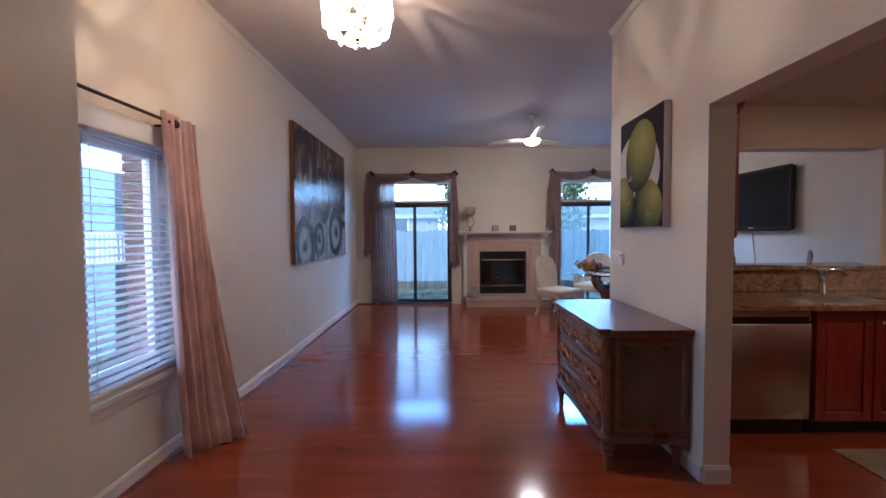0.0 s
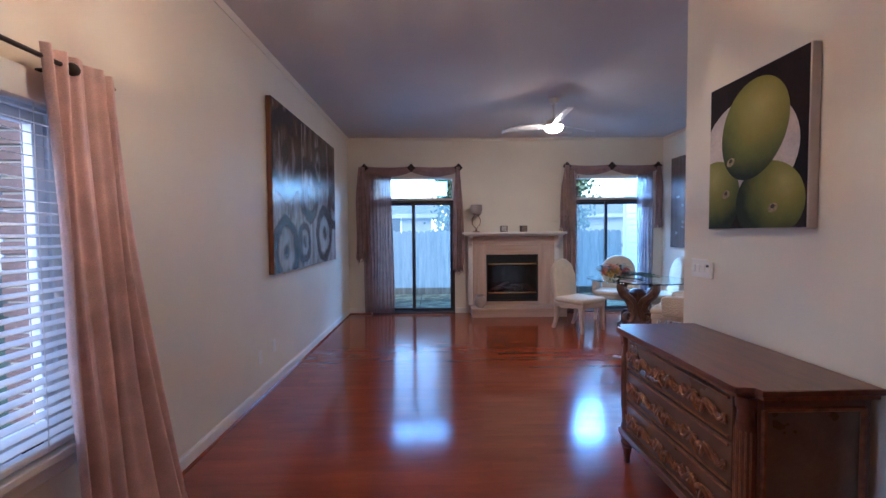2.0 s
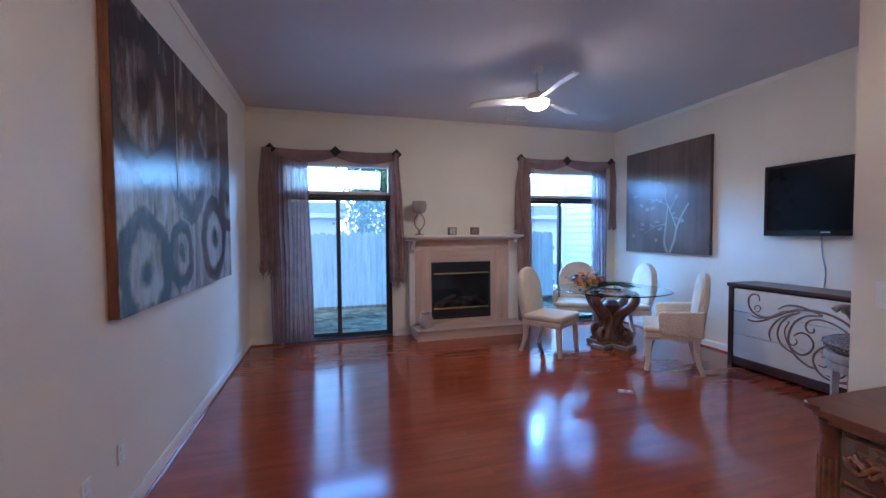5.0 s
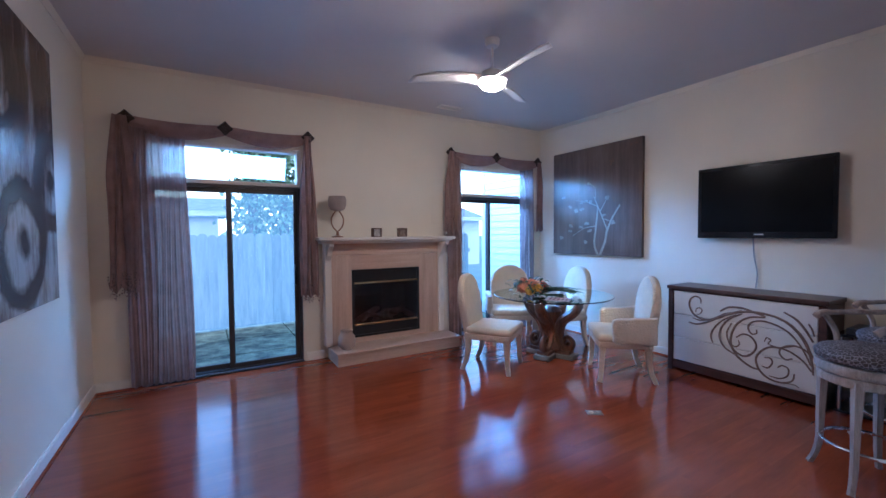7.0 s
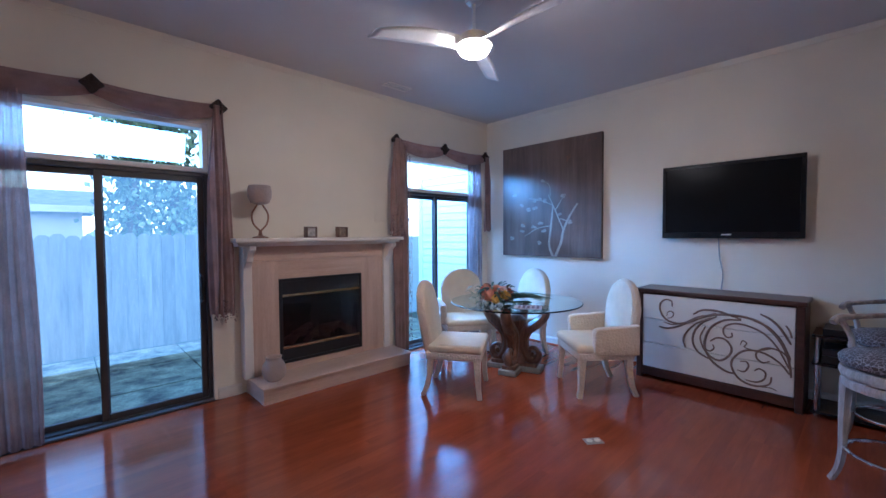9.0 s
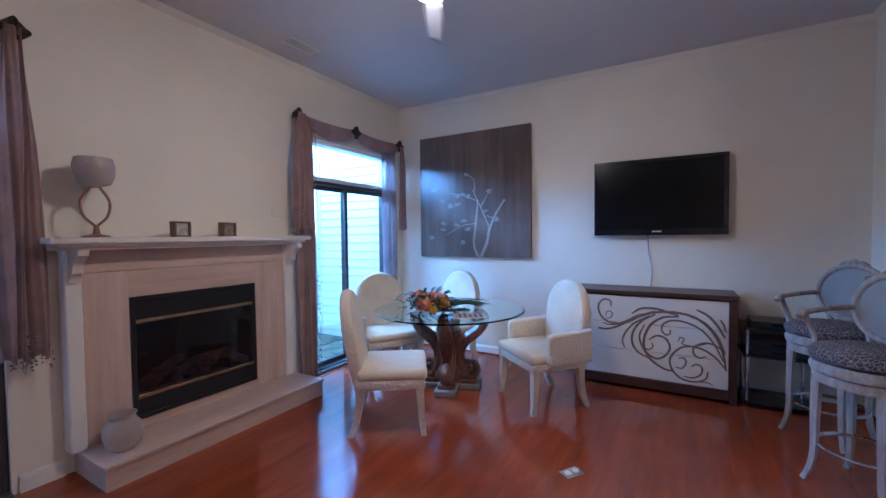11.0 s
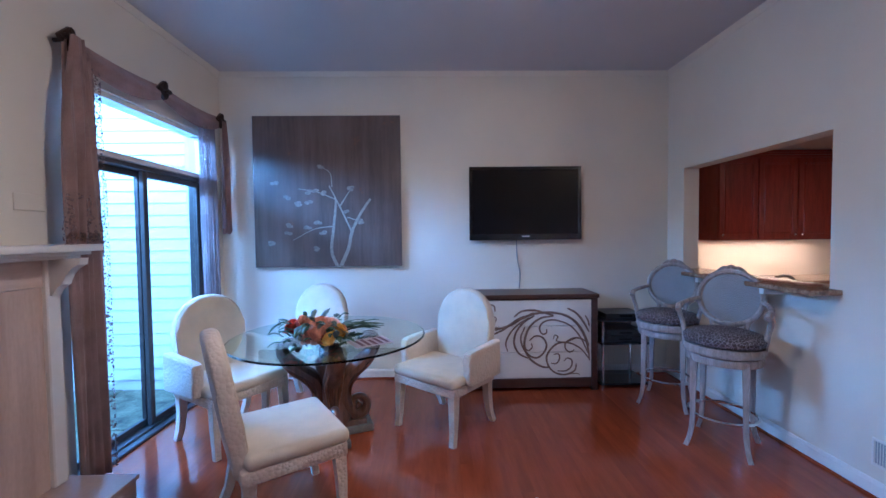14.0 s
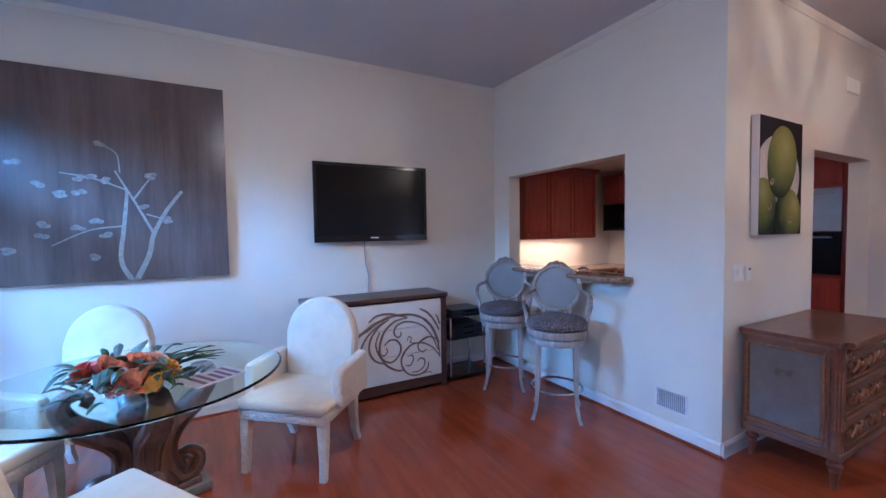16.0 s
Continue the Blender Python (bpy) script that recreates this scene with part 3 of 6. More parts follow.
for k in range(3):
    part("drawer_front", solid(CX + 0.006, CX + 0.03, CY0 + 0.06, CY1 - 0.06, FZ0 + FH * k, FZ0 + FH * (k + 1) - 0.005, 0.003), IVORY, con, "ivory lacquered drawer front")
PW, PH = CY1 - CY0 - 0.12, 3 * FH - 0.005


def fret(keys, r=0.011):
    pts = catmull([(CX + 0.003, CY1 - 0.06 - (0.13 + 0.86 * u) * PW, FZ0 + v * PH) for u, v in keys], 6)
    bm = sweep(bmesh.new(), pts, taper(len(pts), r * 0.78, 0.6), 6)
    for v in bm.verts:
        v.co.x = CX + 0.003 + (v.co.x - CX - 0.003) * 0.45
    part("scroll", bm, BRONZE, con, "", True)


fret([(0.117, 0.863), (0.110, 0.932), (0.061, 0.950), (0.017, 0.903), (0.007, 0.816), (0.037, 0.720), (0.098, 0.661), (0.183, 0.651), (0.280, 0.697), (0.378, 0.784), (0.476, 0.843)], 0.013)
fret([(0.071, 0.729), (0.076, 0.778), (0.105, 0.800), (0.129, 0.770), (0.110, 0.717), (0.076, 0.702)], 0.008)
fret([(0.002, 0.573), (0.085, 0.570), (0.183, 0.624), (0.293, 0.719), (0.402, 0.792), (0.524, 0.839), (0.671, 0.838), (0.793, 0.789), (0.890, 0.668), (0.951, 0.519), (0.983, 0.353), (0.993, 0.218)], 0.014)
fret([(0.293, 0.794), (0.366, 0.863), (0.476, 0.874), (0.573, 0.841), (0.659, 0.804)], 0.013)
fret([(0.041, 0.644), (0.122, 0.628), (0.232, 0.681), (0.341, 0.776), (0.451, 0.815)], 0.009)
fret([(0.234, 0.351), (0.215, 0.446), (0.244, 0.558), (0.317, 0.678), (0.432, 0.780)], 0.012)
fret([(0.422, 0.259), (0.334, 0.329), (0.293, 0.450), (0.310, 0.589), (0.378, 0.716), (0.480, 0.803)], 0.013)
fret([(0.659, 0.797), (0.537, 0.771), (0.439, 0.664), (0.393, 0.507), (0.395, 0.370), (0.451, 0.236), (0.549, 0.150), (0.617, 0.137)], 0.014)
fret([(0.432, 0.485), (0.488, 0.543), (0.554, 0.526), (0.593, 0.432), (0.568, 0.329), (0.500, 0.263), (0.427, 0.303), (0.378, 0.393), (0.354, 0.522), (0.393, 0.662)], 0.012)
fret([(0.402, 0.374), (0.432, 0.362), (0.461, 0.405), (0.451, 0.452)], 0.009)
fret([(0.593, 0.630), (0.593, 0.582), (0.556, 0.567), (0.529, 0.627), (0.549, 0.703), (0.622, 0.747), (0.720, 0.731), (0.822, 0.662), (0.910, 0.517), (0.978, 0.319)], 0.012)
fret([(0.871, 0.184), (0.854, 0.092), (0.768, 0.042), (0.671, 0.069), (0.610, 0.161), (0.595, 0.279), (0.646, 0.395), (0.720, 0.453), (0.822, 0.442), (0.920, 0.362), (0.983, 0.252)], 0.013)
fret([(0.656, 0.300), (0.700, 0.309), (0.715, 0.256), (0.685, 0.186), (0.637, 0.190)], 0.009)
fret([(0.754, 0.217), (0.788, 0.253), (0.829, 0.222), (0.822, 0.140), (0.768, 0.089), (0.695, 0.091)], 0.009)
fret([(0.654, 0.497), (0.671, 0.552), (0.700, 0.527), (0.685, 0.478), (0.768, 0.462), (0.866, 0.508)], 0.008)
fret([(0.856, 0.359), (0.807, 0.332), (0.766, 0.388), (0.780, 0.463), (0.856, 0.514), (0.939, 0.485), (0.988, 0.400)], 0.010)
fret([(0.788, 0.894), (0.866, 0.833), (0.929, 0.734), (0.988, 0.589)], 0.013)
fret([(0.744, 0.807), (0.841, 0.751), (0.927, 0.613), (0.988, 0.420)], 0.011)
fret([(0.954, 0.796), (0.978, 0.736), (0.993, 0.663)], 0.010)
fret([(0.793, 0.044), (0.866, 0.055), (0.905, 0.037)], 0.006)

tv = thing("television", "black flat-screen television mounted on the wall", "television")
TY0, TY1, TZ0, TZ1, TX = 4.49, 5.63, 1.43, 2.17, 3.82
part("housing", solid(TX + 0.012, RIGHT - 0.035, TY0 + 0.01, TY1 - 0.01, TZ0 + 0.01, TZ1 - 0.01, 0.012, 2), BLACK, tv, "black plastic back")
bm = bmesh.new()
for y0, y1, z0, z1 in ((TY0, TY1, TZ1 - 0.035, TZ1), (TY0, TY1, TZ0, TZ0 + 0.06), (TY0, TY0 + 0.035, TZ0 + 0.06, TZ1 - 0.035), (TY1 - 0.035, TY1, TZ0 + 0.06, TZ1 - 0.035)):
    box(bm, TX, TX + 0.02, y0, y1, z0, z1, 0.003)
part("bezel", bm, plain("gloss_black", (0.010, 0.010, 0.011), 0.12, var=0.05, bump=0), tv, "glossy black bezel")
part("screen", solid(TX + 0.006, TX + 0.012, TY0 + 0.034, TY1 - 0.034, TZ0 + 0.059, TZ1 - 0.034), SCREEN, tv, "dark matte screen")
part("brand_bar", solid(TX - 0.0015, TX, 5.02, 5.10, TZ0 + 0.030, TZ0 + 0.042), WHITEPL, tv, "small pale maker's mark")
part("wall_bracket", solid(RIGHT - 0.035, RIGHT - 0.001, 4.8, 5.3, 1.6, 2.0), BLACK, tv)
cable = thing("television_cable", "white cable hanging from the television to the console", "cable")
part("cord", sweep(bmesh.new(), catmull([(RIGHT - 0.02, 5.14, TZ0 + 0.02), (RIGHT - 0.012, 5.13, 1.25), (RIGHT - 0.012, 5.10, 1.08), (RIGHT - 0.012, 5.11, 0.925)], 5), 0.006, 6), plain("grey_cord", (0.30, 0.30, 0.30), 0.5, bump=0), cable)

rack = thing("media_rack", "black glass media rack with set-top boxes and silver posts", "shelf")
RX0, RX1, RY0, RY1 = 3.52, 3.90, 3.93, 4.41
for z in (0.03, 0.42, 0.645):
    part("shelf", solid(RX0, RX1, RY0, RY1, z, z + 0.02, 0.003), plain("black_glass", (0.01, 0.01, 0.012), 0.08, var=0.05, bump=0), rack, "black glass shelf")
for x in (RX0 + 0.03, RX1 - 0.03):
    for y in (RY0 + 0.03, RY1 - 0.03):
        part("post", sweep(bmesh.new(), [(x, y, 0.0), (x, y, 0.66)], 0.014, 10), CHROME, rack, "silver post", True)
for nm, lab, z, h in (("set_top_box", "black set-top box on the media rack", 0.44, 0.06), ("disc_player", "black disc player on the media rack", 0.502, 0.055), ("receiver", "black receiver on top of the media rack", 0.665, 0.05)):
    t = thing(nm, lab, "electronics")
    part("case", solid(RX0 + 0.03, RX1 - 0.05, RY0 + 0.06, RY1 - 0.06, z, z + h, 0.004), BLACK, t)
    part("display", solid(RX0 + 0.028, RX0 + 0.030, 4.10, 4.22, z + 0.02, z + 0.035), SCREEN, t, "dark display window")
    part("button", lathe(bmesh.new(), [(0.006, 0), (0.006, 0.004)], 8, (RX0 + 0.05, 4.3, z + h)), CHROME, t)

# ---- bar stools ----
LIMED = wood("limed_grey_wood", (0.20, 0.155, 0.13), (0.46, 0.38, 0.33), 0.55, 2.0, "z", 0.05)
CANE = tufted("silver_cane", (0.27, 0.26, 0.25), 160, 0.5, 0.6)
LEO, ltn, lpb = nodes_of("animal_print")
tc = ltn.nodes.new("ShaderNodeTexCoord")
vor = ltn.nodes.new("ShaderNodeTexVoronoi")
vor.feature = "DISTANCE_TO_EDGE"
vor.inputs["Scale"].default_value = 48
ltn.links.new(tc.outputs["Object"], vor.inputs["Vector"])
spots = ramp(ltn, vor.outputs["Distance"], [(0.0, (0.30, 0.26, 0.26)), (0.05, (0.20, 0.165, 0.16)), (0.11, (0.035, 0.024, 0.024)), (0.5, (0.075, 0.042, 0.035))])
ltn.links.new(spots.outputs[0], lpb.inputs["Base Color"])
lpb.inputs["Roughness"].default_value = 0.6


def bar_stool(label, m):
    s = thing("bar_stool", label, "stool", m, "swivel stools at the bar")
    R = 0.235
    part("seat_ring", lathe(bmesh.new(), [(R - 0.04, 0.655), (R, 0.66), (R + 0.008, 0.685), (R, 0.715), (R - 0.03, 0.72)], 32), LIMED, s, "turned grey wood apron", True)
    part("seat", lathe(bmesh.new(), [(R - 0.03, 0.715), (R + 0.006, 0.735), (R + 0.012, 0.765), (R - 0.01, 0.79), (R - 0.08, 0.81), (0.06, 0.82), (0.001, 0.82)], 32), LEO, s, "round animal-print cushion", True)
    part("swivel", lathe(bmesh.new(), [(0.12, 0.60), (0.12, 0.655)], 20), BLACK, s)
    bm = bmesh.new()
    lathe(bm, [(R - 0.05, 0.60), (R - 0.012, 0.60), (R - 0.005, 0.63), (R - 0.012, 0.652), (R - 0.05, 0.652)], 32)
    part("leg_ring", bm, LIMED, s, "", True)
    for sx in (-1, 1):
        for sy in (-1, 1):
            pts = [(sx * 0.145, sy * 0.145, 0.635), (sx * 0.150, sy * 0.150, 0.40), (sx * 0.152, sy * 0.152, 0.18), (sx * 0.165, sy * 0.165, 0.07), (sx * 0.185, sy * 0.185, 0.0)]
            part("leg", sweep(bmesh.new(), catmull(pts, 3), [0.030, 0.028, 0.026, 0.024, 0.023, 0.021, 0.020, 0.020, 0.019, 0.018, 0.018, 0.018, 0.019], 4), LIMED, s)
    ringpts = [(0.205 * math.cos(a), 0.205 * math.sin(a), 0.225) for a in (2 * math.pi * k / 36 for k in range(37))]
    part("foot_ring", sweep(bmesh.new(), ringpts, 0.011, 8), CHROME, s, "polished metal foot ring", True)
    # the oval cane back, leaning a little
    back = pose(0, -0.215, 0.80, 8, 0, 0)
    oval = [(0.195 * math.cos(a), 0.0, 0.205 + 0.195 * math.sin(a)) for a in (2 * math.pi * k / 40 for k in range(41))]
    part("back_frame", sweep(bmesh.new(), [back @ Vector(p) for p in oval], 0.021, 8), LIMED, s, "oval carved grey wood surround", True)
    part("back_panel", slab(bmesh.new(), [(0.185 * math.cos(a), 0.205 + 0.185 * math.sin(a)) for a in (2 * math.pi * k / 32 for k in range(32))], 0.012, back, 0.0), CANE, s, "woven silver-grey panel")
    crest = bmesh.new()
    for keys in ([(-0.09, 0, 0.395), (-0.045, 0, 0.425), (0, 0, 0.41), (0.045, 0, 0.425), (0.09, 0, 0.395)], [(-0.03, 0.005, 0.415), (0, 0.008, 0.435), (0.03, 0.005, 0.415)]):
        pts = catmull([back @ Vector(k) for k in keys], 4)
        sweep(crest, pts, taper(len(pts), 0.016), 6)
    part("crest", crest, LIMED, s, "carved bow on the crest", True)
    for sx in (-1, 1):
        part("back_post", sweep(bmesh.new(), [(sx * 0.10, -0.20, 0.70), (sx * 0.105, -0.215, 0.80), back @ Vector((sx * 0.115, 0, 0.045))], 0.018, 8), LIMED, s, "", True)
        keys = [back @ Vector((sx * 0.19, 0.0, 0.19)), Vector((sx * 0.245, -0.10, 0.975)), Vector((sx * 0.262, 0.02, 0.965)), Vector((sx * 0.255, 0.10, 0.96)), Vector((sx * 0.25, 0.135, 0.935))]
        pts = catmull(keys, 5)
        arm = part("arm", sweep(bmesh.new(), pts, [0.016] * 12 + [0.021] * (len(pts) - 12), 8), LIMED, s, "scrolled grey wood arm", True)
        keys = [(sx * 0.255, 0.085, 0.955), (sx * 0.262, 0.045, 0.90), (sx * 0.245, 0.02, 0.82), (sx * 0.225, 0.03, 0.70)]
        pts = catmull(keys, 4)
        part("arm_post", sweep(bmesh.new(), pts, 0.017, 8), LIMED, s, "", True)
    return s


bar_stool("limed wood bar stool with oval cane back and print seat", pose(2.49, 3.98, 0, 0, 0, 45))
bar_stool("limed wood bar stool with print seat beside the media rack", pose(3.21, 3.96, 0, 0, 0, 49))

# ---- fireplace ----
TRAV, ttn, tpb = nodes_of("pale_travertine")
vein, fine = noise_tex(ttn, 2.4, 5, 0.6, (0.35, 1, 5)), noise_tex(ttn, 45, 4, 0.6, (0.6, 1, 1.6))
ttn.links.new(mixed(ttn, ramp(ttn, vein.outputs[0], [(0.3, (0.49, 0.33, 0.25)), (0.7, (0.67, 0.50, 0.395))]).outputs[0],
                    ramp(ttn, fine.outputs[0], [(0.3, (0.88, 0.87, 0.86)), (0.6, (1, 1, 1))]).outputs[0], 0.6), tpb.inputs["Base Color"])
tpb.inputs["Roughness"].default_value = 0.3
TRAVUP = TRAV.copy()
TRAVUP.name = "pale_travertine_upright"
for nd in TRAVUP.node_tree.nodes:
    if nd.type == "MAPPING":
        sx, sy, sz = nd.inputs["Scale"].default_value
        nd.inputs["Scale"].default_value = (sz, sy, sx)
FP = 8.06
fp = thing("fireplace", "travertine gas fireplace with white mantel and raised hearth", "fireplace")
SX0, SX1, OX0, OX1, OZ0, OZ1 = 0.42, 1.93, 0.69, 1.62, 0.215, 1.06
part("surround", solid(SX0 + 0.02, OX0, FP, FAR - 0.002, 0.152, 1.24), TRAVUP, fp, "polished travertine slab")
part("surround", solid(OX1, SX1 - 0.02, FP, FAR - 0.002, 0.152, 1.24), TRAVUP, fp, "polished travertine slab")
part("surround", solid(OX0, OX1, FP, FAR - 0.002, OZ1, 1.24), TRAV, fp, "polished travertine slab")
part("surround_sill", solid(OX0, OX1, FP, FAR - 0.002, 0.152, OZ0), TRAV, fp, "polished travertine slab")
part("frieze", solid(SX0 + 0.02, SX1 - 0.02, FP - 0.006, FAR - 0.002, 1.243, 1.385), TRAV, fp, "travertine frieze")
for x0, x1 in ((SX0 - 0.06, SX0 + 0.02), (SX1 - 0.02, SX1 + 0.06)):
    p = part("pilaster", solid(x0, x1, FP - 0.025, FAR - 0.002, 0.152, 1.385, 0.006), TRIM, fp, "white fluted pilaster")
    out = [(0, 0), (0.0, 0.20), (-0.17, 0.20), (-0.165, 0.165), (-0.12, 0.15), (-0.085, 0.11), (-0.075, 0.06), (-0.035, 0.045), (-0.02, 0.0)]
    bm = bmesh.new()
    slab(bm, [(-b, c) for b, c in out], 0.055, pose((x0 + x1) / 2, FP - 0.025, 1.19, 0, 0, -90), 0.006)
    part("corbel", bm, TRIM, p, "scrolled white corbel", True)
mant = bmesh.new()
for d, z0, z1 in ((0.10, 1.385, 1.405), (0.14, 1.405, 1.425), (0.185, 1.425, 1.462)):
    box(mant, SX0 - 0.05 - d * 0.6, SX1 + 0.05 + d * 0.6, FP - d, FAR - 0.002, z0, z1, 0.006, 2)
part("mantel_shelf", mant, TRIM, fp, "stepped white mantel shelf", True)
hb = solid(0.405, 2.03, 7.70, FAR - 0.002, 0.0, 0.125)
part("hearth_base", hb, TRAV, fp, "travertine riser")
part("hearth_slab", solid(0.395, 2.04, 7.685, FAR - 0.002, 0.126, 0.150, 0.006, 2), TRAV, fp, "travertine hearth slab with eased edge", True)
part("firebox", bm := rim(bmesh.new(), OX0 + 0.002, OX1 - 0.002, OZ0 + 0.002, OZ1 - 0.002, 0.03, FP - 0.012, FP + 0.05), BLACK, fp, "black metal insert face")
inner = bmesh.new()
box(inner, OX0 + 0.03, OX1 - 0.03, FP + 0.40, FP + 0.42, OZ0, OZ1)
box(inner, OX0 + 0.01, OX0 + 0.03, FP + 0.05, FP + 0.42, OZ0, OZ1)
box(inner, OX1 - 0.03, OX1 - 0.01, FP + 0.05, FP + 0.42, OZ0, OZ1)
box(inner, OX0 + 0.03, OX1 - 0.03, FP + 0.05, FP + 0.40, OZ0, OZ0 + 0.02)
box(inner, OX0 + 0.03, OX1 - 0.03, FP + 0.05, FP + 0.40, OZ1 - 0.02, OZ1)
part("firebox_lining", inner, plain("sooty_steel", (0.02, 0.018, 0.017), 0.7, var=0.3), fp, "sooty firebox")
part("upper_louvre", solid(OX0 + 0.034, OX1 - 0.034, FP - 0.004, FP + 0.01, 0.905, 1.028, 0.004), BLACK, fp, "black upper panel")
part("lower_louvre", solid(OX0 + 0.034, OX1 - 0.034, FP - 0.004, FP + 0.01, 0.247, 0.36, 0.004), BLACK, fp, "black lower panel")
for z in (0.372, 0.890):
    part("brass_strip", solid(OX0 + 0.03, OX1 - 0.03, FP - 0.012, FP + 0.004, z - 0.013, z + 0.013, 0.004), BRASS, fp, "thin brass trim")
g = part("fire_glass", solid(OX0 + 0.034, OX1 - 0.034, FP + 0.004, FP + 0.008, 0.385, 0.878), glass("smoked_glass", (0.62, 0.60, 0.58), 0.02), fp, "smoked glass front")
LOG = plain("charred_log", (0.15, 0.10, 0.085), 0.9, var=0.5, scale=14, bump=0.6)
rl = random.Random(7)
for k in range(6):
    x = OX0 + 0.18 + 0.11 * k
    a = rl.uniform(-0.12, 0.12)
    pts = [(x - 0.16, FP + 0.16 + a, 0.34 + 0.05 * (k % 3)), (x, FP + 0.20, 0.42 + 0.05 * (k % 2)), (x + 0.16, FP + 0.18 - a, 0.38 + 0.06 * ((k + 1) % 3))]
    part("log", sweep(bmesh.new(), catmull(pts, 4), [0.028 + 0.012 * rl.random() for _ in range(9)], 8), LOG, fp, "ceramic log", True)
part("log_grate", solid(OX0 + 0.12, OX1 - 0.12, FP + 0.10, FP + 0.28, OZ0 + 0.02, OZ0 + 0.10), BLACK, fp)

MT = 1.462
CRACKLE = tufted("crackle_glass", (0.70, 0.57, 0.50), 60, 0.2, 0.4)
CRACKLE.node_tree.nodes["Principled BSDF"].inputs["Transmission Weight"].default_value = 0.45
COPPER = plain("copper_bronze", (0.34, 0.17, 0.10), 0.35, 0.6, var=0.25, scale=20)
gob = thing("candle_goblet", "crackle glass candle cup on a looped bronze stand", "candle holder", pose(0.50, 7.97, MT) @ Matrix.Diagonal((1.3, 1.3, 1.3, 1)))
part("cup", lathe(bmesh.new(), [(0.02, 0.235), (0.062, 0.25), (0.078, 0.29), (0.080, 0.335), (0.072, 0.37), (0.066, 0.37), (0.073, 0.33), (0.070, 0.29), (0.02, 0.25)], 24, close=False), CRACKLE, gob, "crackle glass bowl", True)
part("foot", lathe(bmesh.new(), [(0.055, 0), (0.05, 0.008), (0.015, 0.018), (0.010, 0.05), (0.006, 0.055)], 20), COPPER, gob, "", True)
for sx in (-1, 1):
    pts = catmull([(0, 0, 0.05), (sx * 0.045, 0.0, 0.10), (sx * 0.055, 0, 0.17), (sx * 0.02, 0, 0.235), (sx * 0.03, 0.03, 0.25)], 5)
    part("stand_loop", sweep(bmesh.new(), pts, 0.006, 8), COPPER, gob, "looped bronze wire", True)
for x, col, lab in ((0.99, (0.55, 0.50, 0.44), "small box frame with a pale insert on the mantel"), (1.34, (0.30, 0.22, 0.16), "small box frame with a brown insert on the mantel")):
    fr = thing("box_frame", lab, "picture frame", pose(x, 7.98, MT, 0, 0, 8), "small frames on the mantel")
    b3 = bmesh.new()
    for xa, xb, za, zb in ((-0.06, 0.06, 0.098, 0.11), (-0.06, 0.06, 0, 0.012), (-0.06, -0.048, 0.012, 0.098), (0.048, 0.06, 0.012, 0.098)):
        box(b3, xa, xb, -0.03, 0.03, za, zb, 0.002)
    part("box_rim", b3, BRONZE, fr, "dark bronze rim")
    part("insert", solid(-0.048, 0.048, -0.012, 0.02, 0.012, 0.098), plain("frame_insert", col, 0.5, var=0.3, scale=30), fr)
vs = thing("hearth_vase", "squat mottled glass vase on the hearth", "vase", pose(0.555, 7.86, 0.150) @ Matrix.Diagonal((1.2, 1.2, 1.2, 1)))
part("body", lathe(bmesh.new(), [(0.045, 0.0), (0.075, 0.03), (0.088, 0.08), (0.080, 0.125), (0.058, 0.155), (0.055, 0.170), (0.062, 0.185), (0.056, 0.185), (0.049, 0.168), (0.052, 0.155), (0.07, 0.12)], 28, close=False), CRACKLE, vs, "mottled glass body", True)
part("base", lathe(bmesh.new(), [(0.046, 0.0), (0.046, 0.006)], 20), CRACKLE, vs)

# ---- scarf swags and sheers on the sliding doors ----
LACE, lnt, lbs = nodes_of("sequined_edge")
vz = lnt.nodes.new("ShaderNodeTexVoronoi")
vz.inputs["Scale"].default_value = 55
tcl = lnt.nodes.new("ShaderNodeTexCoord")
lnt.links.new(tcl.outputs["Object"], vz.inputs["Vector"])
lbs.inputs["Base Color"].default_value = (0.24, 0.15, 0.13, 1)
lbs.inputs["Roughness"].default_value = 0.4
lbs.inputs["Sheen Weight"].default_value = 0.4
holes = ramp(lnt, vz.outputs["Distance"], [(0.30, (1, 1, 1)), (0.42, (0, 0, 0))])
lnt.links.new(holes.outputs[0], lbs.inputs["Alpha"])


def drape(x0, x1, z0, z1, y, folds, amp, flare=0.0, n=60, rows=16, seed=0, ragged=0.0, gather=1.0):
    """A hanging cloth between x0 and x1 with soft folds that deepen downward."""
    r = random.Random(seed)
    ph, ph2 = r.uniform(0, 6), r.uniform(0, 6)
    out = []
    for i in range(rows + 1):
        t = i / rows
        row = []
        for j in range(n + 1):
            u = j / n
            mid = (x0 + x1) / 2
            w = gather + (1 - gather) * min(1, t * 3)
            x = mid + (x0 + u * (x1 - x0) - mid) * w * (1 + flare * t)
            k = amp * (0.55 + 0.45 * t)
            yy = y - amp + k * (math.sin(u * folds * 6.283 + ph + 0.5 * math.sin(3 * t + ph2)) * 0.7 + 0.3 * math.sin(u * folds * 14.1 + ph2))
            z = z1 + (z0 - z1) * t + (ragged * math.sin(u * folds * 6.283) if i == rows else 0)
            row.append(Vector((x + 0.012 * math.sin(5 * t + 9 * u + ph), yy, z)))
        out.append(row)
    return out


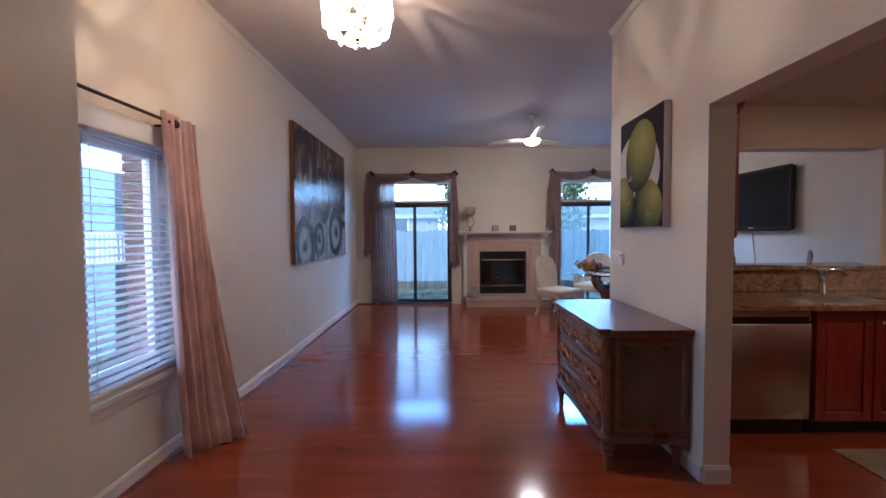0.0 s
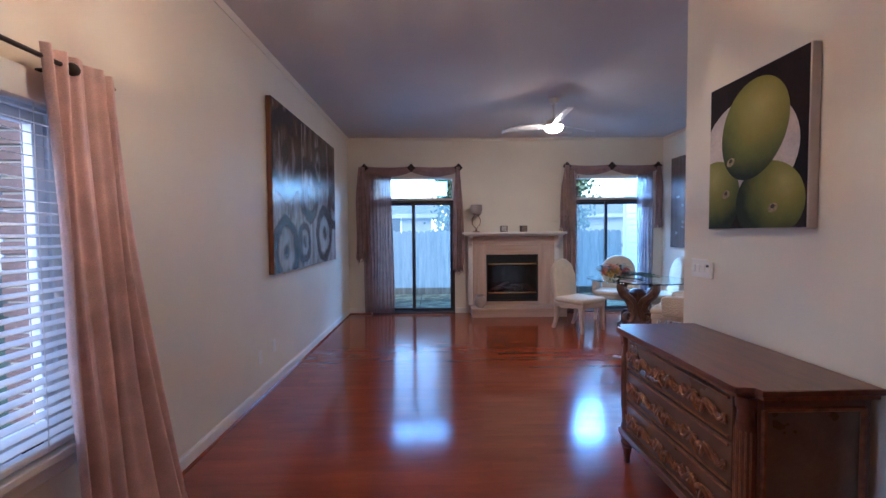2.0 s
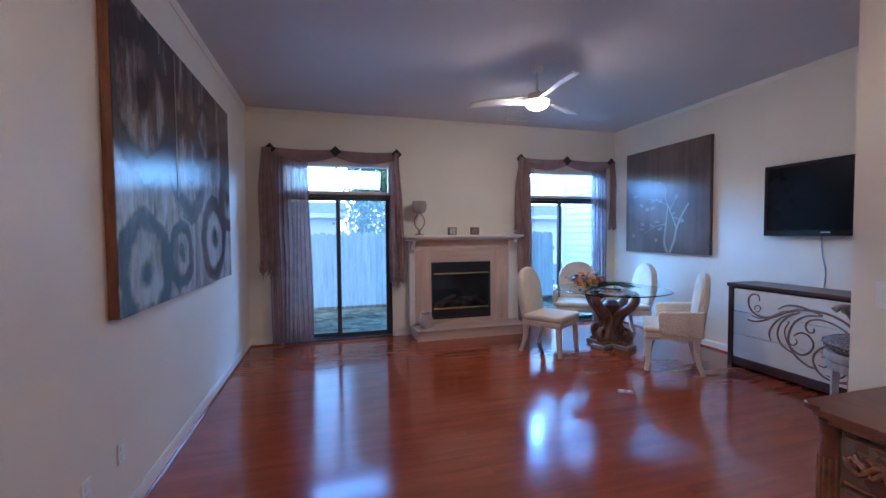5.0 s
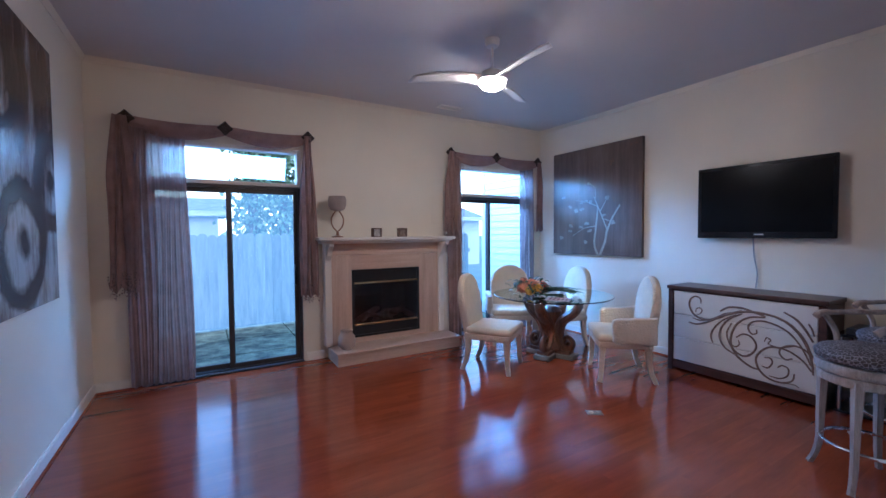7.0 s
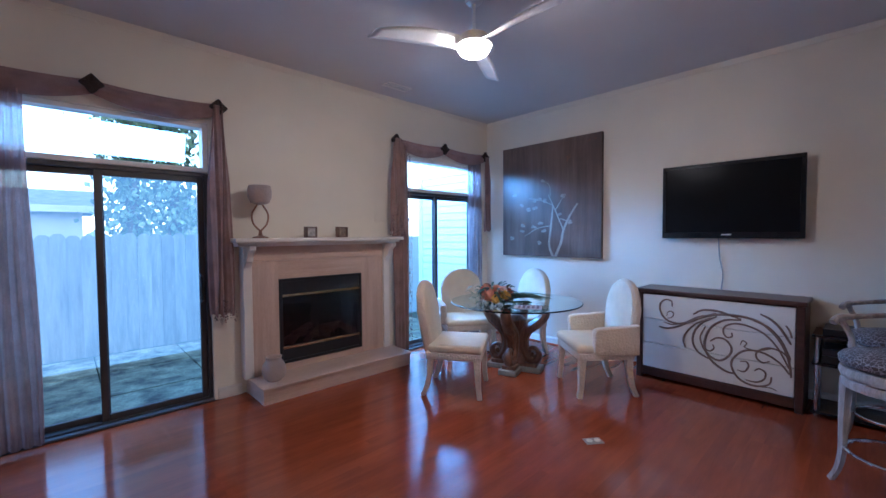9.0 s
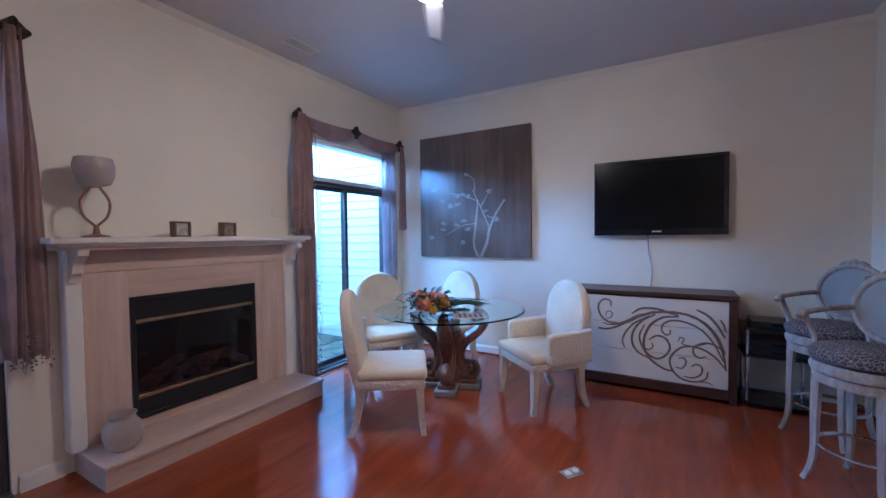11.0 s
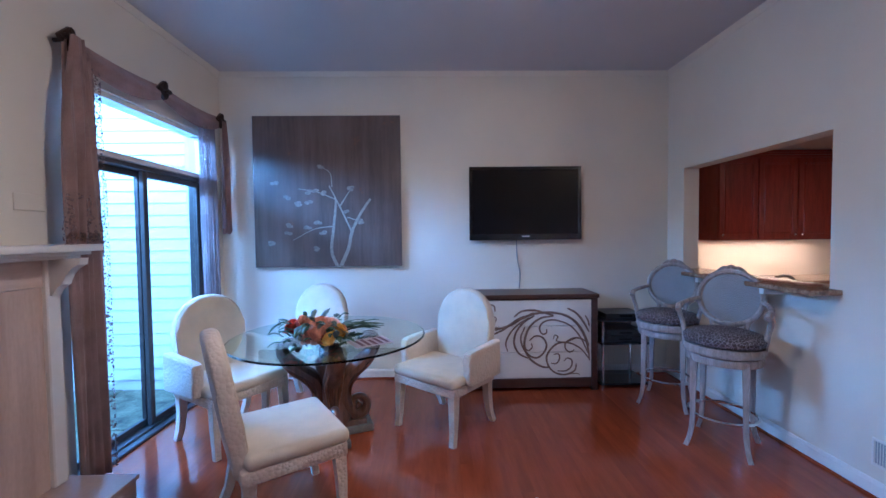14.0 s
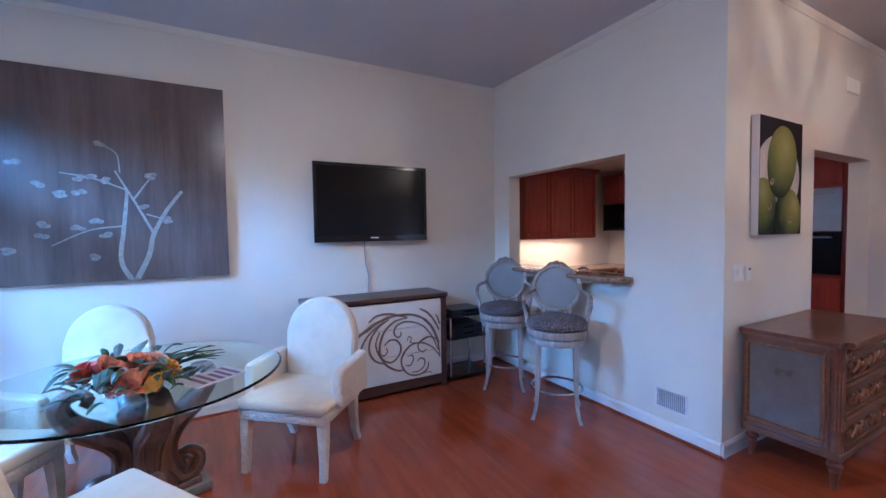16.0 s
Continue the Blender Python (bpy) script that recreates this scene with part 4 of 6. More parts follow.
def swag(xa, xb, z, drop, y, n=24, rows=7):
    """A scarf that hangs in a shallow bow between two holders, with folds along it."""
    out = []
    for i in range(rows + 1):
        t = i / rows
        row = []
        for j in range(n + 1):
            u = j / n
            bow = 4 * u * (1 - u)
            zz = z + 0.03 - (0.07 + drop * t) * bow * (0.35 + 0.65 * t) - 0.10 * t * (1 - 0.4 * bow)
            row.append(Vector((xa + u * (xb - xa), y - 0.02 - 0.03 * bow * math.sin(2.6 * t) + 0.010 * math.sin(9 * t), zz)))
        out.append(row)
    return out


METALIC = plain("aged_bronze", (0.055, 0.035, 0.028), 0.5, 0.5, var=0.3, scale=30)


def finial(x, z):
    f = thing("scarf_holder", "diamond-shaped dark bronze scarf holder on the wall", "curtain holder", pose(x, FAR - 0.085, z), "scarf holders over the doors")
    bm = bmesh.new()
    box(bm, -0.055, 0.055, -0.014, 0.014, -0.055, 0.055, 0.010, 2, pose(0, 0, 0, 0, 45, 0))
    part("rosette", bm, METALIC, f, "", True)
    bm = bmesh.new()
    for k in range(4):
        for q in (-1, 1):
            a = math.pi / 2 * k
            sweep(bm, catmull([(0.01 * q, -0.018, 0.0), (0.045 * math.cos(a) + 0.012 * q * math.sin(a), -0.024, 0.045 * math.sin(a) - 0.012 * q * math.cos(a)), (0.066 * math.cos(a), -0.018, 0.066 * math.sin(a))], 3), 0.006, 6)
    part("petal_relief", bm, METALIC, f, "", True)
    part("stem", sweep(bmesh.new(), [(0, 0.0, 0), (0, 0.084, 0)], 0.012, 8), METALIC, f)


def dress(name, label, xs, z):
    d = thing(name, label, "curtain")
    for xa, xb in zip(xs, xs[1:]):
        thicken(part("swag", sheet(bmesh.new(), swag(xa, xb, z, 0.06, FAR - 0.06)), SHEER, d, "dusty mauve scarf swag", True), 0.003)
    for x in xs:
        finial(x, z)
    return d


c1 = dress("door_curtain", "dusty mauve sheer curtain and scarf over the sliding door", (-1.47, -0.64, 0.20), 2.61)
thicken(part("sheer_panel", sheet(bmesh.new(), drape(-1.47, -0.99, 0.03, 2.53, FAR - 0.055, 9, 0.028, 0.10, 120, 18, 3)), SHEER, c1, "full-length sheer panel", True), 0.002)
thicken(part("scarf_tail", sheet(bmesh.new(), drape(-1.60, -1.41, 0.98, 2.62, FAR - 0.10, 3, 0.03, 0.25, 40, 14, 5, 0.03, 0.5)), SHEER, c1, "hanging scarf tail", True), 0.003)
thicken(part("tail_edge", sheet(bmesh.new(), drape(-1.62, -1.40, 0.92, 1.15, FAR - 0.105, 3, 0.03, 0.05, 40, 6, 5, 0.03)), LACE, c1, "beaded scarf edge", True), 0.003)
thicken(part("scarf_tail", sheet(bmesh.new(), drape(0.10, 0.27, 0.78, 2.62, FAR - 0.09, 3, 0.026, 0.15, 40, 14, 8, 0.02, 0.5)), SHEER, c1, "hanging scarf tail", True), 0.003)
thicken(part("tail_edge", sheet(bmesh.new(), drape(0.13, 0.29, 0.72, 0.92, FAR - 0.095, 3, 0.026, 0.05, 40, 6, 8, 0.02)), LACE, c1, "beaded scarf edge", True), 0.003)
c2 = dress("door_curtain", "dusty mauve sequined sheer curtain and scarf by the mantel", (2.14, 2.95, 3.78), 2.63)
thicken(part("sheer_panel", sheet(bmesh.new(), drape(2.09, 2.31, 0.02, 2.62, FAR - 0.06, 4, 0.030, 0.05, 60, 18, 11)), MAUVE, c2, "full-length mauve panel", True), 0.003)
thicken(part("sequin_edge", sheet(bmesh.new(), drape(2.28, 2.36, 0.02, 2.55, FAR - 0.075, 2, 0.015, 0.3, 24, 18, 12)), LACE, c2, "sequined glittering edge", True), 0.002)
thicken(part("scarf_tail", sheet(bmesh.new(), drape(2.03, 2.22, 1.50, 2.64, FAR - 0.12, 3, 0.026, 0.25, 40, 12, 13, 0.03, 0.5)), MAUVE, c2, "hanging scarf tail", True), 0.003)
thicken(part("tail_edge", sheet(bmesh.new(), drape(2.00, 2.25, 1.42, 1.75, FAR - 0.125, 3, 0.026, 0.05, 40, 6, 13, 0.03)), LACE, c2, "beaded scarf edge", True), 0.003)
thicken(part("sheer_panel", sheet(bmesh.new(), drape(3.42, 3.70, 0.02, 2.55, FAR - 0.055, 5, 0.020, 0.05, 60, 18, 17)), cloth("pale_sheer", (0.42, 0.33, 0.33), 0.45, back=0.6), c2, "translucent sheer panel", True), 0.002)
thicken(part("sequin_edge", sheet(bmesh.new(), drape(3.42, 3.55, 2.05, 2.53, FAR - 0.08, 2, 0.012, 0.0, 24, 8, 18)), LACE, c2, "sequined glittering edge", True), 0.002)
thicken(part("scarf_tail", sheet(bmesh.new(), drape(3.72, 3.84, 1.55, 2.62, FAR - 0.10, 3, 0.022, 0.3, 30, 12, 19, 0.03, 0.5)), SHEER, c2, "hanging scarf tail", True), 0.003)

# ---- paintings ----
art = thing("tree_painting", "large grey-brown painting of a pale flowering tree", "painting")
AY0, AY1, AZ0, AZ1, AX = 6.32, 7.80, 1.18, 2.70, 3.868
ARTM, ant, abs_ = nodes_of("weathered_canvas")
st1, st2 = noise_tex(ant, 9, 6, 0.7, (1, 1, 0.10)), noise_tex(ant, 2.2, 3, 0.5)
rust = noise_tex(ant, 6, 4, 0.7)
colr = mixed(ant, ramp(ant, st1.outputs[0], [(0.3, (0.095, 0.062, 0.048)), (0.7, (0.19, 0.132, 0.105))]).outputs[0],
             ramp(ant, st2.outputs[0], [(0.35, (0.7, 0.7, 0.72)), (0.65, (1, 1, 1))]).outputs[0], 0.8)
colr = mixed(ant, colr, (0.22, 0.10, 0.045, 1), ramp(ant, rust.outputs[0], [(0.64, (0, 0, 0)), (0.74, (0.8, 0.8, 0.8))]).outputs[0], "MIX")
ant.links.new(colr, abs_.inputs["Base Color"])
abs_.inputs["Roughness"].default_value = 0.24
third = (AY1 - AY0) / 3
for k in range(3):
    part("plank", solid(AX, RIGHT - 0.004, AY0 + third * k, AY0 + third * (k + 1) - 0.0004, AZ0, AZ1, 0.0006), ARTM, art, "vertical painted panel")
PALE = plain("pale_paint", (0.31, 0.26, 0.20), 0.5, var=0.25, scale=30)

FAINT = plain("faded_blossom_paint", (0.25, 0.205, 0.165), 0.5, var=0.35, scale=40)


def stroke(keys, r):
    pts = catmull([(AX - 0.0005, AY1 - u * (AY1 - AY0), AZ0 + v * (AZ1 - AZ0)) for u, v in keys], 5)
    n = len(pts)
    bm = sweep(bmesh.new(), pts, [r * (1 - 0.45 * k / n) for k in range(n)], 6)
    for v in bm.verts:
        v.co.x = AX - 0.0005 + (v.co.x - AX + 0.0005) * 0.12
    part("branch", bm, PALE, art, "", True)


stroke([(0.56, 0.0), (0.52, 0.10), (0.535, 0.25), (0.55, 0.38), (0.555, 0.45)], 0.020)
stroke([(0.58, 0.0), (0.635, 0.12), (0.66, 0.23), (0.72, 0.35), (0.79, 0.45)], 0.022)
stroke([(0.66, 0.23), (0.60, 0.36), (0.55, 0.46), (0.51, 0.54)], 0.011)
stroke([(0.58, 0.40), (0.62, 0.46), (0.66, 0.52)], 0.008)
stroke([(0.55, 0.45), (0.42, 0.50), (0.30, 0.52)], 0.006)
stroke([(0.53, 0.27), (0.40, 0.25), (0.26, 0.18)], 0.006)
stroke([(0.53, 0.53), (0.52, 0.62), (0.47, 0.66)], 0.006)
stroke([(0.63, 0.33), (0.69, 0.31), (0.72, 0.30)], 0.006)
ra = random.Random(11)
for u, v in ((0.14, 0.56), (0.22, 0.46), (0.30, 0.42), (0.24, 0.28), (0.23, 0.23), (0.36, 0.26), (0.43, 0.29), (0.46, 0.23), (0.41, 0.12), (0.46, 0.67), (0.42, 0.50), (0.37, 0.50), (0.48, 0.49), (0.37, 0.43), (0.72, 0.30), (0.66, 0.52), (0.63, 0.36), (0.11, 0.16)):
    bm = bmesh.new()
    for q in range(4):
        a = ra.uniform(0, 6.28)
        c = Vector((AX - 0.0015 - 0.0004 * q, AY1 - u * 1.48 + 0.02 * math.cos(a), AZ0 + v * 1.52 + 0.014 * math.sin(a)))
        vs_ = [bm.verts.new(c + Vector((0, 0.026 * math.cos(b), 0.016 * math.sin(b)))) for b in (6.283 * k / 8 for k in range(8))]
        bm.faces.new(vs_)
    part("blossom", bm, FAINT, art)

# the large abstract on the long wall
ab = thing("abstract_painting", "large glossy silver and brown abstract painting of rings", "painting")
BX, BY0, BY1, BZ0, BZ1 = -1.733, 4.66, 7.0, 1.07, 2.73
ABM, bnt, bbs = nodes_of("silver_lacquer")
st, cl = noise_tex(bnt, 4.5, 6, 0.75, (1, 1, 0.25)), noise_tex(bnt, 1.4, 3, 0.5)
tcb = bnt.nodes.new("ShaderNodeTexCoord")
warp = noise_tex(bnt, 4, 3, 0.6)
wv = bnt.nodes.new("ShaderNodeVectorMath")
wv.operation = "MULTIPLY_ADD"
bnt.links.new(warp.outputs["Color"], wv.inputs[0])
wv.inputs[1].default_value = (0.18, 0.18, 0.18)
bnt.links.new(tcb.outputs["Object"], wv.inputs[2])
sep = bnt.nodes.new("ShaderNodeSeparateXYZ")
bnt.links.new(tcb.outputs["Object"], sep.inputs[0])
hi = bnt.nodes.new("ShaderNodeMapRange")
hi.inputs["From Min"].default_value, hi.inputs["From Max"].default_value = 1.7, 2.5
bnt.links.new(sep.outputs["Z"], hi.inputs["Value"])
shade = bnt.nodes.new("ShaderNodeMath")
shade.operation = "MULTIPLY_ADD"
bnt.links.new(hi.outputs[0], shade.inputs[0])
shade.inputs[1].default_value = 0.15
bnt.links.new(st.outputs[0], shade.inputs[2])
base = ramp(bnt, shade.outputs[0], [(0.40, (0.42, 0.41, 0.39)), (0.54, (0.25, 0.215, 0.19)), (0.64, (0.10, 0.062, 0.045)), (0.76, (0.035, 0.020, 0.014))]).outputs[0]
for (cy, cz, r) in ((4.98, 1.28, 0.34), (6.40, 1.45, 0.38), (5.75, 1.98, 0.38), (6.92, 1.85, 0.34), (5.0, 2.25, 0.46), (6.15, 2.30, 0.26), (5.55, 1.35, 0.24)):
    dist = bnt.nodes.new("ShaderNodeVectorMath")
    dist.operation = "DISTANCE"
    bnt.links.new(wv.outputs[0], dist.inputs[0])
    dist.inputs[1].default_value = (BX + 0.09, cy + 0.09, cz + 0.09)
    band = ramp(bnt, dist.outputs["Value"], [(r * 0.14, (1, 1, 1)), (r * 0.34, (0.0, 0.0, 0.0)), (r * 0.58, (0.05, 0.05, 0.05)), (r * 0.72, (0.95, 0.95, 0.95)), (r * 0.98, (0.9, 0.9, 0.9)), (r * 1.08, (0, 0, 0))])
    base = mixed(bnt, base, (0.040, 0.024, 0.017, 1), band.outputs[0], "MIX")
bnt.links.new(base, bbs.inputs["Base Color"])
bbs.inputs["Roughness"].default_value = 0.24
bbs.inputs["Specular IOR Level"].default_value = 0.3
bpb = bnt.nodes.new("ShaderNodeBump")
bpb.inputs["Strength"].default_value, bpb.inputs["Distance"].default_value = 0.45, 0.01
bnt.links.new(st.outputs[0], bpb.inputs["Height"])
bnt.links.new(bpb.outputs[0], bbs.inputs["Normal"])
part("canvas", solid(BX - 0.004, BX, BY0, BY1, BZ0, BZ1), ABM, ab, "glossy lacquered face with dark rings")
RUSTW = wood("rust_edge", (0.10, 0.03, 0.012), (0.30, 0.11, 0.045), 0.5, 2, "z", 0.1)
bm = bmesh.new()
box(bm, LEFT + 0.003, BX - 0.0045, BY0, BY0 + 0.03, BZ0, BZ1)
box(bm, LEFT + 0.003, BX - 0.0045, BY1 - 0.03, BY1, BZ0, BZ1)
box(bm, LEFT + 0.003, BX - 0.0045, BY0 + 0.03, BY1 - 0.03, BZ0, BZ0 + 0.03)
box(bm, LEFT + 0.003, BX - 0.0045, BY0 + 0.03, BY1 - 0.03, BZ1 - 0.03, BZ1)
part("edge", bm, RUSTW, ab, "rust brown canvas edge")
part("seam", solid(BX + 0.0005, BX + 0.003, 5.50, 5.512, 1.75, 2.70), PALE, ab, "thin pale vertical line")

# the fruit painting
mg = thing("fruit_painting", "canvas painting of three green mangoes on black", "painting")
MX, MY0, MY1, MZ0, MZ1 = 1.40, 2.60, 3.235, 1.455, 2.262
part("canvas", solid(MX, INNER - 0.003, MY0, MY1, MZ0, MZ1, 0.003), plain("pale_canvas", (0.66, 0.58, 0.53), 0.8, var=0.05, fine=300), mg, "pale canvas edge")
part("dark_ground", solid(MX - 0.001, MX, MY0 + 0.004, MY1 - 0.004, MZ0 + 0.004, MZ1 - 0.004), plain("black_paint", (0.02, 0.012, 0.012), 0.75, var=0.3, spec=0.2), mg, "black painted ground")


def blob(cu, cv, ru, rv, tilt, x, material, name, cut=True, egg=0.0):
    """A painted oval on the canvas, in fractions of it, trimmed at its edges."""
    w, h = MY1 - MY0 - 0.008, MZ1 - MZ0 - 0.008
    pts = []
    for k in range(48):
        a = 2 * math.pi * k / 48
        p, q = ru * math.cos(a) * (1 + egg * math.sin(a)), rv * math.sin(a)
        u = cu + (p * math.cos(tilt) - q * math.sin(tilt)) / w
        v = cv + (p * math.sin(tilt) + q * math.cos(tilt)) / h
        pts.append((min(1, max(0, u)), min(1, max(0, v))))
    bm = bmesh.new()
    ring = [bm.verts.new((x, MY1 - 0.004 - u * w, MZ0 + 0.004 + v * h)) for u, v in pts]
    bm.faces.new(ring)
    bmesh.ops.remove_doubles(bm, verts=bm.verts[:], dist=0.0004)
    part(name, bm, material, mg)


def mango_paint(name, cy, cz, r):
    m, nt, b = nodes_of(name)
    tc2 = nt.nodes.new("ShaderNodeTexCoord")
    ds = nt.nodes.new("ShaderNodeVectorMath")
    ds.operation = "DISTANCE"
    nt.links.new(tc2.outputs["Object"], ds.inputs[0])
    ds.inputs[1].default_value = (MX, cy, cz)
    n = noise_tex(nt, 9, 4, 0.6)
    ad = nt.nodes.new("ShaderNodeMath")
    ad.operation = "MULTIPLY_ADD"
    nt.links.new(n.outputs[0], ad.inputs[0])
    ad.inputs[1].default_value = 0.10
    nt.links.new(ds.outputs["Value"], ad.inputs[2])
    c = ramp(nt, ad.outputs[0], [(r * 0.35, (0.40, 0.34, 0.10)), (r * 0.95, (0.26, 0.24, 0.055)), (r * 1.6, (0.12, 0.13, 0.035)), (r * 2.1, (0.022, 0.034, 0.022))])
    nt.links.new(c.outputs[0], b.inputs["Base Color"])
    b.inputs["Roughness"].default_value = 0.75
    b.inputs["Specular IOR Level"].default_value = 0.2
    return m


def spot(u, v):
    return MY1 - u * 0.74, MZ0 + v * 0.82


blob(0.42, 0.50, 0.325, 0.285, 0.0, MX - 0.0018, plain("white_cloth_paint", (0.60, 0.50, 0.44), 0.6, var=0.25, scale=5), "painted_plate")
blob(0.08, 0.20, 0.186, 0.225, 0.0, MX - 0.0026, mango_paint("mango_low", *spot(0.06, 0.34), 0.15), "painted_mango", egg=0.1)
blob(0.665, 0.17, 0.205, 0.190, 0.1, MX - 0.0030, mango_paint("mango_low", *spot(0.70, 0.27), 0.15), "painted_mango", egg=-0.05)
blob(0.50, 0.630, 0.212, 0.258, -0.35, MX - 0.0036, mango_paint("mango_top", *spot(0.50, 0.74), 0.19), "painted_mango", egg=0.05)
SCAR = plain("stem_scar", (0.34, 0.25, 0.12), 0.7, var=0.3, scale=60)
MARK = plain("dark_mark", (0.05, 0.035, 0.015), 0.6)
for u, v in ((0.27, 0.46), (0.72, 0.13), (0.22, 0.245)):
    blob(u, v - 0.008, 0.030, 0.022, 0.4, MX - 0.0042, SCAR, "painted_scar")
    blob(u, v, 0.013, 0.010, 0.4, MX - 0.0046, MARK, "painted_mark")

# ---- wall plates and vents ----
sw = thing("switch_plate", "ivory three-gang switch plate with a thermostat", "switch")
part("plate", solid(INNER - 0.006, INNER - 0.001, 3.31, 3.46, 1.155, 1.27, 0.003), WHITEPL, sw)
for k in range(3):
    part("rocker", solid(INNER - 0.012, INNER - 0.006, 3.325 + 0.045 * k, 3.355 + 0.045 * k, 1.19, 1.235, 0.002), WHITEPL, sw)
th = thing("wall_control", "small ivory wall control with dark buttons", "thermostat")
part("case", solid(INNER - 0.025, INNER - 0.001, 3.255, 3.30, 1.155, 1.255, 0.004), WHITEPL, th)
part("button", solid(INNER - 0.027, INNER - 0.025, 3.265, 3.29, 1.225, 1.240), BLACK, th)


def vent(name, label, m, w, h, slats, material=TRIM):
    v = thing(name, label, "vent", m)
    bm = bmesh.new()
    for xa, xb, za, zb in ((-w, w, h - 0.014, h), (-w, w, -h, -h + 0.014), (-w, -w + 0.014, -h + 0.014, h - 0.014), (w - 0.014, w, -h + 0.014, h - 0.014)):
        box(bm, xa, xb, 0.001, 0.012, za, zb, 0.002)
    part("rim", bm, material, v)
    # flat sheet with the duct's shade put into its grey
    part("backing", solid(-w + 0.012, w - 0.012, 0.001, 0.003, -h + 0.012, h - 0.012), plain("duct_shade_grey", (0.40, 0.40, 0.41), 0.7), v, "grey sheet in place of the shaded duct")
    for k in range(slats):
        x = -w + 0.02 + (2 * w - 0.04) * (k + 0.5) / slats
        bm = solid(-0.0016, 0.0016, -0.0055, 0.0055, -h + 0.014, h - 0.014, 0, 1, pose(x, 0.007, 0, 0, 0, 35))
        part("slat", bm, material, v)
    return v


vent("wall_vent", "white slatted air vent low on the wall", pose(1.79, BAR, 0.258), 0.12, 0.078, 14)
vent("return_vent", "small white air grille high on the wall", pose(INNER, 1.50, 2.73, 0, 0, 90), 0.14, 0.07, 14, WALL)
vent("ceiling_vent", "white ceiling air register", pose(1.95, 7.79, H, -90, 0, 0), 0.16, 0.07, 16)
wp = thing("wall_plate", "blank cream plate on the wall above the mantel", "wall plate")
part("plate", solid(1.87, 2.04, FAR - 0.008, FAR - 0.001, 1.645, 1.735, 0.003), WALL, wp)
for nm, lab, m in (("wall_outlet", "ivory wall outlet above the skirting", pose(LEFT, 4.73, 0.38, 0, 0, -90)), ("wall_outlet", "ivory wall outlet above the skirting", pose(LEFT, 4.42, 0.36, 0, 0, -90))):
    o = thing(nm, lab, "outlet", m)
    part("plate", solid(-0.036, 0.036, 0.001, 0.007, -0.058, 0.058, 0.003), WHITEPL, o)
    for z in (-0.024, 0.024):
        part("socket", solid(-0.016, 0.016, 0.007, 0.010, z - 0.014, z + 0.014, 0.003), WHITEPL, o)
fo = thing("floor_outlet", "metal floor outlet plate set in the planks", "outlet", pose(1.885, 5.435, 0.0, 0, 0, -35))
part("plate", solid(-0.065, 0.065, -0.04, 0.04, 0.0, 0.006, 0.002), plain("pewter", (0.45, 0.42, 0.40), 0.35, 0.8, var=0.1), fo, "pewter plate")
for x in (-0.03, 0.03):
    part("cap", lathe(bmesh.new(), [(0.022, 0.0062), (0.022, 0.010), (0.018, 0.011)], 16, (x, 0, 0)), WHITEPL, fo, "pale round cap")

# ---- ceiling fan ----
FANW = plain("fan_white", (0.70, 0.66, 0.60), 0.35, var=0.04, bump=0.02)
fan = thing("ceiling_fan", "three-bladed pale ceiling fan with a glowing bowl light", "ceiling fan", pose(1.30, 6.04, 0))
part("canopy", lathe(bmesh.new(), [(0.02, 3.085), (0.050, 3.09), (0.062, 3.115), (0.064, H - 0.001)], 24), FANW, fan, "", True)
part("rod", sweep(bmesh.new(), [(0, 0, 2.90), (0, 0, 3.09)], 0.012, 10), FANW, fan)
part("motor", lathe(bmesh.new(), [(0.06, 2.795), (0.124, 2.797), (0.126, 2.806), (0.104, 2.815), (0.100, 2.83), (0.098, 2.862), (0.090, 2.872), (0.03, 2.88), (0.022, 2.91)], 32), FANW, fan, "round motor housing", True)
GLOW = glow("lamp_bowl", (1.0, 0.80, 0.57), 30)
bowl = part("bowl", lathe(bmesh.new(), [(0.002, 2.725), (0.05, 2.728), (0.09, 2.745), (0.112, 2.775), (0.112, 2.797)], 32), GLOW, fan, "glowing frosted bowl", True)
for a in (149, 268, 29):
    bl = []
    for i in range(13):
        t = i / 12
        r = 0.10 + 0.60 * t
        wdt = 0.040 + 0.030 * math.sin(math.pi * min(1, 0.15 + t * 0.75))
        lift = 0.05 * math.sin(math.pi * t * 0.6) - 0.035 * t * t
        tw = radians(24 - 14 * t)
        bl.append([Vector((r - 0.03 * (j / 2) * t, (j / 2) * wdt * math.cos(tw), 2.815 + lift * 0.6 + (j / 2) * wdt * math.sin(tw))) for j in range(-2, 3)])
    bm = sheet(bmesh.new(), bl)
    bmesh.ops.transform(bm, matrix=pose(0, 0, 0, 0, 0, a), verts=bm.verts[:])
    thicken(part("blade", bm, FANW, fan, "curved pale blade", True), 0.008)

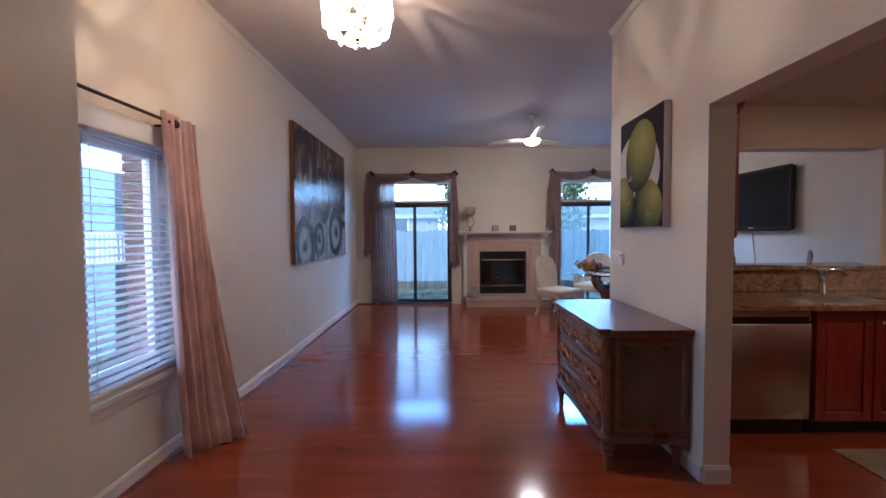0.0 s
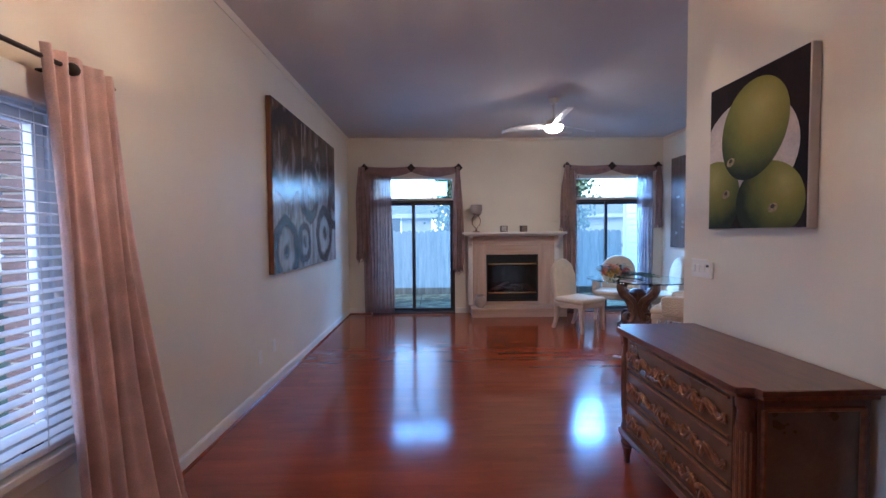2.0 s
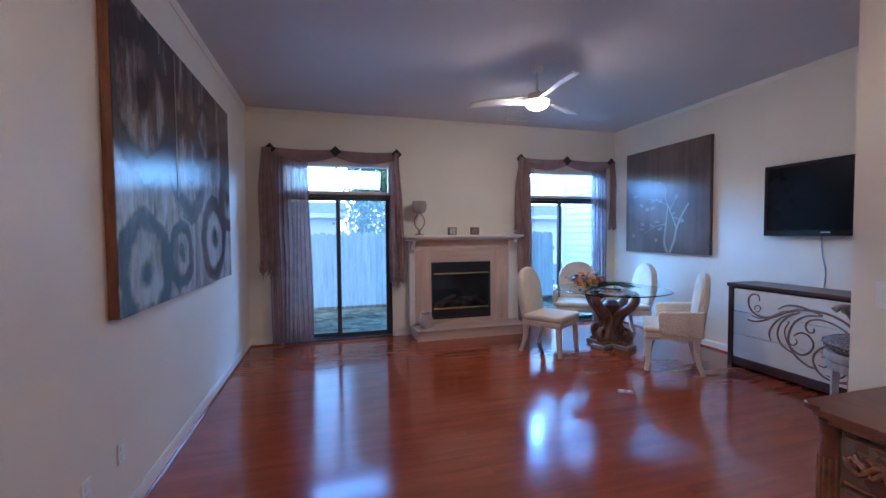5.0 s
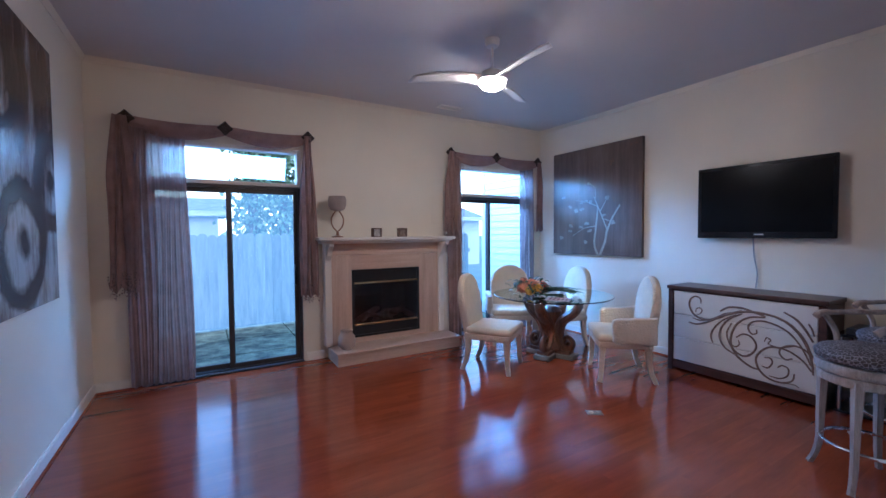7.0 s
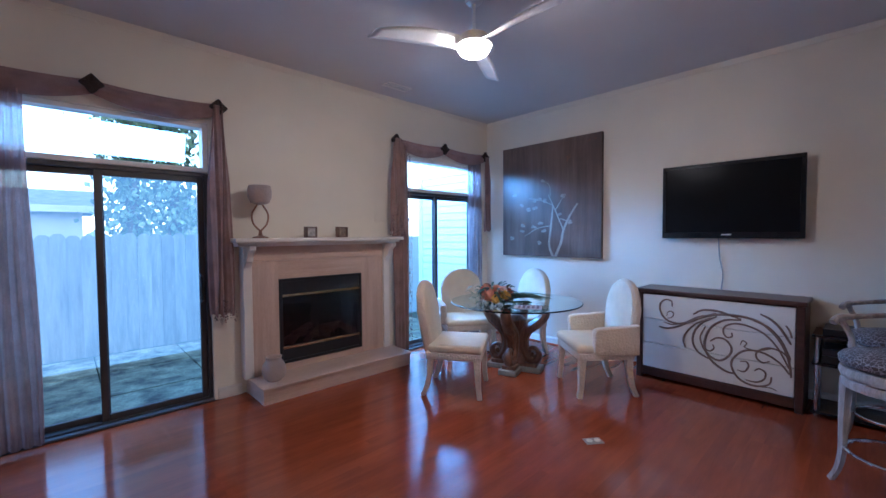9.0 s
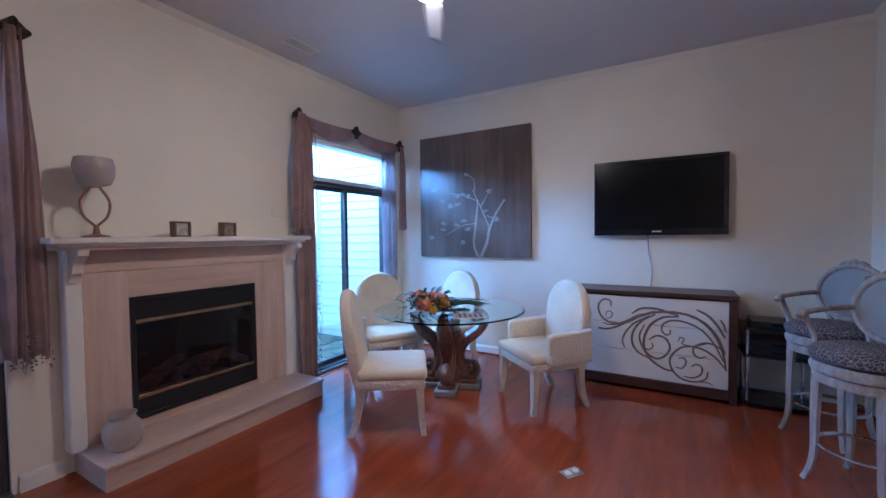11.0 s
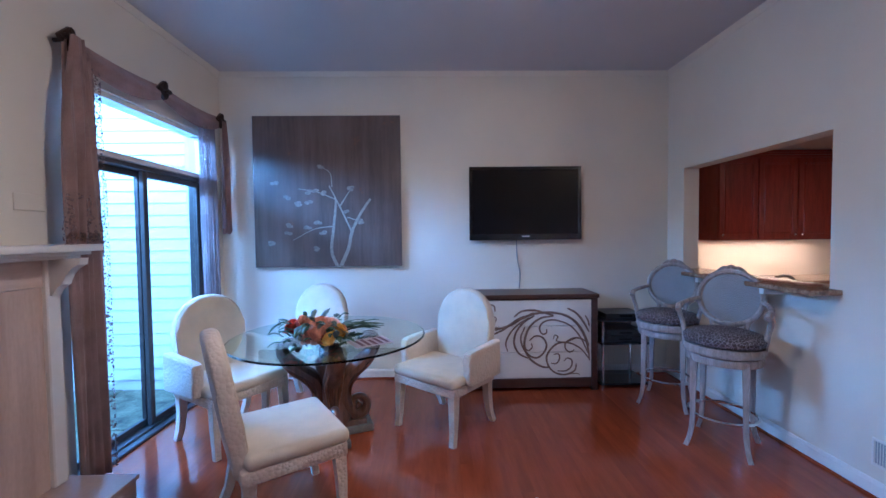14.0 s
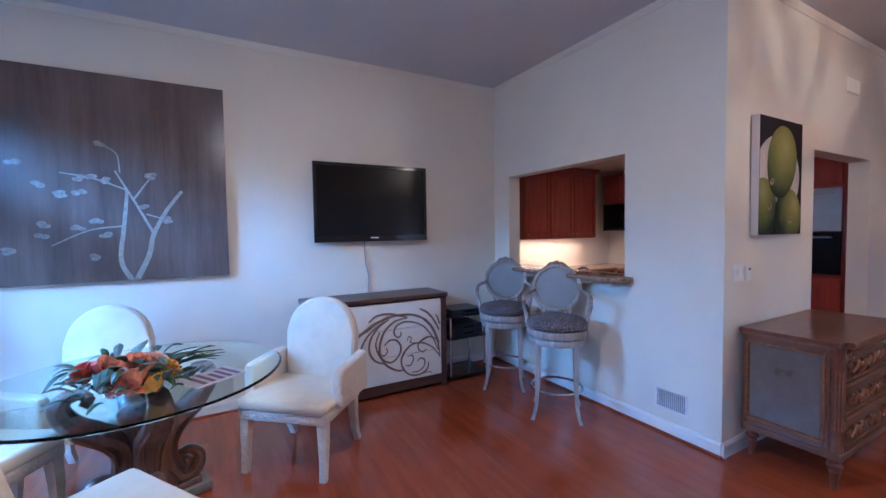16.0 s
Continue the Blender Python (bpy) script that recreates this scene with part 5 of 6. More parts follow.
# ---- crystal light by the entry ----
ch = thing("crystal_ceiling_light", "gilt and crystal bead ceiling light, lit", "ceiling light", pose(-0.55, 2.62, 0))
part("ceiling_plate", lathe(bmesh.new(), [(0.03, 3.09), (0.09, 3.11), (0.10, H - 0.001)], 24), BRASS, ch, "", True)
part("rod", sweep(bmesh.new(), [(0, 0, 2.66), (0, 0, 3.10)], 0.008, 8), BRASS, ch)
part("finial", lathe(bmesh.new(), [(0.002, 2.625), (0.014, 2.635), (0.008, 2.648), (0.022, 2.66), (0.004, 2.672)], 16), BRASS, ch, "gilt finial", True)
for z, r in ((2.92, 0.20), (2.70, 0.17)):
    part("hoop", sweep(bmesh.new(), [(r * math.cos(a), r * math.sin(a), z) for a in (2 * math.pi * k / 36 for k in range(37))], 0.006, 6), BRASS, ch, "gilt hoop", True)
for k in range(3):
    a = 2.1 * k
    part("arm", sweep(bmesh.new(), [(0, 0, 2.95), (0.1 * math.cos(a), 0.1 * math.sin(a), 2.95), (0.2 * math.cos(a), 0.2 * math.sin(a), 2.92)], 0.005, 6), BRASS, ch)
LIT = glow("lit_crystal", (1.0, 0.78, 0.50), 1.8)
body = bmesh.new()
rc = random.Random(21)
for k in range(10):
    a = 2 * math.pi * k / 10 + rc.uniform(-0.05, 0.05)
    for i in range(5):
        t = i / 4
        r = 0.205 + 0.012 * math.sin(3.0 * t + k) - 0.05 * max(0, t - 0.55) * 2.0
        m = Matrix.Translation((r * math.cos(a + 0.09 * (i % 2)), r * math.sin(a + 0.09 * (i % 2)), 2.89 - 0.195 * t)) @ Matrix.Diagonal((0.017, 0.017, 0.030, 1))
        bmesh.ops.create_icosphere(body, subdivisions=1, radius=1.0, matrix=m)
for k in range(13):
    a = 2 * math.pi * k / 13
    for r in (0.06, 0.125):
        bmesh.ops.create_icosphere(body, subdivisions=1, radius=0.019, matrix=Matrix.Translation((r * math.cos(a + r * 9), r * math.sin(a + r * 9), 2.672 + (r - 0.06) * 0.3)))
# petals added above the bulb to cast a star on the ceiling
for k in range(11):
    turn = pose(0, 0, 0, 0, 0, 360 / 11 * k + rc.uniform(-5, 5))
    pts = [turn @ Vector(p) for p in ((0.07, 0, 2.945), (0.12, 0.01, 2.955), (0.17, 0, 2.945), (0.205, -0.01, 2.92))]
    sweep(body, pts, [0.006, 0.017, 0.020, 0.008], 6)
# garlands added to cast arcs of shade on the walls
for z0, drop, r, th, phase in ((2.915, 0.10, 0.212, 0.011, 0.0), (2.915, 0.17, 0.200, 0.009, 0.5), (2.80, 0.075, 0.206, 0.010, 0.25), (2.76, 0.06, 0.185, 0.009, 0.75)):
    for k in range(7):
        a0 = 2 * math.pi * (k + phase) / 7
        sweep(body, [(r * math.cos(a0 + 0.9 * q / 8), r * math.sin(a0 + 0.9 * q / 8), z0 - drop * 4 * (q / 8) * (1 - q / 8)) for q in range(9)], th, 6)
strands = part("beads_and_shadow_garlands", body, LIT, ch, "glowing crystal beads with petals and garlands added to shape shadows")
strands["kind"] = "stuff"

# ---- dresser under the fruit painting ----
WALNUT = wood("dark_walnut", (0.085, 0.022, 0.010), (0.20, 0.060, 0.025), 0.32, 1.2, "y", 0.3)
PATINA = plain("brown_patina", (0.15, 0.066, 0.034), 0.30, var=0.12, scale=4, fine=90, bump=0.04, coat=0.5)
# the grey in this olive stands in for cool daylight sheen
OLIVE = plain("olive_with_sheen", (0.145, 0.104, 0.072), 0.30, var=0.22, scale=7, fine=60, bump=0.06, coat=0.8)
ORN = plain("carved_gilt_brown", (0.27, 0.100, 0.036), 0.36, 0.15, var=0.35, scale=25)
DX0, DX1, DY0, DY1, DZ0, DZ1 = 0.935, 1.425, 2.34, 3.35, 0.185, 0.812
dr = thing("dresser", "dark walnut three-drawer chest with carved handles and turned feet", "dresser")
part("carcass", solid(DX0 + 0.02, DX1, DY0 + 0.010, DY1 - 0.010, DZ0, DZ1), PATINA, dr, "grey-brown patinated body")


def ogee_top(x0, x1, y0, y1):
    """The outline of a top whose front corners are cut with a serpentine notch."""
    c = 0.075
    pts = [(x1, y0)]
    for k in range(9):
        t = k / 8
        pts.append((x0 + c - c * t + 0.014 * math.sin(2 * math.pi * t), y0 + c * t + 0.014 * math.sin(2 * math.pi * t)))
    for k in range(9):
        t = k / 8
        pts.append((x0 + c * t + 0.014 * math.sin(2 * math.pi * t), y1 - c + c * t - 0.014 * math.sin(2 * math.pi * t)))
    return pts + [(x1, y1)]


for nm, g2, z0, z1, mt in (("top", 0.0, 0.833, 0.858, WALNUT), ("top_moulding", 0.018, DZ1, 0.834, ORN)):
    bm = bmesh.new()
    slab(bm, ogee_top(DX0 - 0.045 + g2, DX1 + 0.003, DY0 - 0.045 + g2, DY1 + 0.045 - g2), z1 - z0, pose(0, 0, (z0 + z1) / 2, -90, 0, 0), 0.0 if g2 else 0.003, 1)
    part(nm, bm, mt, dr, "polished dark top with serpentine corners" if nm == "top" else "", True)
part("base_moulding", solid(DX0 - 0.012, DX1, DY0 - 0.012, DY1 + 0.012, DZ0 - 0.015, DZ0 + 0.03, 0.010, 2), PATINA, dr, "", True)
for y0, y1, s2 in ((DY0 + 0.001, DY0 + 0.02, -1), (DY1 - 0.02, DY1 - 0.001, 1)):
    bm = bmesh.new()
    xa, xb, za, zb = DX0 + 0.075, DX1 - 0.03, DZ0 + 0.075, DZ1 - 0.045
    box(bm, DX0 + 0.05, xa, y0, y1, DZ0 + 0.03, DZ1, 0.003)
    box(bm, xb, DX1, y0, y1, DZ0 + 0.03, DZ1, 0.003)
    box(bm, xa, xb, y0, y1, zb, DZ1, 0.003)
    box(bm, xa, xb, y0, y1, DZ0 + 0.03, za, 0.003)
    p = part("side_panel", bm, PATINA, dr, "framed side panel")
    part("inset", solid(xa + 0.002, xb - 0.002, y0 + 0.004, y1 - 0.004, za + 0.002, zb - 0.002), OLIVE, p, "brown-olive inset, greyed for its cool sheen")
    yy = y0 if s2 < 0 else y1
    rect = [(xa, yy, za), (xb, yy, za), (xb, yy, zb), (xa, yy, zb)]
    bm = bmesh.new()
    for a, b in zip(rect, rect[1:] + rect[:1]):
        sweep(bm, [a, b], 0.011, 6)
    part("bead", bm, ORN, p, "brown panel bead")
for y in (DY0 + 0.03, DY1 - 0.03):
    col = part("corner_post", lathe(bmesh.new(), [(0.036, DZ0 + 0.03), (0.036, DZ0 + 0.06), (0.030, DZ0 + 0.07), (0.034, DZ0 + 0.15), (0.034, DZ1 - 0.12), (0.028, DZ1 - 0.06), (0.036, DZ1 - 0.045), (0.037, DZ1)], 16, (DX0 + 0.028, y, 0)), WALNUT, dr, "rounded corner post", True)
    for k in range(7):
        a = math.pi * (0.55 + 0.15 * k)
        reed = sweep(bmesh.new(), [(DX0 + 0.028 + 0.035 * math.cos(a), y + 0.035 * math.sin(a), DZ0 + 0.16), (DX0 + 0.028 + 0.035 * math.cos(a), y + 0.035 * math.sin(a), DZ1 - 0.13)], 0.0035, 5)
        part("reed", reed, ORN, col)
for x in (DX0 + 0.028, DX1 - 0.05):
    for y in (DY0 + 0.03, DY1 - 0.03):
        part("foot", lathe(bmesh.new(), [(0.014, 0.0), (0.019, 0.010), (0.015, 0.022), (0.024, 0.085), (0.031, 0.102), (0.023, 0.112), (0.036, 0.126), (0.038, 0.138), (0.027, 0.152), (0.036, 0.164), (0.036, 0.176)], 16, (x, y, 0)), WALNUT, dr, "turned tapering foot", True)
DH = (DZ1 - DZ0 - 0.05) / 3
for k in range(3):
    z0 = DZ0 + 0.035 + DH * k
    d = part("drawer", solid(DX0 + 0.004, DX0 + 0.03, DY0 + 0.07, DY1 - 0.07, z0 + 0.006, z0 + DH - 0.004, 0.006, 2), PATINA, dr, "patinated drawer front", True)
    bm = bmesh.new()
    for zz in (z0 + 0.018, z0 + DH - 0.016):
        sweep(bm, [(DX0 + 0.002, DY0 + 0.085, zz), (DX0 + 0.002, DY1 - 0.085, zz)], 0.006, 6)
    part("drawer_bead", bm, ORN, d, "raised bead")
    for yc, wd in ((DY0 + 0.24, 0.15), ((DY0 + DY1) / 2, 0.11), (DY1 - 0.24, 0.15)):
        bm = bmesh.new()
        zc = z0 + DH / 2
        for q in (-1, 1):
            for (a1, a2, a3, a4) in ((0.0, 0.35, 0.75, 1.0), (0.0, 0.25, 0.5, 0.7)):
                pts = catmull([(DX0 - 0.012, yc, zc - 0.01), (DX0 - 0.016, yc + q * wd * a2, zc + 0.028 * a4), (DX0 - 0.012, yc + q * wd * a3, zc - 0.025 * a4), (DX0 - 0.006, yc + q * wd * a4, zc + 0.012)], 4)
                sweep(bm, pts, taper(len(pts), 0.009), 6)
            pts = catmull([(DX0 - 0.006, yc + q * 0.03, zc + 0.03), (DX0 - 0.020, yc + q * 0.035, zc), (DX0 - 0.014, yc + q * 0.012, zc - 0.042)], 4)
            sweep(bm, pts, taper(len(pts), 0.011), 6)
        for q in (-1, 1):
            for i in range(4):
                cc = yc + q * wd * (0.3 + 0.2 * i)
                sp = [(DX0 - 0.006, cc + 0.022 * (1 - j / 14) * math.cos(0.55 * j), zc + q * 0.006 + 0.030 * (1 - j / 14) * math.sin(0.55 * j + i)) for j in range(12)]
                sweep(bm, sp, taper(12, 0.0075), 6)
        bmesh.ops.create_icosphere(bm, subdivisions=2, radius=0.020, matrix=Matrix.Translation((DX0 - 0.010, yc, zc)))
        part("carved_pull", bm, ORN, d, "carved leaf drawer pull", True)

# ---- window with blinds by the entry ----
WY0, WY1, WZ0, WZ1 = 1.34, 2.65, 0.575, 2.00
VINYL = plain("white_vinyl", (0.78, 0.78, 0.78), 0.35, var=0.03, bump=0)
SLATM = plain("blind_white", (0.80, 0.77, 0.73), 0.4, var=0.03, bump=0.02)
wi = thing("window_1", "white twin casement window behind open wooden blinds", "window", kind="structure")


def xrim(bm, x0, x1, y0, y1, z0, z1, w):
    box(bm, x0, x1, y0, y0 + w, z0, z1, 0.003)
    box(bm, x0, x1, y1 - w, y1, z0, z1, 0.003)
    box(bm, x0, x1, y0 + w, y1 - w, z1 - w, z1, 0.003)
    box(bm, x0, x1, y0 + w, y1 - w, z0, z0 + w, 0.003)
    return bm


part("window_frame", xrim(bmesh.new(), LEFT - 0.13, LEFT - 0.06, WY0 + 0.001, WY1 - 0.001, WZ0 + 0.001, WZ1 - 0.001, 0.05), VINYL, wi, "white vinyl outer frame")
part("mullion", solid(LEFT - 0.13, LEFT - 0.04, 1.935, 2.025, WZ0 + 0.051, WZ1 - 0.051, 0.004), VINYL, wi, "white centre mullion")
for y0, y1 in ((WY0 + 0.052, 1.933), (2.027, WY1 - 0.052)):
    sash = part("sash", xrim(bmesh.new(), LEFT - 0.115, LEFT - 0.075, y0, y1, WZ0 + 0.052, WZ1 - 0.052, 0.05), VINYL, wi, "white casement sash")
    g = part("pane", solid(LEFT - 0.098, LEFT - 0.092, y0 + 0.045, y1 - 0.045, WZ0 + 0.095, WZ1 - 0.095), PANE, sash, "clear pane")
    g.visible_shadow = False
for z in (0.85, 1.72):
    part("lock", solid(LEFT - 0.04, LEFT - 0.025, 1.965, 1.985, z - 0.04, z + 0.04, 0.003), BLACK, wi, "dark casement lock")
bm = bmesh.new()
box(bm, LEFT + 0.001, LEFT + 0.016, WY0 - 0.07, WY0, WZ0 - 0.02, WZ1 + 0.07, 0.004)
box(bm, LEFT + 0.001, LEFT + 0.016, WY1, WY1 + 0.07, WZ0 - 0.02, WZ1 + 0.07, 0.004)
box(bm, LEFT + 0.001, LEFT + 0.016, WY0, WY1, WZ1, WZ1 + 0.07, 0.004)
box(bm, LEFT + 0.001, LEFT + 0.014, WY0 - 0.07, WY1 + 0.07, WZ0 - 0.10, WZ0 - 0.035, 0.004)
part("casing", bm, TRIM, wi, "cream painted casing")
part("window_sill", solid(LEFT - 0.05, LEFT + 0.045, WY0 - 0.08, WY1 + 0.08, WZ0 - 0.034, WZ0 + 0.002, 0.006, 2), TRIM, wi, "cream painted sill")
part("latch", solid(LEFT - 0.052, LEFT - 0.035, 2.42, 2.50, WZ0 + 0.03, WZ0 + 0.05, 0.003), BLACK, wi, "dark latch")
bl = thing("window_blind", "white slatted wooden blind, lowered with open slats", "blind")
BLX = LEFT + 0.005
part("valance", solid(BLX - 0.03, BLX + 0.045, WY0 - 0.03, WY1 + 0.02, 1.955, 2.075, 0.008, 2), SLATM, bl, "cream wooden valance", True)
me = None
sl_n, sl_gap = 30, 0.0440
for k in range(sl_n):
    z = 1.93 - sl_gap * k
    if me is None:
        ob = part("slat", solid(-0.024, 0.024, WY0 + 0.015, WY1 - 0.015, -0.0016, 0.0016, 0.001), SLATM, bl)
        me = ob.data
    else:
        ob = new("slat", me)
        ob.parent = bl
    ob.matrix_basis = pose(BLX, 0, z, 0, 12, 0)
part("bottom_rail", solid(BLX - 0.025, BLX + 0.025, WY0 + 0.015, WY1 - 0.015, 0.592, 0.620, 0.005), SLATM, bl)
for y in (WY0 + 0.2, (WY0 + WY1) / 2, WY1 - 0.2):
    for dx in (-0.026, 0.026):
        part("ladder_cord", sweep(bmesh.new(), [(BLX + dx, y, 0.60), (BLX + dx, y, 1.96)], 0.0018, 4), SLATM, bl)
part("tilt_wand", sweep(bmesh.new(), [(BLX + 0.04, WY0 + 0.35, 1.15), (BLX + 0.04, WY0 + 0.35, 1.94)], 0.004, 6), SLATM, bl)

rod = thing("curtain_rod", "dark bronze curtain rod with ball ends", "curtain rod")
RODX, RODZ = LEFT + 0.10, 2.115
part("rod", sweep(bmesh.new(), [(RODX, 1.26, RODZ), (RODX, 2.535, RODZ)], 0.0095, 10), METALIC, rod, "", True)
for y in (1.26, 2.545):
    bm = bmesh.new()
    bmesh.ops.create_uvsphere(bm, u_segments=14, v_segments=10, radius=0.026, matrix=Matrix.Translation((RODX, y, RODZ)))
    part("ball_end", bm, METALIC, rod, "", True)
for y in (1.33, 2.50):
    part("bracket", sweep(bmesh.new(), [(LEFT + 0.001, y, RODZ - 0.02), (LEFT + 0.05, y, RODZ - 0.02), (RODX, y, RODZ - 0.011)], 0.008, 8), METALIC, rod, "", True)
cu = thing("window_curtain", "dusty rose curtain hanging in folds to the floor", "curtain")
rows = []
NF, NU = 5.5, 150
for i in range(25):
    t = i / 24
    row = []
    for j in range(NU + 1):
        u = j / NU
        y = 2.41 + 0.42 * u + t * (0.08 - 0.10 * u)
        amp = (0.024 + 0.024 * t) * (0.75 + 0.25 * math.sin(9 * u + 2))
        fold = math.sin(u * NF * 6.283 + 0.9 * math.sin(7 * u) + 0.7 * t * math.sin(4 * u)) + 0.3 * math.sin(u * NF * 13.1 + 1.5 * t)
        x = RODX + amp * fold + 0.012 * math.sin(u * 23 + 2 * t) * t - 0.055 * u ** 3 * (1 - t) ** 2 + 0.02 * t + 0.25 * t * t * u
        row.append(Vector((x, y + 0.012 * math.sin(6 * t + 11 * u), 2.165 - (2.155 + 0.006 * math.sin(u * 31)) * t)))
    rows.append(row)
thicken(part("cloth", sheet(bmesh.new(), rows), ROSE, cu, "heavy folded rose cloth", True), 0.004)
part("wall_hook", sweep(bmesh.new(), [(LEFT + 0.001, 2.80, 2.12), (LEFT + 0.04, 2.81, 2.12), (LEFT + 0.06, 2.81, 2.135)], 0.010, 8), BRASS, cu, "gilt hold-back hook", True)

# ---- kitchen seen through the openings ----
CHERRY = wood("cherry_cabinet", (0.19, 0.020, 0.011), (0.36, 0.048, 0.024), 0.3, 1.5, "z", 0.5)
GRANITE, gnt, gbs = nodes_of("gold_granite")
g1, g2 = noise_tex(gnt, 28, 6, 0.75), noise_tex(gnt, 160, 3, 0.7)
gnt.links.new(mixed(gnt, ramp(gnt, g1.outputs[0], [(0.32, (0.10, 0.055, 0.035)), (0.5, (0.36, 0.22, 0.13)), (0.68, (0.52, 0.38, 0.25))]).outputs[0],
                    ramp(gnt, g2.outputs[0], [(0.35, (0.35, 0.3, 0.28)), (0.6, (1, 1, 1))]).outputs[0], 0.7), gbs.inputs["Base Color"])
gbs.inputs["Roughness"].default_value = 0.15
STEEL = plain("brushed_steel", (0.50, 0.48, 0.46), 0.3, 1.0, var=0.06, scale=4, fine=200, bump=0.05, stretch=(1, 1, 0.05))
KF = BAR - 0.15       # kitchen face of the bar wall
led = thing("bar_ledge", "gold granite bar ledge through the kitchen opening", "counter")
part("slab", solid(2.10, 3.75, KF - 0.06, BAR + 0.20, 1.098, 1.132, 0.008, 3), GRANITE, led, "polished granite with eased edge", True)
part("bracket", solid(2.5, 2.54, BAR + 0.001, BAR + 0.15, 1.05, 1.097, 0.004), TRIM, led, "painted support")
part("bracket", solid(3.2, 3.24, BAR + 0.001, BAR + 0.15, 1.05, 1.097, 0.004), TRIM, led, "painted support")
# the opening's ledge goes through the wall: the wall below it ends at 1.10

ctop = thing("sink_counter", "gold granite kitchen counter with an upstand", "counter")
bm = bmesh.new()
for xa, xb, ya, yb in ((1.605, 2.62, 2.70, KF - 0.002), (3.22, 4.20, 2.70, KF - 0.002), (2.62, 3.22, 2.70, 2.80), (2.62, 3.22, 3.18, KF - 0.002)):
    box(bm, xa, xb, ya, yb, 0.885, 0.92)
part("slab", bm, GRANITE, ctop, "polished granite slab")
part("upstand", solid(1.605, 4.20, KF - 0.022, KF - 0.002, 0.921, 1.095, 0.003), GRANITE, ctop, "granite upstand")
part("sink", xrim(bmesh.new(), 2.622, 3.218, 2.802, 3.178, 0.72, 0.915, 0.012), STEEL, ctop, "steel sink rim")
part("sink_bottom", solid(2.63, 3.21, 2.81, 3.17, 0.72, 0.735), STEEL, ctop, "steel sink bowl")
fa = thing("kitchen_faucet", "chrome single-lever kitchen faucet", "faucet", pose(3.0, 3.215, 0.92))
part("base", lathe(bmesh.new(), [(0.028, 0), (0.028, 0.012), (0.022, 0.03), (0.022, 0.12), (0.026, 0.15), (0.020, 0.17)], 20), CHROME, fa, "", True)
part("spout", sweep(bmesh.new(), catmull([(0, 0, 0.12), (0, -0.06, 0.19), (0, -0.14, 0.20), (0, -0.19, 0.165)], 5), 0.013, 10), CHROME, fa, "", True)
part("lever", sweep(bmesh.new(), [(0, 0, 0.165), (-0.05, 0.02, 0.20), (-0.09, 0.03, 0.205)], 0.008, 8), CHROME, fa, "", True)
dw = thing("dishwasher", "brushed steel dishwasher under the granite counter", "dishwasher")
part("door", solid(1.93, 2.51, 2.745, 2.78, 0.12, 0.79, 0.012, 3), STEEL, dw, "brushed steel door", True)
part("control_panel", solid(1.93, 2.51, 2.755, 2.79, 0.80, 0.872, 0.006), STEEL, dw, "steel control strip")
part("handle_recess", solid(1.95, 2.49, 2.748, 2.77, 0.785, 0.835, 0.004), BLACK, dw, "black handle recess")
part("tub", solid(1.94, 2.50, 2.79, 3.27, 0.10, 0.88), BLACK, dw)
part("kick_plate", solid(1.93, 2.51, 2.80, 2.82, 0.0, 0.115), BLACK, dw, "black kick plate")


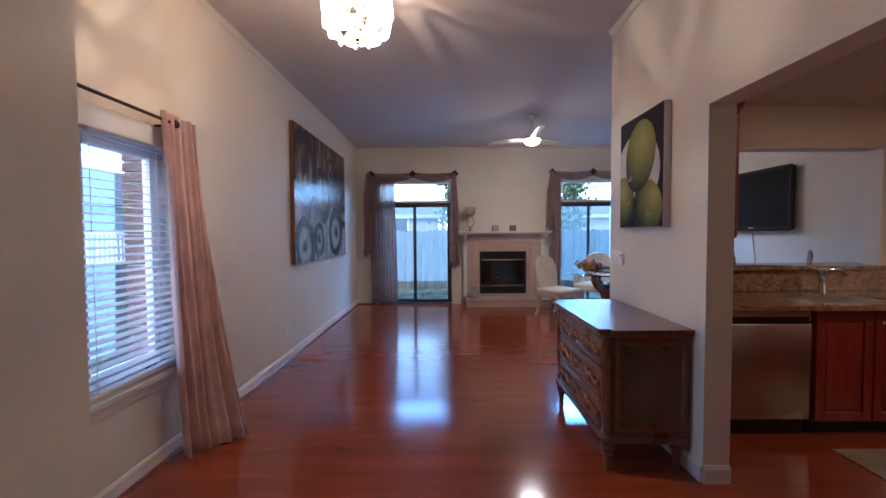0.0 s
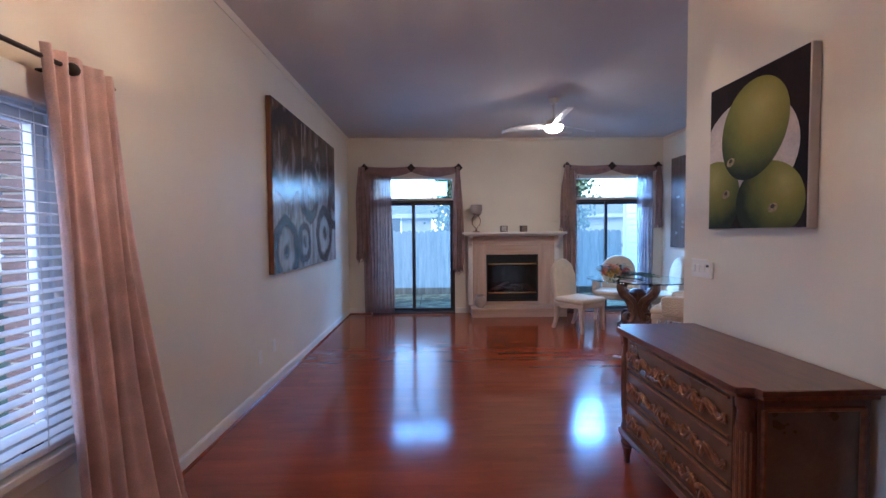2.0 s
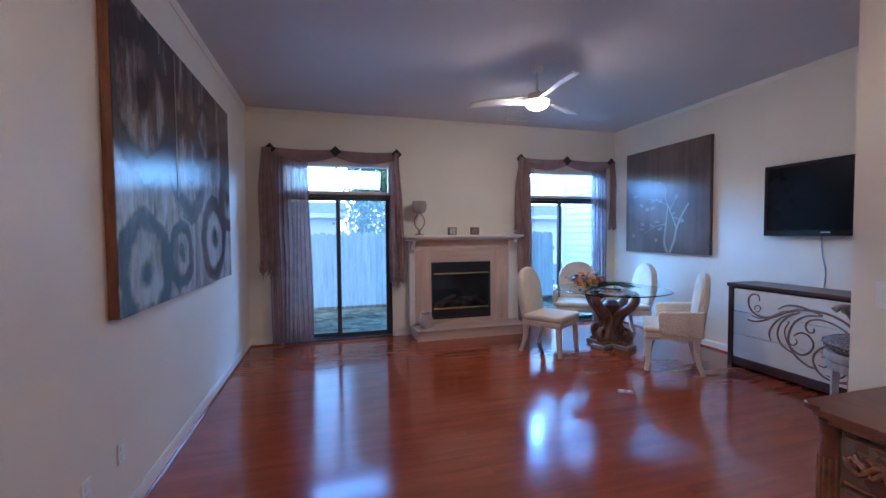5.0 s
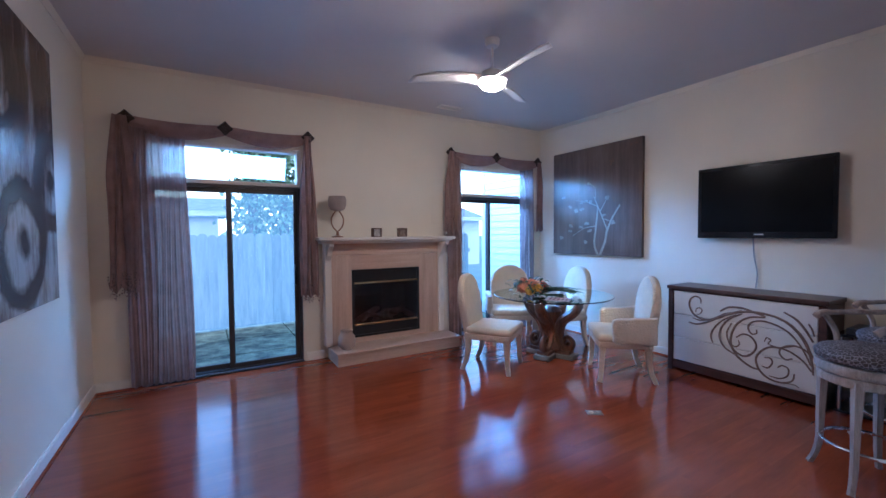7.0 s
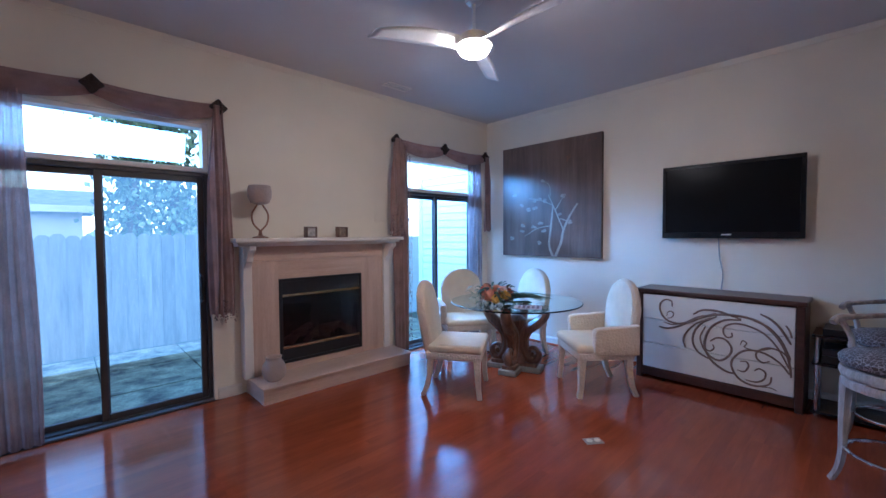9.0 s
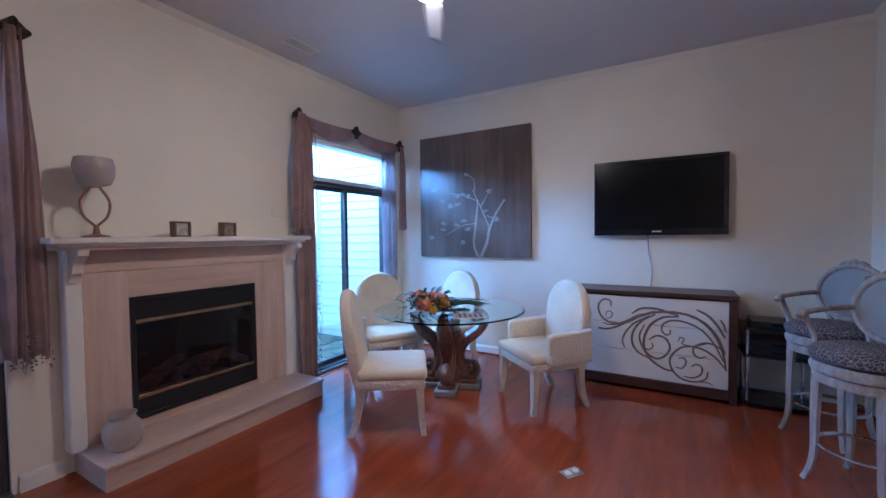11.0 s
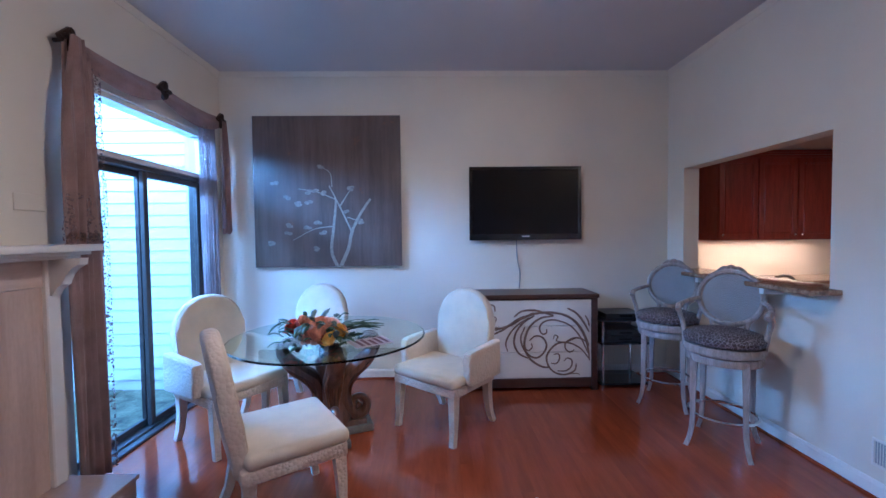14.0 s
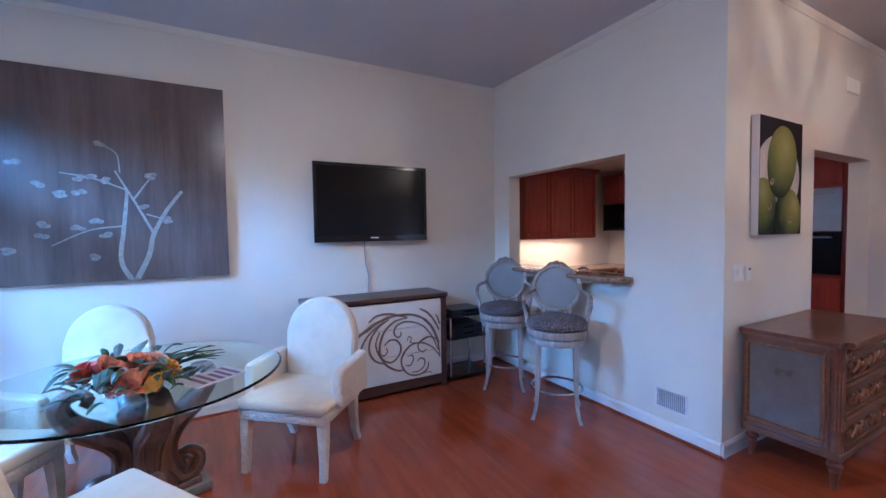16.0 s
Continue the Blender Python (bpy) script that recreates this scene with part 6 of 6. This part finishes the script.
def cabinet(name, label, x0, x1, y0, y1, z0, z1, face, doors, toe=False, crown=False, low=True):
    """A cherry cabinet; face is the side its doors are on: -y, +y or -x."""
    c = thing(name, label, "cabinet")
    part("body", solid(x0, x1, y0, y1, z0 + (0.10 if toe else 0), z1), CHERRY, c)
    if toe:
        part("toe_kick", solid(x0 + 0.01, x1 - 0.01, y0 + 0.06, y1 - 0.01, 0.0, 0.10), BLACK, c)
    along = (x1 - x0) if face in ("-y", "+y") else (y1 - y0)
    w = along / doors
    for k in range(doors):
        a, b = w * k + 0.006, w * (k + 1) - 0.006
        lo, hi = z0 + (0.115 if toe else 0.012), z1 - 0.012
        knob_z = lo + 0.05 if low else hi - 0.08
        ku = b - 0.035 if k % 2 == 0 else a + 0.035
        if face == "-x":
            m = Matrix.Translation((x0, y0, 0)) @ pose(0, 0, 0, 0, 0, 90)
        elif face == "-y":
            m = Matrix.Translation((x0, y0, 0))
        else:
            m = Matrix.Translation((x1, y1, 0)) @ pose(0, 0, 0, 0, 0, 180)
        sgn = 1 if face == "-x" else -1
        bm = bmesh.new()
        ya, yb = (0.0, 0.02) if face == "-x" else (-0.02, 0.0)
        for xa, xb, za, zb in ((a, a + 0.06, lo, hi), (b - 0.06, b, lo, hi), (a + 0.06, b - 0.06, hi - 0.06, hi), (a + 0.06, b - 0.06, lo, lo + 0.06)):
            box(bm, xa, xb, ya, yb, za, zb, 0.003)
        bmesh.ops.transform(bm, matrix=m, verts=bm.verts[:])
        d = part("door", bm, CHERRY, c, "cherry frame-and-panel door")
        bm = bmesh.new()
        yc = 0.006 if face == "-x" else -0.014
        box(bm, a + 0.075, b - 0.075, min(yc, yc + 0.008), max(yc, yc + 0.008), lo + 0.075, hi - 0.075, 0.004)
        box(bm, a + 0.058, b - 0.058, 0.001 if face == "-x" else -0.007, 0.007 if face == "-x" else -0.001, lo + 0.058, hi - 0.058)
        bmesh.ops.transform(bm, matrix=m, verts=bm.verts[:])
        part("raised_panel", bm, CHERRY, d)
        bm = bmesh.new()
        bmesh.ops.create_uvsphere(bm, u_segments=10, v_segments=8, radius=0.014, matrix=m @ Matrix.Translation((ku, 0.033 * sgn, knob_z)))
        part("knob", bm, CHROME, d, "round silver knob", True)
    if crown:
        bm = bmesh.new()
        for gx, za, zb in ((0.015, z1, z1 + 0.025), (0.04, z1 + 0.025, z1 + 0.05), (0.06, z1 + 0.05, z1 + 0.075)):
            box(bm, x0 - (gx if face == "-x" else 0), x1, y0 - gx, y1 + gx, za, zb, 0.004)
        part("crown", bm, CHERRY, c, "stepped cherry crown")
    return c


cabinet("sink_cabinet", "dark cherry base cabinet under the sink", 2.53, 3.33, 2.76, KF - 0.025, 0.0, 0.884, "-y", 2, toe=True, low=False)
cabinet("base_cabinet", "dark cherry base cabinet beside the sink", 3.335, 4.19, 2.76, KF - 0.025, 0.0, 0.884, "-y", 2, toe=True, low=False)
part("filler", solid(1.605, 1.925, 2.77, KF - 0.03, 0.0, 0.884), CHERRY, tagged(new("corner_cabinet"), "dark cherry corner base cabinet beside the dishwasher", "cabinet"))
cabinet("wall_cabinet", "dark cherry wall cabinet beside the bar opening", 1.603, 1.965, 2.73, KF - 0.004, 1.38, 2.20, "-y", 1, crown=True)
cabinet("wall_cabinet", "cherry wall cabinets over the lit backsplash", 4.50, 4.848, 1.16, 2.60, 1.385, 2.37, "-x", 3, crown=True)
cabinet("base_cabinet", "cherry base cabinets along the end wall", 4.22, 4.848, 1.05, 2.68, 0.0, 0.884, "-x", 4)
ct2 = thing("range_counter", "gold granite counter along the kitchen end wall", "counter")
part("slab", solid(4.205, 4.848, 1.03, KF - 0.03, 0.886, 0.922, 0.004), GRANITE, ct2)
part("slab", solid(3.0, 4.848, 0.402, 1.028, 0.886, 0.922, 0.004), GRANITE, ct2)
cabinet("base_cabinet", "cherry base cabinets along the back wall", 3.0, 4.20, 0.405, 1.0, 0.0, 0.884, "+y", 3)
cabinet("microwave_cabinet", "short cherry cabinet above the microwave", 3.90, 4.66, 0.402, 0.75, 1.93, 2.40, "+y", 2)
mw = thing("microwave", "black over-range microwave under the cherry cabinet", "microwave")
part("case", solid(3.90, 4.66, 0.402, 0.78, 1.49, 1.925, 0.006), BLACK, mw)
part("door_glass", solid(4.11, 4.64, 0.781, 0.787, 1.52, 1.90, 0.002), SCREEN, mw, "dark glass door")
part("handle", sweep(bmesh.new(), [(4.08, 0.781, 1.54), (4.08, 0.815, 1.58), (4.08, 0.815, 1.84), (4.08, 0.781, 1.88)], 0.010, 8), STEEL, mw, "", True)
ov = thing("oven_tower", "cherry oven tower with steel and black wall ovens", "oven")
part("cabinet_body", solid(1.603, 2.36, 0.402, 0.96, 0.0, 2.40), CHERRY, ov, "cherry cabinet body")
part("upper_oven", solid(1.65, 2.31, 0.961, 0.985, 1.46, 1.90, 0.006), STEEL, ov, "steel upper oven")
part("lower_oven", solid(1.65, 2.31, 0.961, 0.985, 1.02, 1.45, 0.006), SCREEN, ov, "black glass lower oven")
part("drawer_front", solid(1.65, 2.31, 0.961, 0.98, 0.12, 0.98, 0.006), CHERRY, ov, "cherry drawer front")
part("top_door", solid(1.65, 2.31, 0.961, 0.98, 1.93, 2.36, 0.006), CHERRY, ov, "cherry top door")
for z in (1.40, 1.85):
    part("handle", sweep(bmesh.new(), [(1.72, 0.99, z), (1.72, 1.02, z), (2.24, 1.02, z), (2.24, 0.99, z)], 0.010, 8), STEEL, ov, "", True)
part("clock", solid(1.93, 2.03, 0.986, 0.988, 1.80, 1.84), BLACK, ov, "small oven clock")
mat_ = thing("kitchen_mat", "tan woven mat on the kitchen floor", "mat", pose(2.95, 2.30, 0))
part("weave", solid(-0.45, 0.45, -0.28, 0.28, 0.0, 0.008, 0.003), plain("tan_weave", (0.30, 0.22, 0.14), 0.9, var=0.2, fine=150, bump=0.5), mat_)
# unseen fixture, added to go with the kitchen lamp
kl = thing("added_kitchen_light", "added round white kitchen ceiling light, out of view", "ceiling light", pose(3.0, 1.9, 0))
part("bowl", lathe(bmesh.new(), [(0.10, 2.41), (0.15, 2.43), (0.16, 2.459)], 24), glow("kitchen_bowl", (1.0, 0.85, 0.6), 0.8), kl, "", True)

# ---- outside ----
GRASS = plain("damp_lawn", (0.035, 0.05, 0.022), 0.9, var=0.4, scale=1.2, fine=40, bump=0.8)
SLABM = plain("mossy_concrete", (0.20, 0.205, 0.125), 0.75, var=0.8, scale=5, fine=60, bump=0.3)
FENCE = wood("weathered_cedar", (0.085, 0.09, 0.078), (0.19, 0.195, 0.17), 0.85, 0.7, "z", 0.0, 0.35)
SIDING = plain("white_lap_siding", (0.76, 0.77, 0.77), 0.5, var=0.03, scale=2, fine=100, bump=0.05)
FARSIDE = plain("grey_lap_siding", (0.26, 0.27, 0.28), 0.6, var=0.06, scale=1, fine=30)
ROOF = plain("grey_shingles", (0.12, 0.115, 0.115), 0.9, var=0.3, scale=4, fine=50, bump=0.5)
BRICK = plain("red_brick", (0.20, 0.125, 0.11), 0.85, var=0.3, scale=9, fine=80, bump=0.5)
GZ = -0.14
tagged(part("ground", solid(-300, 300, -300, 300, GZ - 0.5, GZ), GRASS), "damp green lawn around the house", "ground", kind="structure")
pat = tagged(thing("patio", "mossy concrete slab patio outside the sliding doors", "patio"), kind="structure")
rp = random.Random(5)
for i in range(7):
    for j in range(3):
        x, y = -2.4 + i * 0.92, FAR + 0.22 + j * 0.92
        part("paving_slab", solid(x, x + 0.905, y, y + 0.905, GZ, GZ + 0.03 + 0.006 * rp.random(), 0.006), SLABM, pat)
step = tagged(part("doorstep", solid(-1.4, 3.7, FAR + 0.201, FAR + 0.32, GZ, -0.03, 0.006), SLABM), "concrete doorstep below the sliding doors", "step", kind="structure")

fence = thing("fence", "weathered grey dog-eared timber fence", "fence")
FY = 11.3
bme = None
for k in range(86):
    x = -8.0 + 0.147 * k
    if x > 4.6:
        break
    if bme is None:
        ob = part("board", slab(bmesh.new(), [(0, 0), (0.158, 0), (0.158, 1.585), (0.145, 1.63), (0.11, 1.66), (0.048, 1.66), (0.013, 1.63), (0, 1.585)], 0.009, Matrix.Identity(4)), FENCE, fence)
        bme = ob.data
    else:
        ob = new("board", bme)
        ob.parent = fence
    ob.matrix_basis = pose(x, FY + 0.010 * (k % 2) + rp.uniform(-0.003, 0.003), GZ + rp.uniform(-0.02, 0.02), rp.uniform(-0.5, 0.5), rp.uniform(-0.6, 0.6), 0)
for z in (0.35, 1.2):
    part("rail", solid(-8.0, 4.7, FY + 0.02, FY + 0.06, GZ + z, GZ + z + 0.09), FENCE, fence)
for k in range(6):
    part("post", solid(-8.0 + 2.4 * k, -7.91 + 2.4 * k, FY + 0.06, FY + 0.15, GZ, GZ + 1.6), FENCE, fence)

wing = thing("house_wing", "white lap-sided wing of the house beside the patio", "house")
for k in range(27):
    bm = bmesh.new()
    z = GZ + 0.125 * k
    a = [bm.verts.new(p) for p in ((4.05, FAR + 0.21, z), (4.05, 9.85, z), (4.068, 9.85, z + 0.135), (4.068, FAR + 0.21, z + 0.135), (4.09, FAR + 0.21, z), (4.09, 9.85, z), (4.09, 9.85, z + 0.135), (4.09, FAR + 0.21, z + 0.135))]
    for q in ((0, 1, 2, 3), (4, 7, 6, 5), (0, 4, 5, 1), (3, 2, 6, 7), (0, 3, 7, 4), (1, 5, 6, 2)):
        bm.faces.new([a[i] for i in q])
    part("lap_board", bm, SIDING, wing)
part("wing_wall", solid(4.0905, 6.5, FAR + 0.21, 9.83, GZ, 3.3), SIDING, wing)
part("corner_trim", solid(4.04, 4.14, 9.835, 9.93, GZ, 3.3), SIDING, wing)
part("wing_roof", solid(3.85, 6.7, FAR + 0.0, 10.1, 3.31, 3.45), ROOF, wing)


def far_house(label, x0, x1, y0, y1, h, rh, openings):
    hs = thing("neighbour_house", label, "house")
    part("wall", solid(x0, x1, y0, y1, GZ, h), FARSIDE, hs, "pale siding wall")
    bm = bmesh.new()
    ym = (y0 + y1) / 2
    o = 0.4
    v = [bm.verts.new(p) for p in ((x0 - o, y0 - o, h), (x1 + o, y0 - o, h), (x1 + o, y1 + o, h), (x0 - o, y1 + o, h), (x0 - o, ym, h + rh), (x1 + o, ym, h + rh))]
    for q in ((0, 1, 5, 4), (2, 3, 4, 5), (0, 4, 3), (1, 2, 5), (0, 3, 2, 1)):
        bm.faces.new([v[i] for i in q])
    part("roof", bm, ROOF, hs, "grey shingle roof")
    part("fascia", solid(x0 - o, x1 + o, y0 - o - 0.03, y0 - o, h - 0.12, h + 0.06), FARSIDE, hs)
    for x, z, w, hh in openings:
        wn2 = part("window", rim(bmesh.new(), x, x + w, z, z + hh, 0.07, y0 - 0.05, y0 - 0.001), VINYL, hs, "white framed window")
        part("pane", solid(x + 0.07, x + w - 0.07, y0 - 0.025, y0 - 0.015, z + 0.07, z + hh - 0.07), SCREEN, wn2, "dark window pane")
    return hs


far_house("pale sided neighbour house beyond the fence", -9.0, -0.4, 19.0, 24.0, 2.25, 0.7, [(-2.6, 1.0, 0.9, 1.2), (-6.0, 1.0, 0.9, 1.2)])
far_house("pale sided neighbour house beyond the fence", 3.2, 12.0, 21.0, 26.0, 2.3, 0.8, [(4.2, 1.1, 0.9, 1.1)])

BARK = plain("ivy_bark", (0.09, 0.075, 0.06), 0.9, var=0.4, scale=6, bump=0.8)
IVY = plain("ivy_leaf", (0.10, 0.15, 0.075), 0.5, var=0.4, scale=8)


def ivy_tree(label, x, y, h, seed, lean):
    t = thing("tree", label, "tree", pose(x, y, GZ))
    r = random.Random(seed)
    keys = [(0, 0, 0), (lean * 0.3, 0.05, h * 0.35), (lean * 0.8, -0.05, h * 0.7), (lean * 1.3, 0.05, h)]
    line = catmull(keys, 5)
    part("trunk", sweep(bmesh.new(), line, [0.17 - 0.11 * k / len(line) for k in range(len(line))], 9), BARK, t, "", True)
    for k in range(9):
        p = line[5 + k % (len(line) - 6)]
        a = r.uniform(0, 6.28)
        L = r.uniform(0.8, 1.9)
        q = p + Vector((L * math.cos(a), L * math.sin(a), L * 0.7))
        part("limb", sweep(bmesh.new(), [p, (p + q) / 2 + Vector((0, 0, 0.15)), q], [0.045, 0.03, 0.012], 6), BARK, t, "", True)
    bm = bmesh.new()
    for k in range(4200):
        i = r.random() ** 0.8
        p = line[min(len(line) - 1, int(i * (len(line) - 1)))]
        rad = (0.16 + 0.46 * abs(r.gauss(0, 0.6))) * (1.0 if 0.25 < i < 0.9 else 0.6)
        a = r.uniform(0, 6.28)
        c = p + Vector((rad * math.cos(a), rad * math.sin(a), r.uniform(-0.3, 0.3)))
        m = Matrix.Translation(c) @ Euler((r.uniform(0, 3), r.uniform(0, 3), r.uniform(0, 6))).to_matrix().to_4x4()
        s = r.uniform(0.05, 0.10)
        bm.faces.new([bm.verts.new(m @ Vector(v)) for v in ((-s, 0, 0), (0, -s * 0.7, 0), (s, 0, 0.01), (0, s * 0.7, 0))])
    part("crown", bm, IVY, t, "ragged ivy leaves")
    return t


ivy_tree("ivy-covered tree trunk behind the fence", 0.30, 15.3, 6.5, 3, 0.1)
ivy_tree("ivy-covered tree trunk behind the fence", 1.17, 15.5, 6.8, 4, -0.1)
ivy_tree("ivy-covered tree trunk behind the fence", 4.6, 15.0, 6.0, 9, 0.2)

# brick face, railing and yard outside the entry window
bv = tagged(thing("brick_facing", "red brick facing around the entry window", "wall"), kind="structure")
BXo, BXi = LEFT - 0.34, LEFT - 0.201
part("mortar", solid(BXo + 0.012, BXi, 2.667, 3.6, GZ, 2.6), plain("mortar", (0.42, 0.40, 0.37), 0.9, var=0.15), bv)
part("mortar", solid(BXo + 0.012, BXi, 0.4, 1.328, GZ, 2.6), plain("mortar", (0.42, 0.40, 0.37), 0.9, var=0.15), bv)
brm = None
for k in range(24):
    z = 0.55 + 0.068 * k
    for q in range(2):
        L0 = 2.655
        if brm is None:
            ob = part("brick", solid(0, BXi - BXo - 0.002, 0, 0.195, 0, 0.057, 0.004), BRICK, bv)
            brm = ob.data
        else:
            ob = new("brick", brm)
            ob.parent = bv
        ob.matrix_basis = pose(BXo, L0 + 0.205 * q + (0.10 * (k % 2) if q else 0), z)
part("sill_course", solid(BXo - 0.02, BXi, 1.335, 2.648, 0.505, 0.565, 0.004), BRICK, bv)
ra2 = thing("porch_railing", "white painted porch railing across the yard", "railing")
for z in (0.95, 0.15):
    part("rail", solid(-9.06, -9.0, 5.0, 14.0, z + 0.5, z + 0.57), VINYL, ra2)
for k in range(60):
    part("baluster", solid(-9.05, -9.01, 5.0 + 0.15 * k, 5.04 + 0.15 * k, 0.66, 1.44), VINYL, ra2)
part("deck", solid(-13.0, -9.0, 5.0, 14.0, GZ, 0.6), FENCE, ra2, "raised timber deck")
sh = thing("neighbour_house", "dark-roofed house across the side yard", "house")
part("wall", solid(-20.0, -13.0, 2.0, 22.0, GZ, 2.6), plain("blue_grey_siding", (0.32, 0.34, 0.37), 0.7, var=0.1), sh)
bm = bmesh.new()
v = [bm.verts.new(p) for p in ((-12.5, 1.5, 2.6), (-12.5, 22.5, 2.6), (-20.5, 22.5, 2.6), (-20.5, 1.5, 2.6), (-16.5, 1.5, 4.6), (-16.5, 22.5, 4.6))]
for q in ((0, 1, 5, 4), (2, 3, 4, 5), (0, 4, 3), (1, 2, 5), (0, 3, 2, 1)):
    bm.faces.new([v[i] for i in q])
part("roof", bm, ROOF, sh)

# ---- cherry strip floor, laid across the room ----
fl = tagged(thing("floor", "glossy red cherry strip floor", "floor"), kind="structure")
PLW = 0.083
cache = {}


def plank_mesh(bm, x0, y0, length, z1=0.0):
    v = [bm.verts.new(p) for p in ((x0, y0, -0.012), (x0 + length, y0, -0.012), (x0 + length, y0 + PLW, -0.012), (x0, y0 + PLW, -0.012),
                                   (x0, y0, z1), (x0 + length, y0, z1), (x0 + length, y0 + PLW, z1), (x0, y0 + PLW, z1))]
    for k in range(4):
        n = (k + 1) % 4
        bm.faces.new((v[k], v[n], v[4 + n], v[4 + k]))
    bm.faces.new(v[4:8])
    return bm


rest = bmesh.new()
rf = random.Random(12)
y = -1.8
count = 0
while y < FAR + 0.02:
    xa, xb = (LEFT, RIGHT) if y > BAR else ((LEFT, 4.85) if y > 1.2 else ((-1.1, 4.85) if y > 0.4 else (-1.1, INNER)))
    x = xa
    first = True
    while x < xb - 0.01:
        L = rf.choice((0.5, 0.7, 0.9, 1.1, 1.3, 1.5))
        if first:
            L = rf.choice((0.3, 0.5, 0.7, 0.9))
            first = False
        L = round(min(L, xb - x), 3)
        if 3.6 < y < 7.75 and count < 300:
            if L not in cache:
                ob = part("plank", plank_mesh(bmesh.new(), 0, 0, L), FLOOR, fl)
                cache[L] = ob.data
            else:
                ob = new("plank", cache[L])
                ob.parent = fl
            ob.matrix_basis = pose(x, y, 0)
            count += 1
        else:
            plank_mesh(rest, x, y, L)
        x += L
    y += PLW
far_planks = part("plank_rest", rest, FLOOR, fl)
far_planks["kind"] = "stuff"
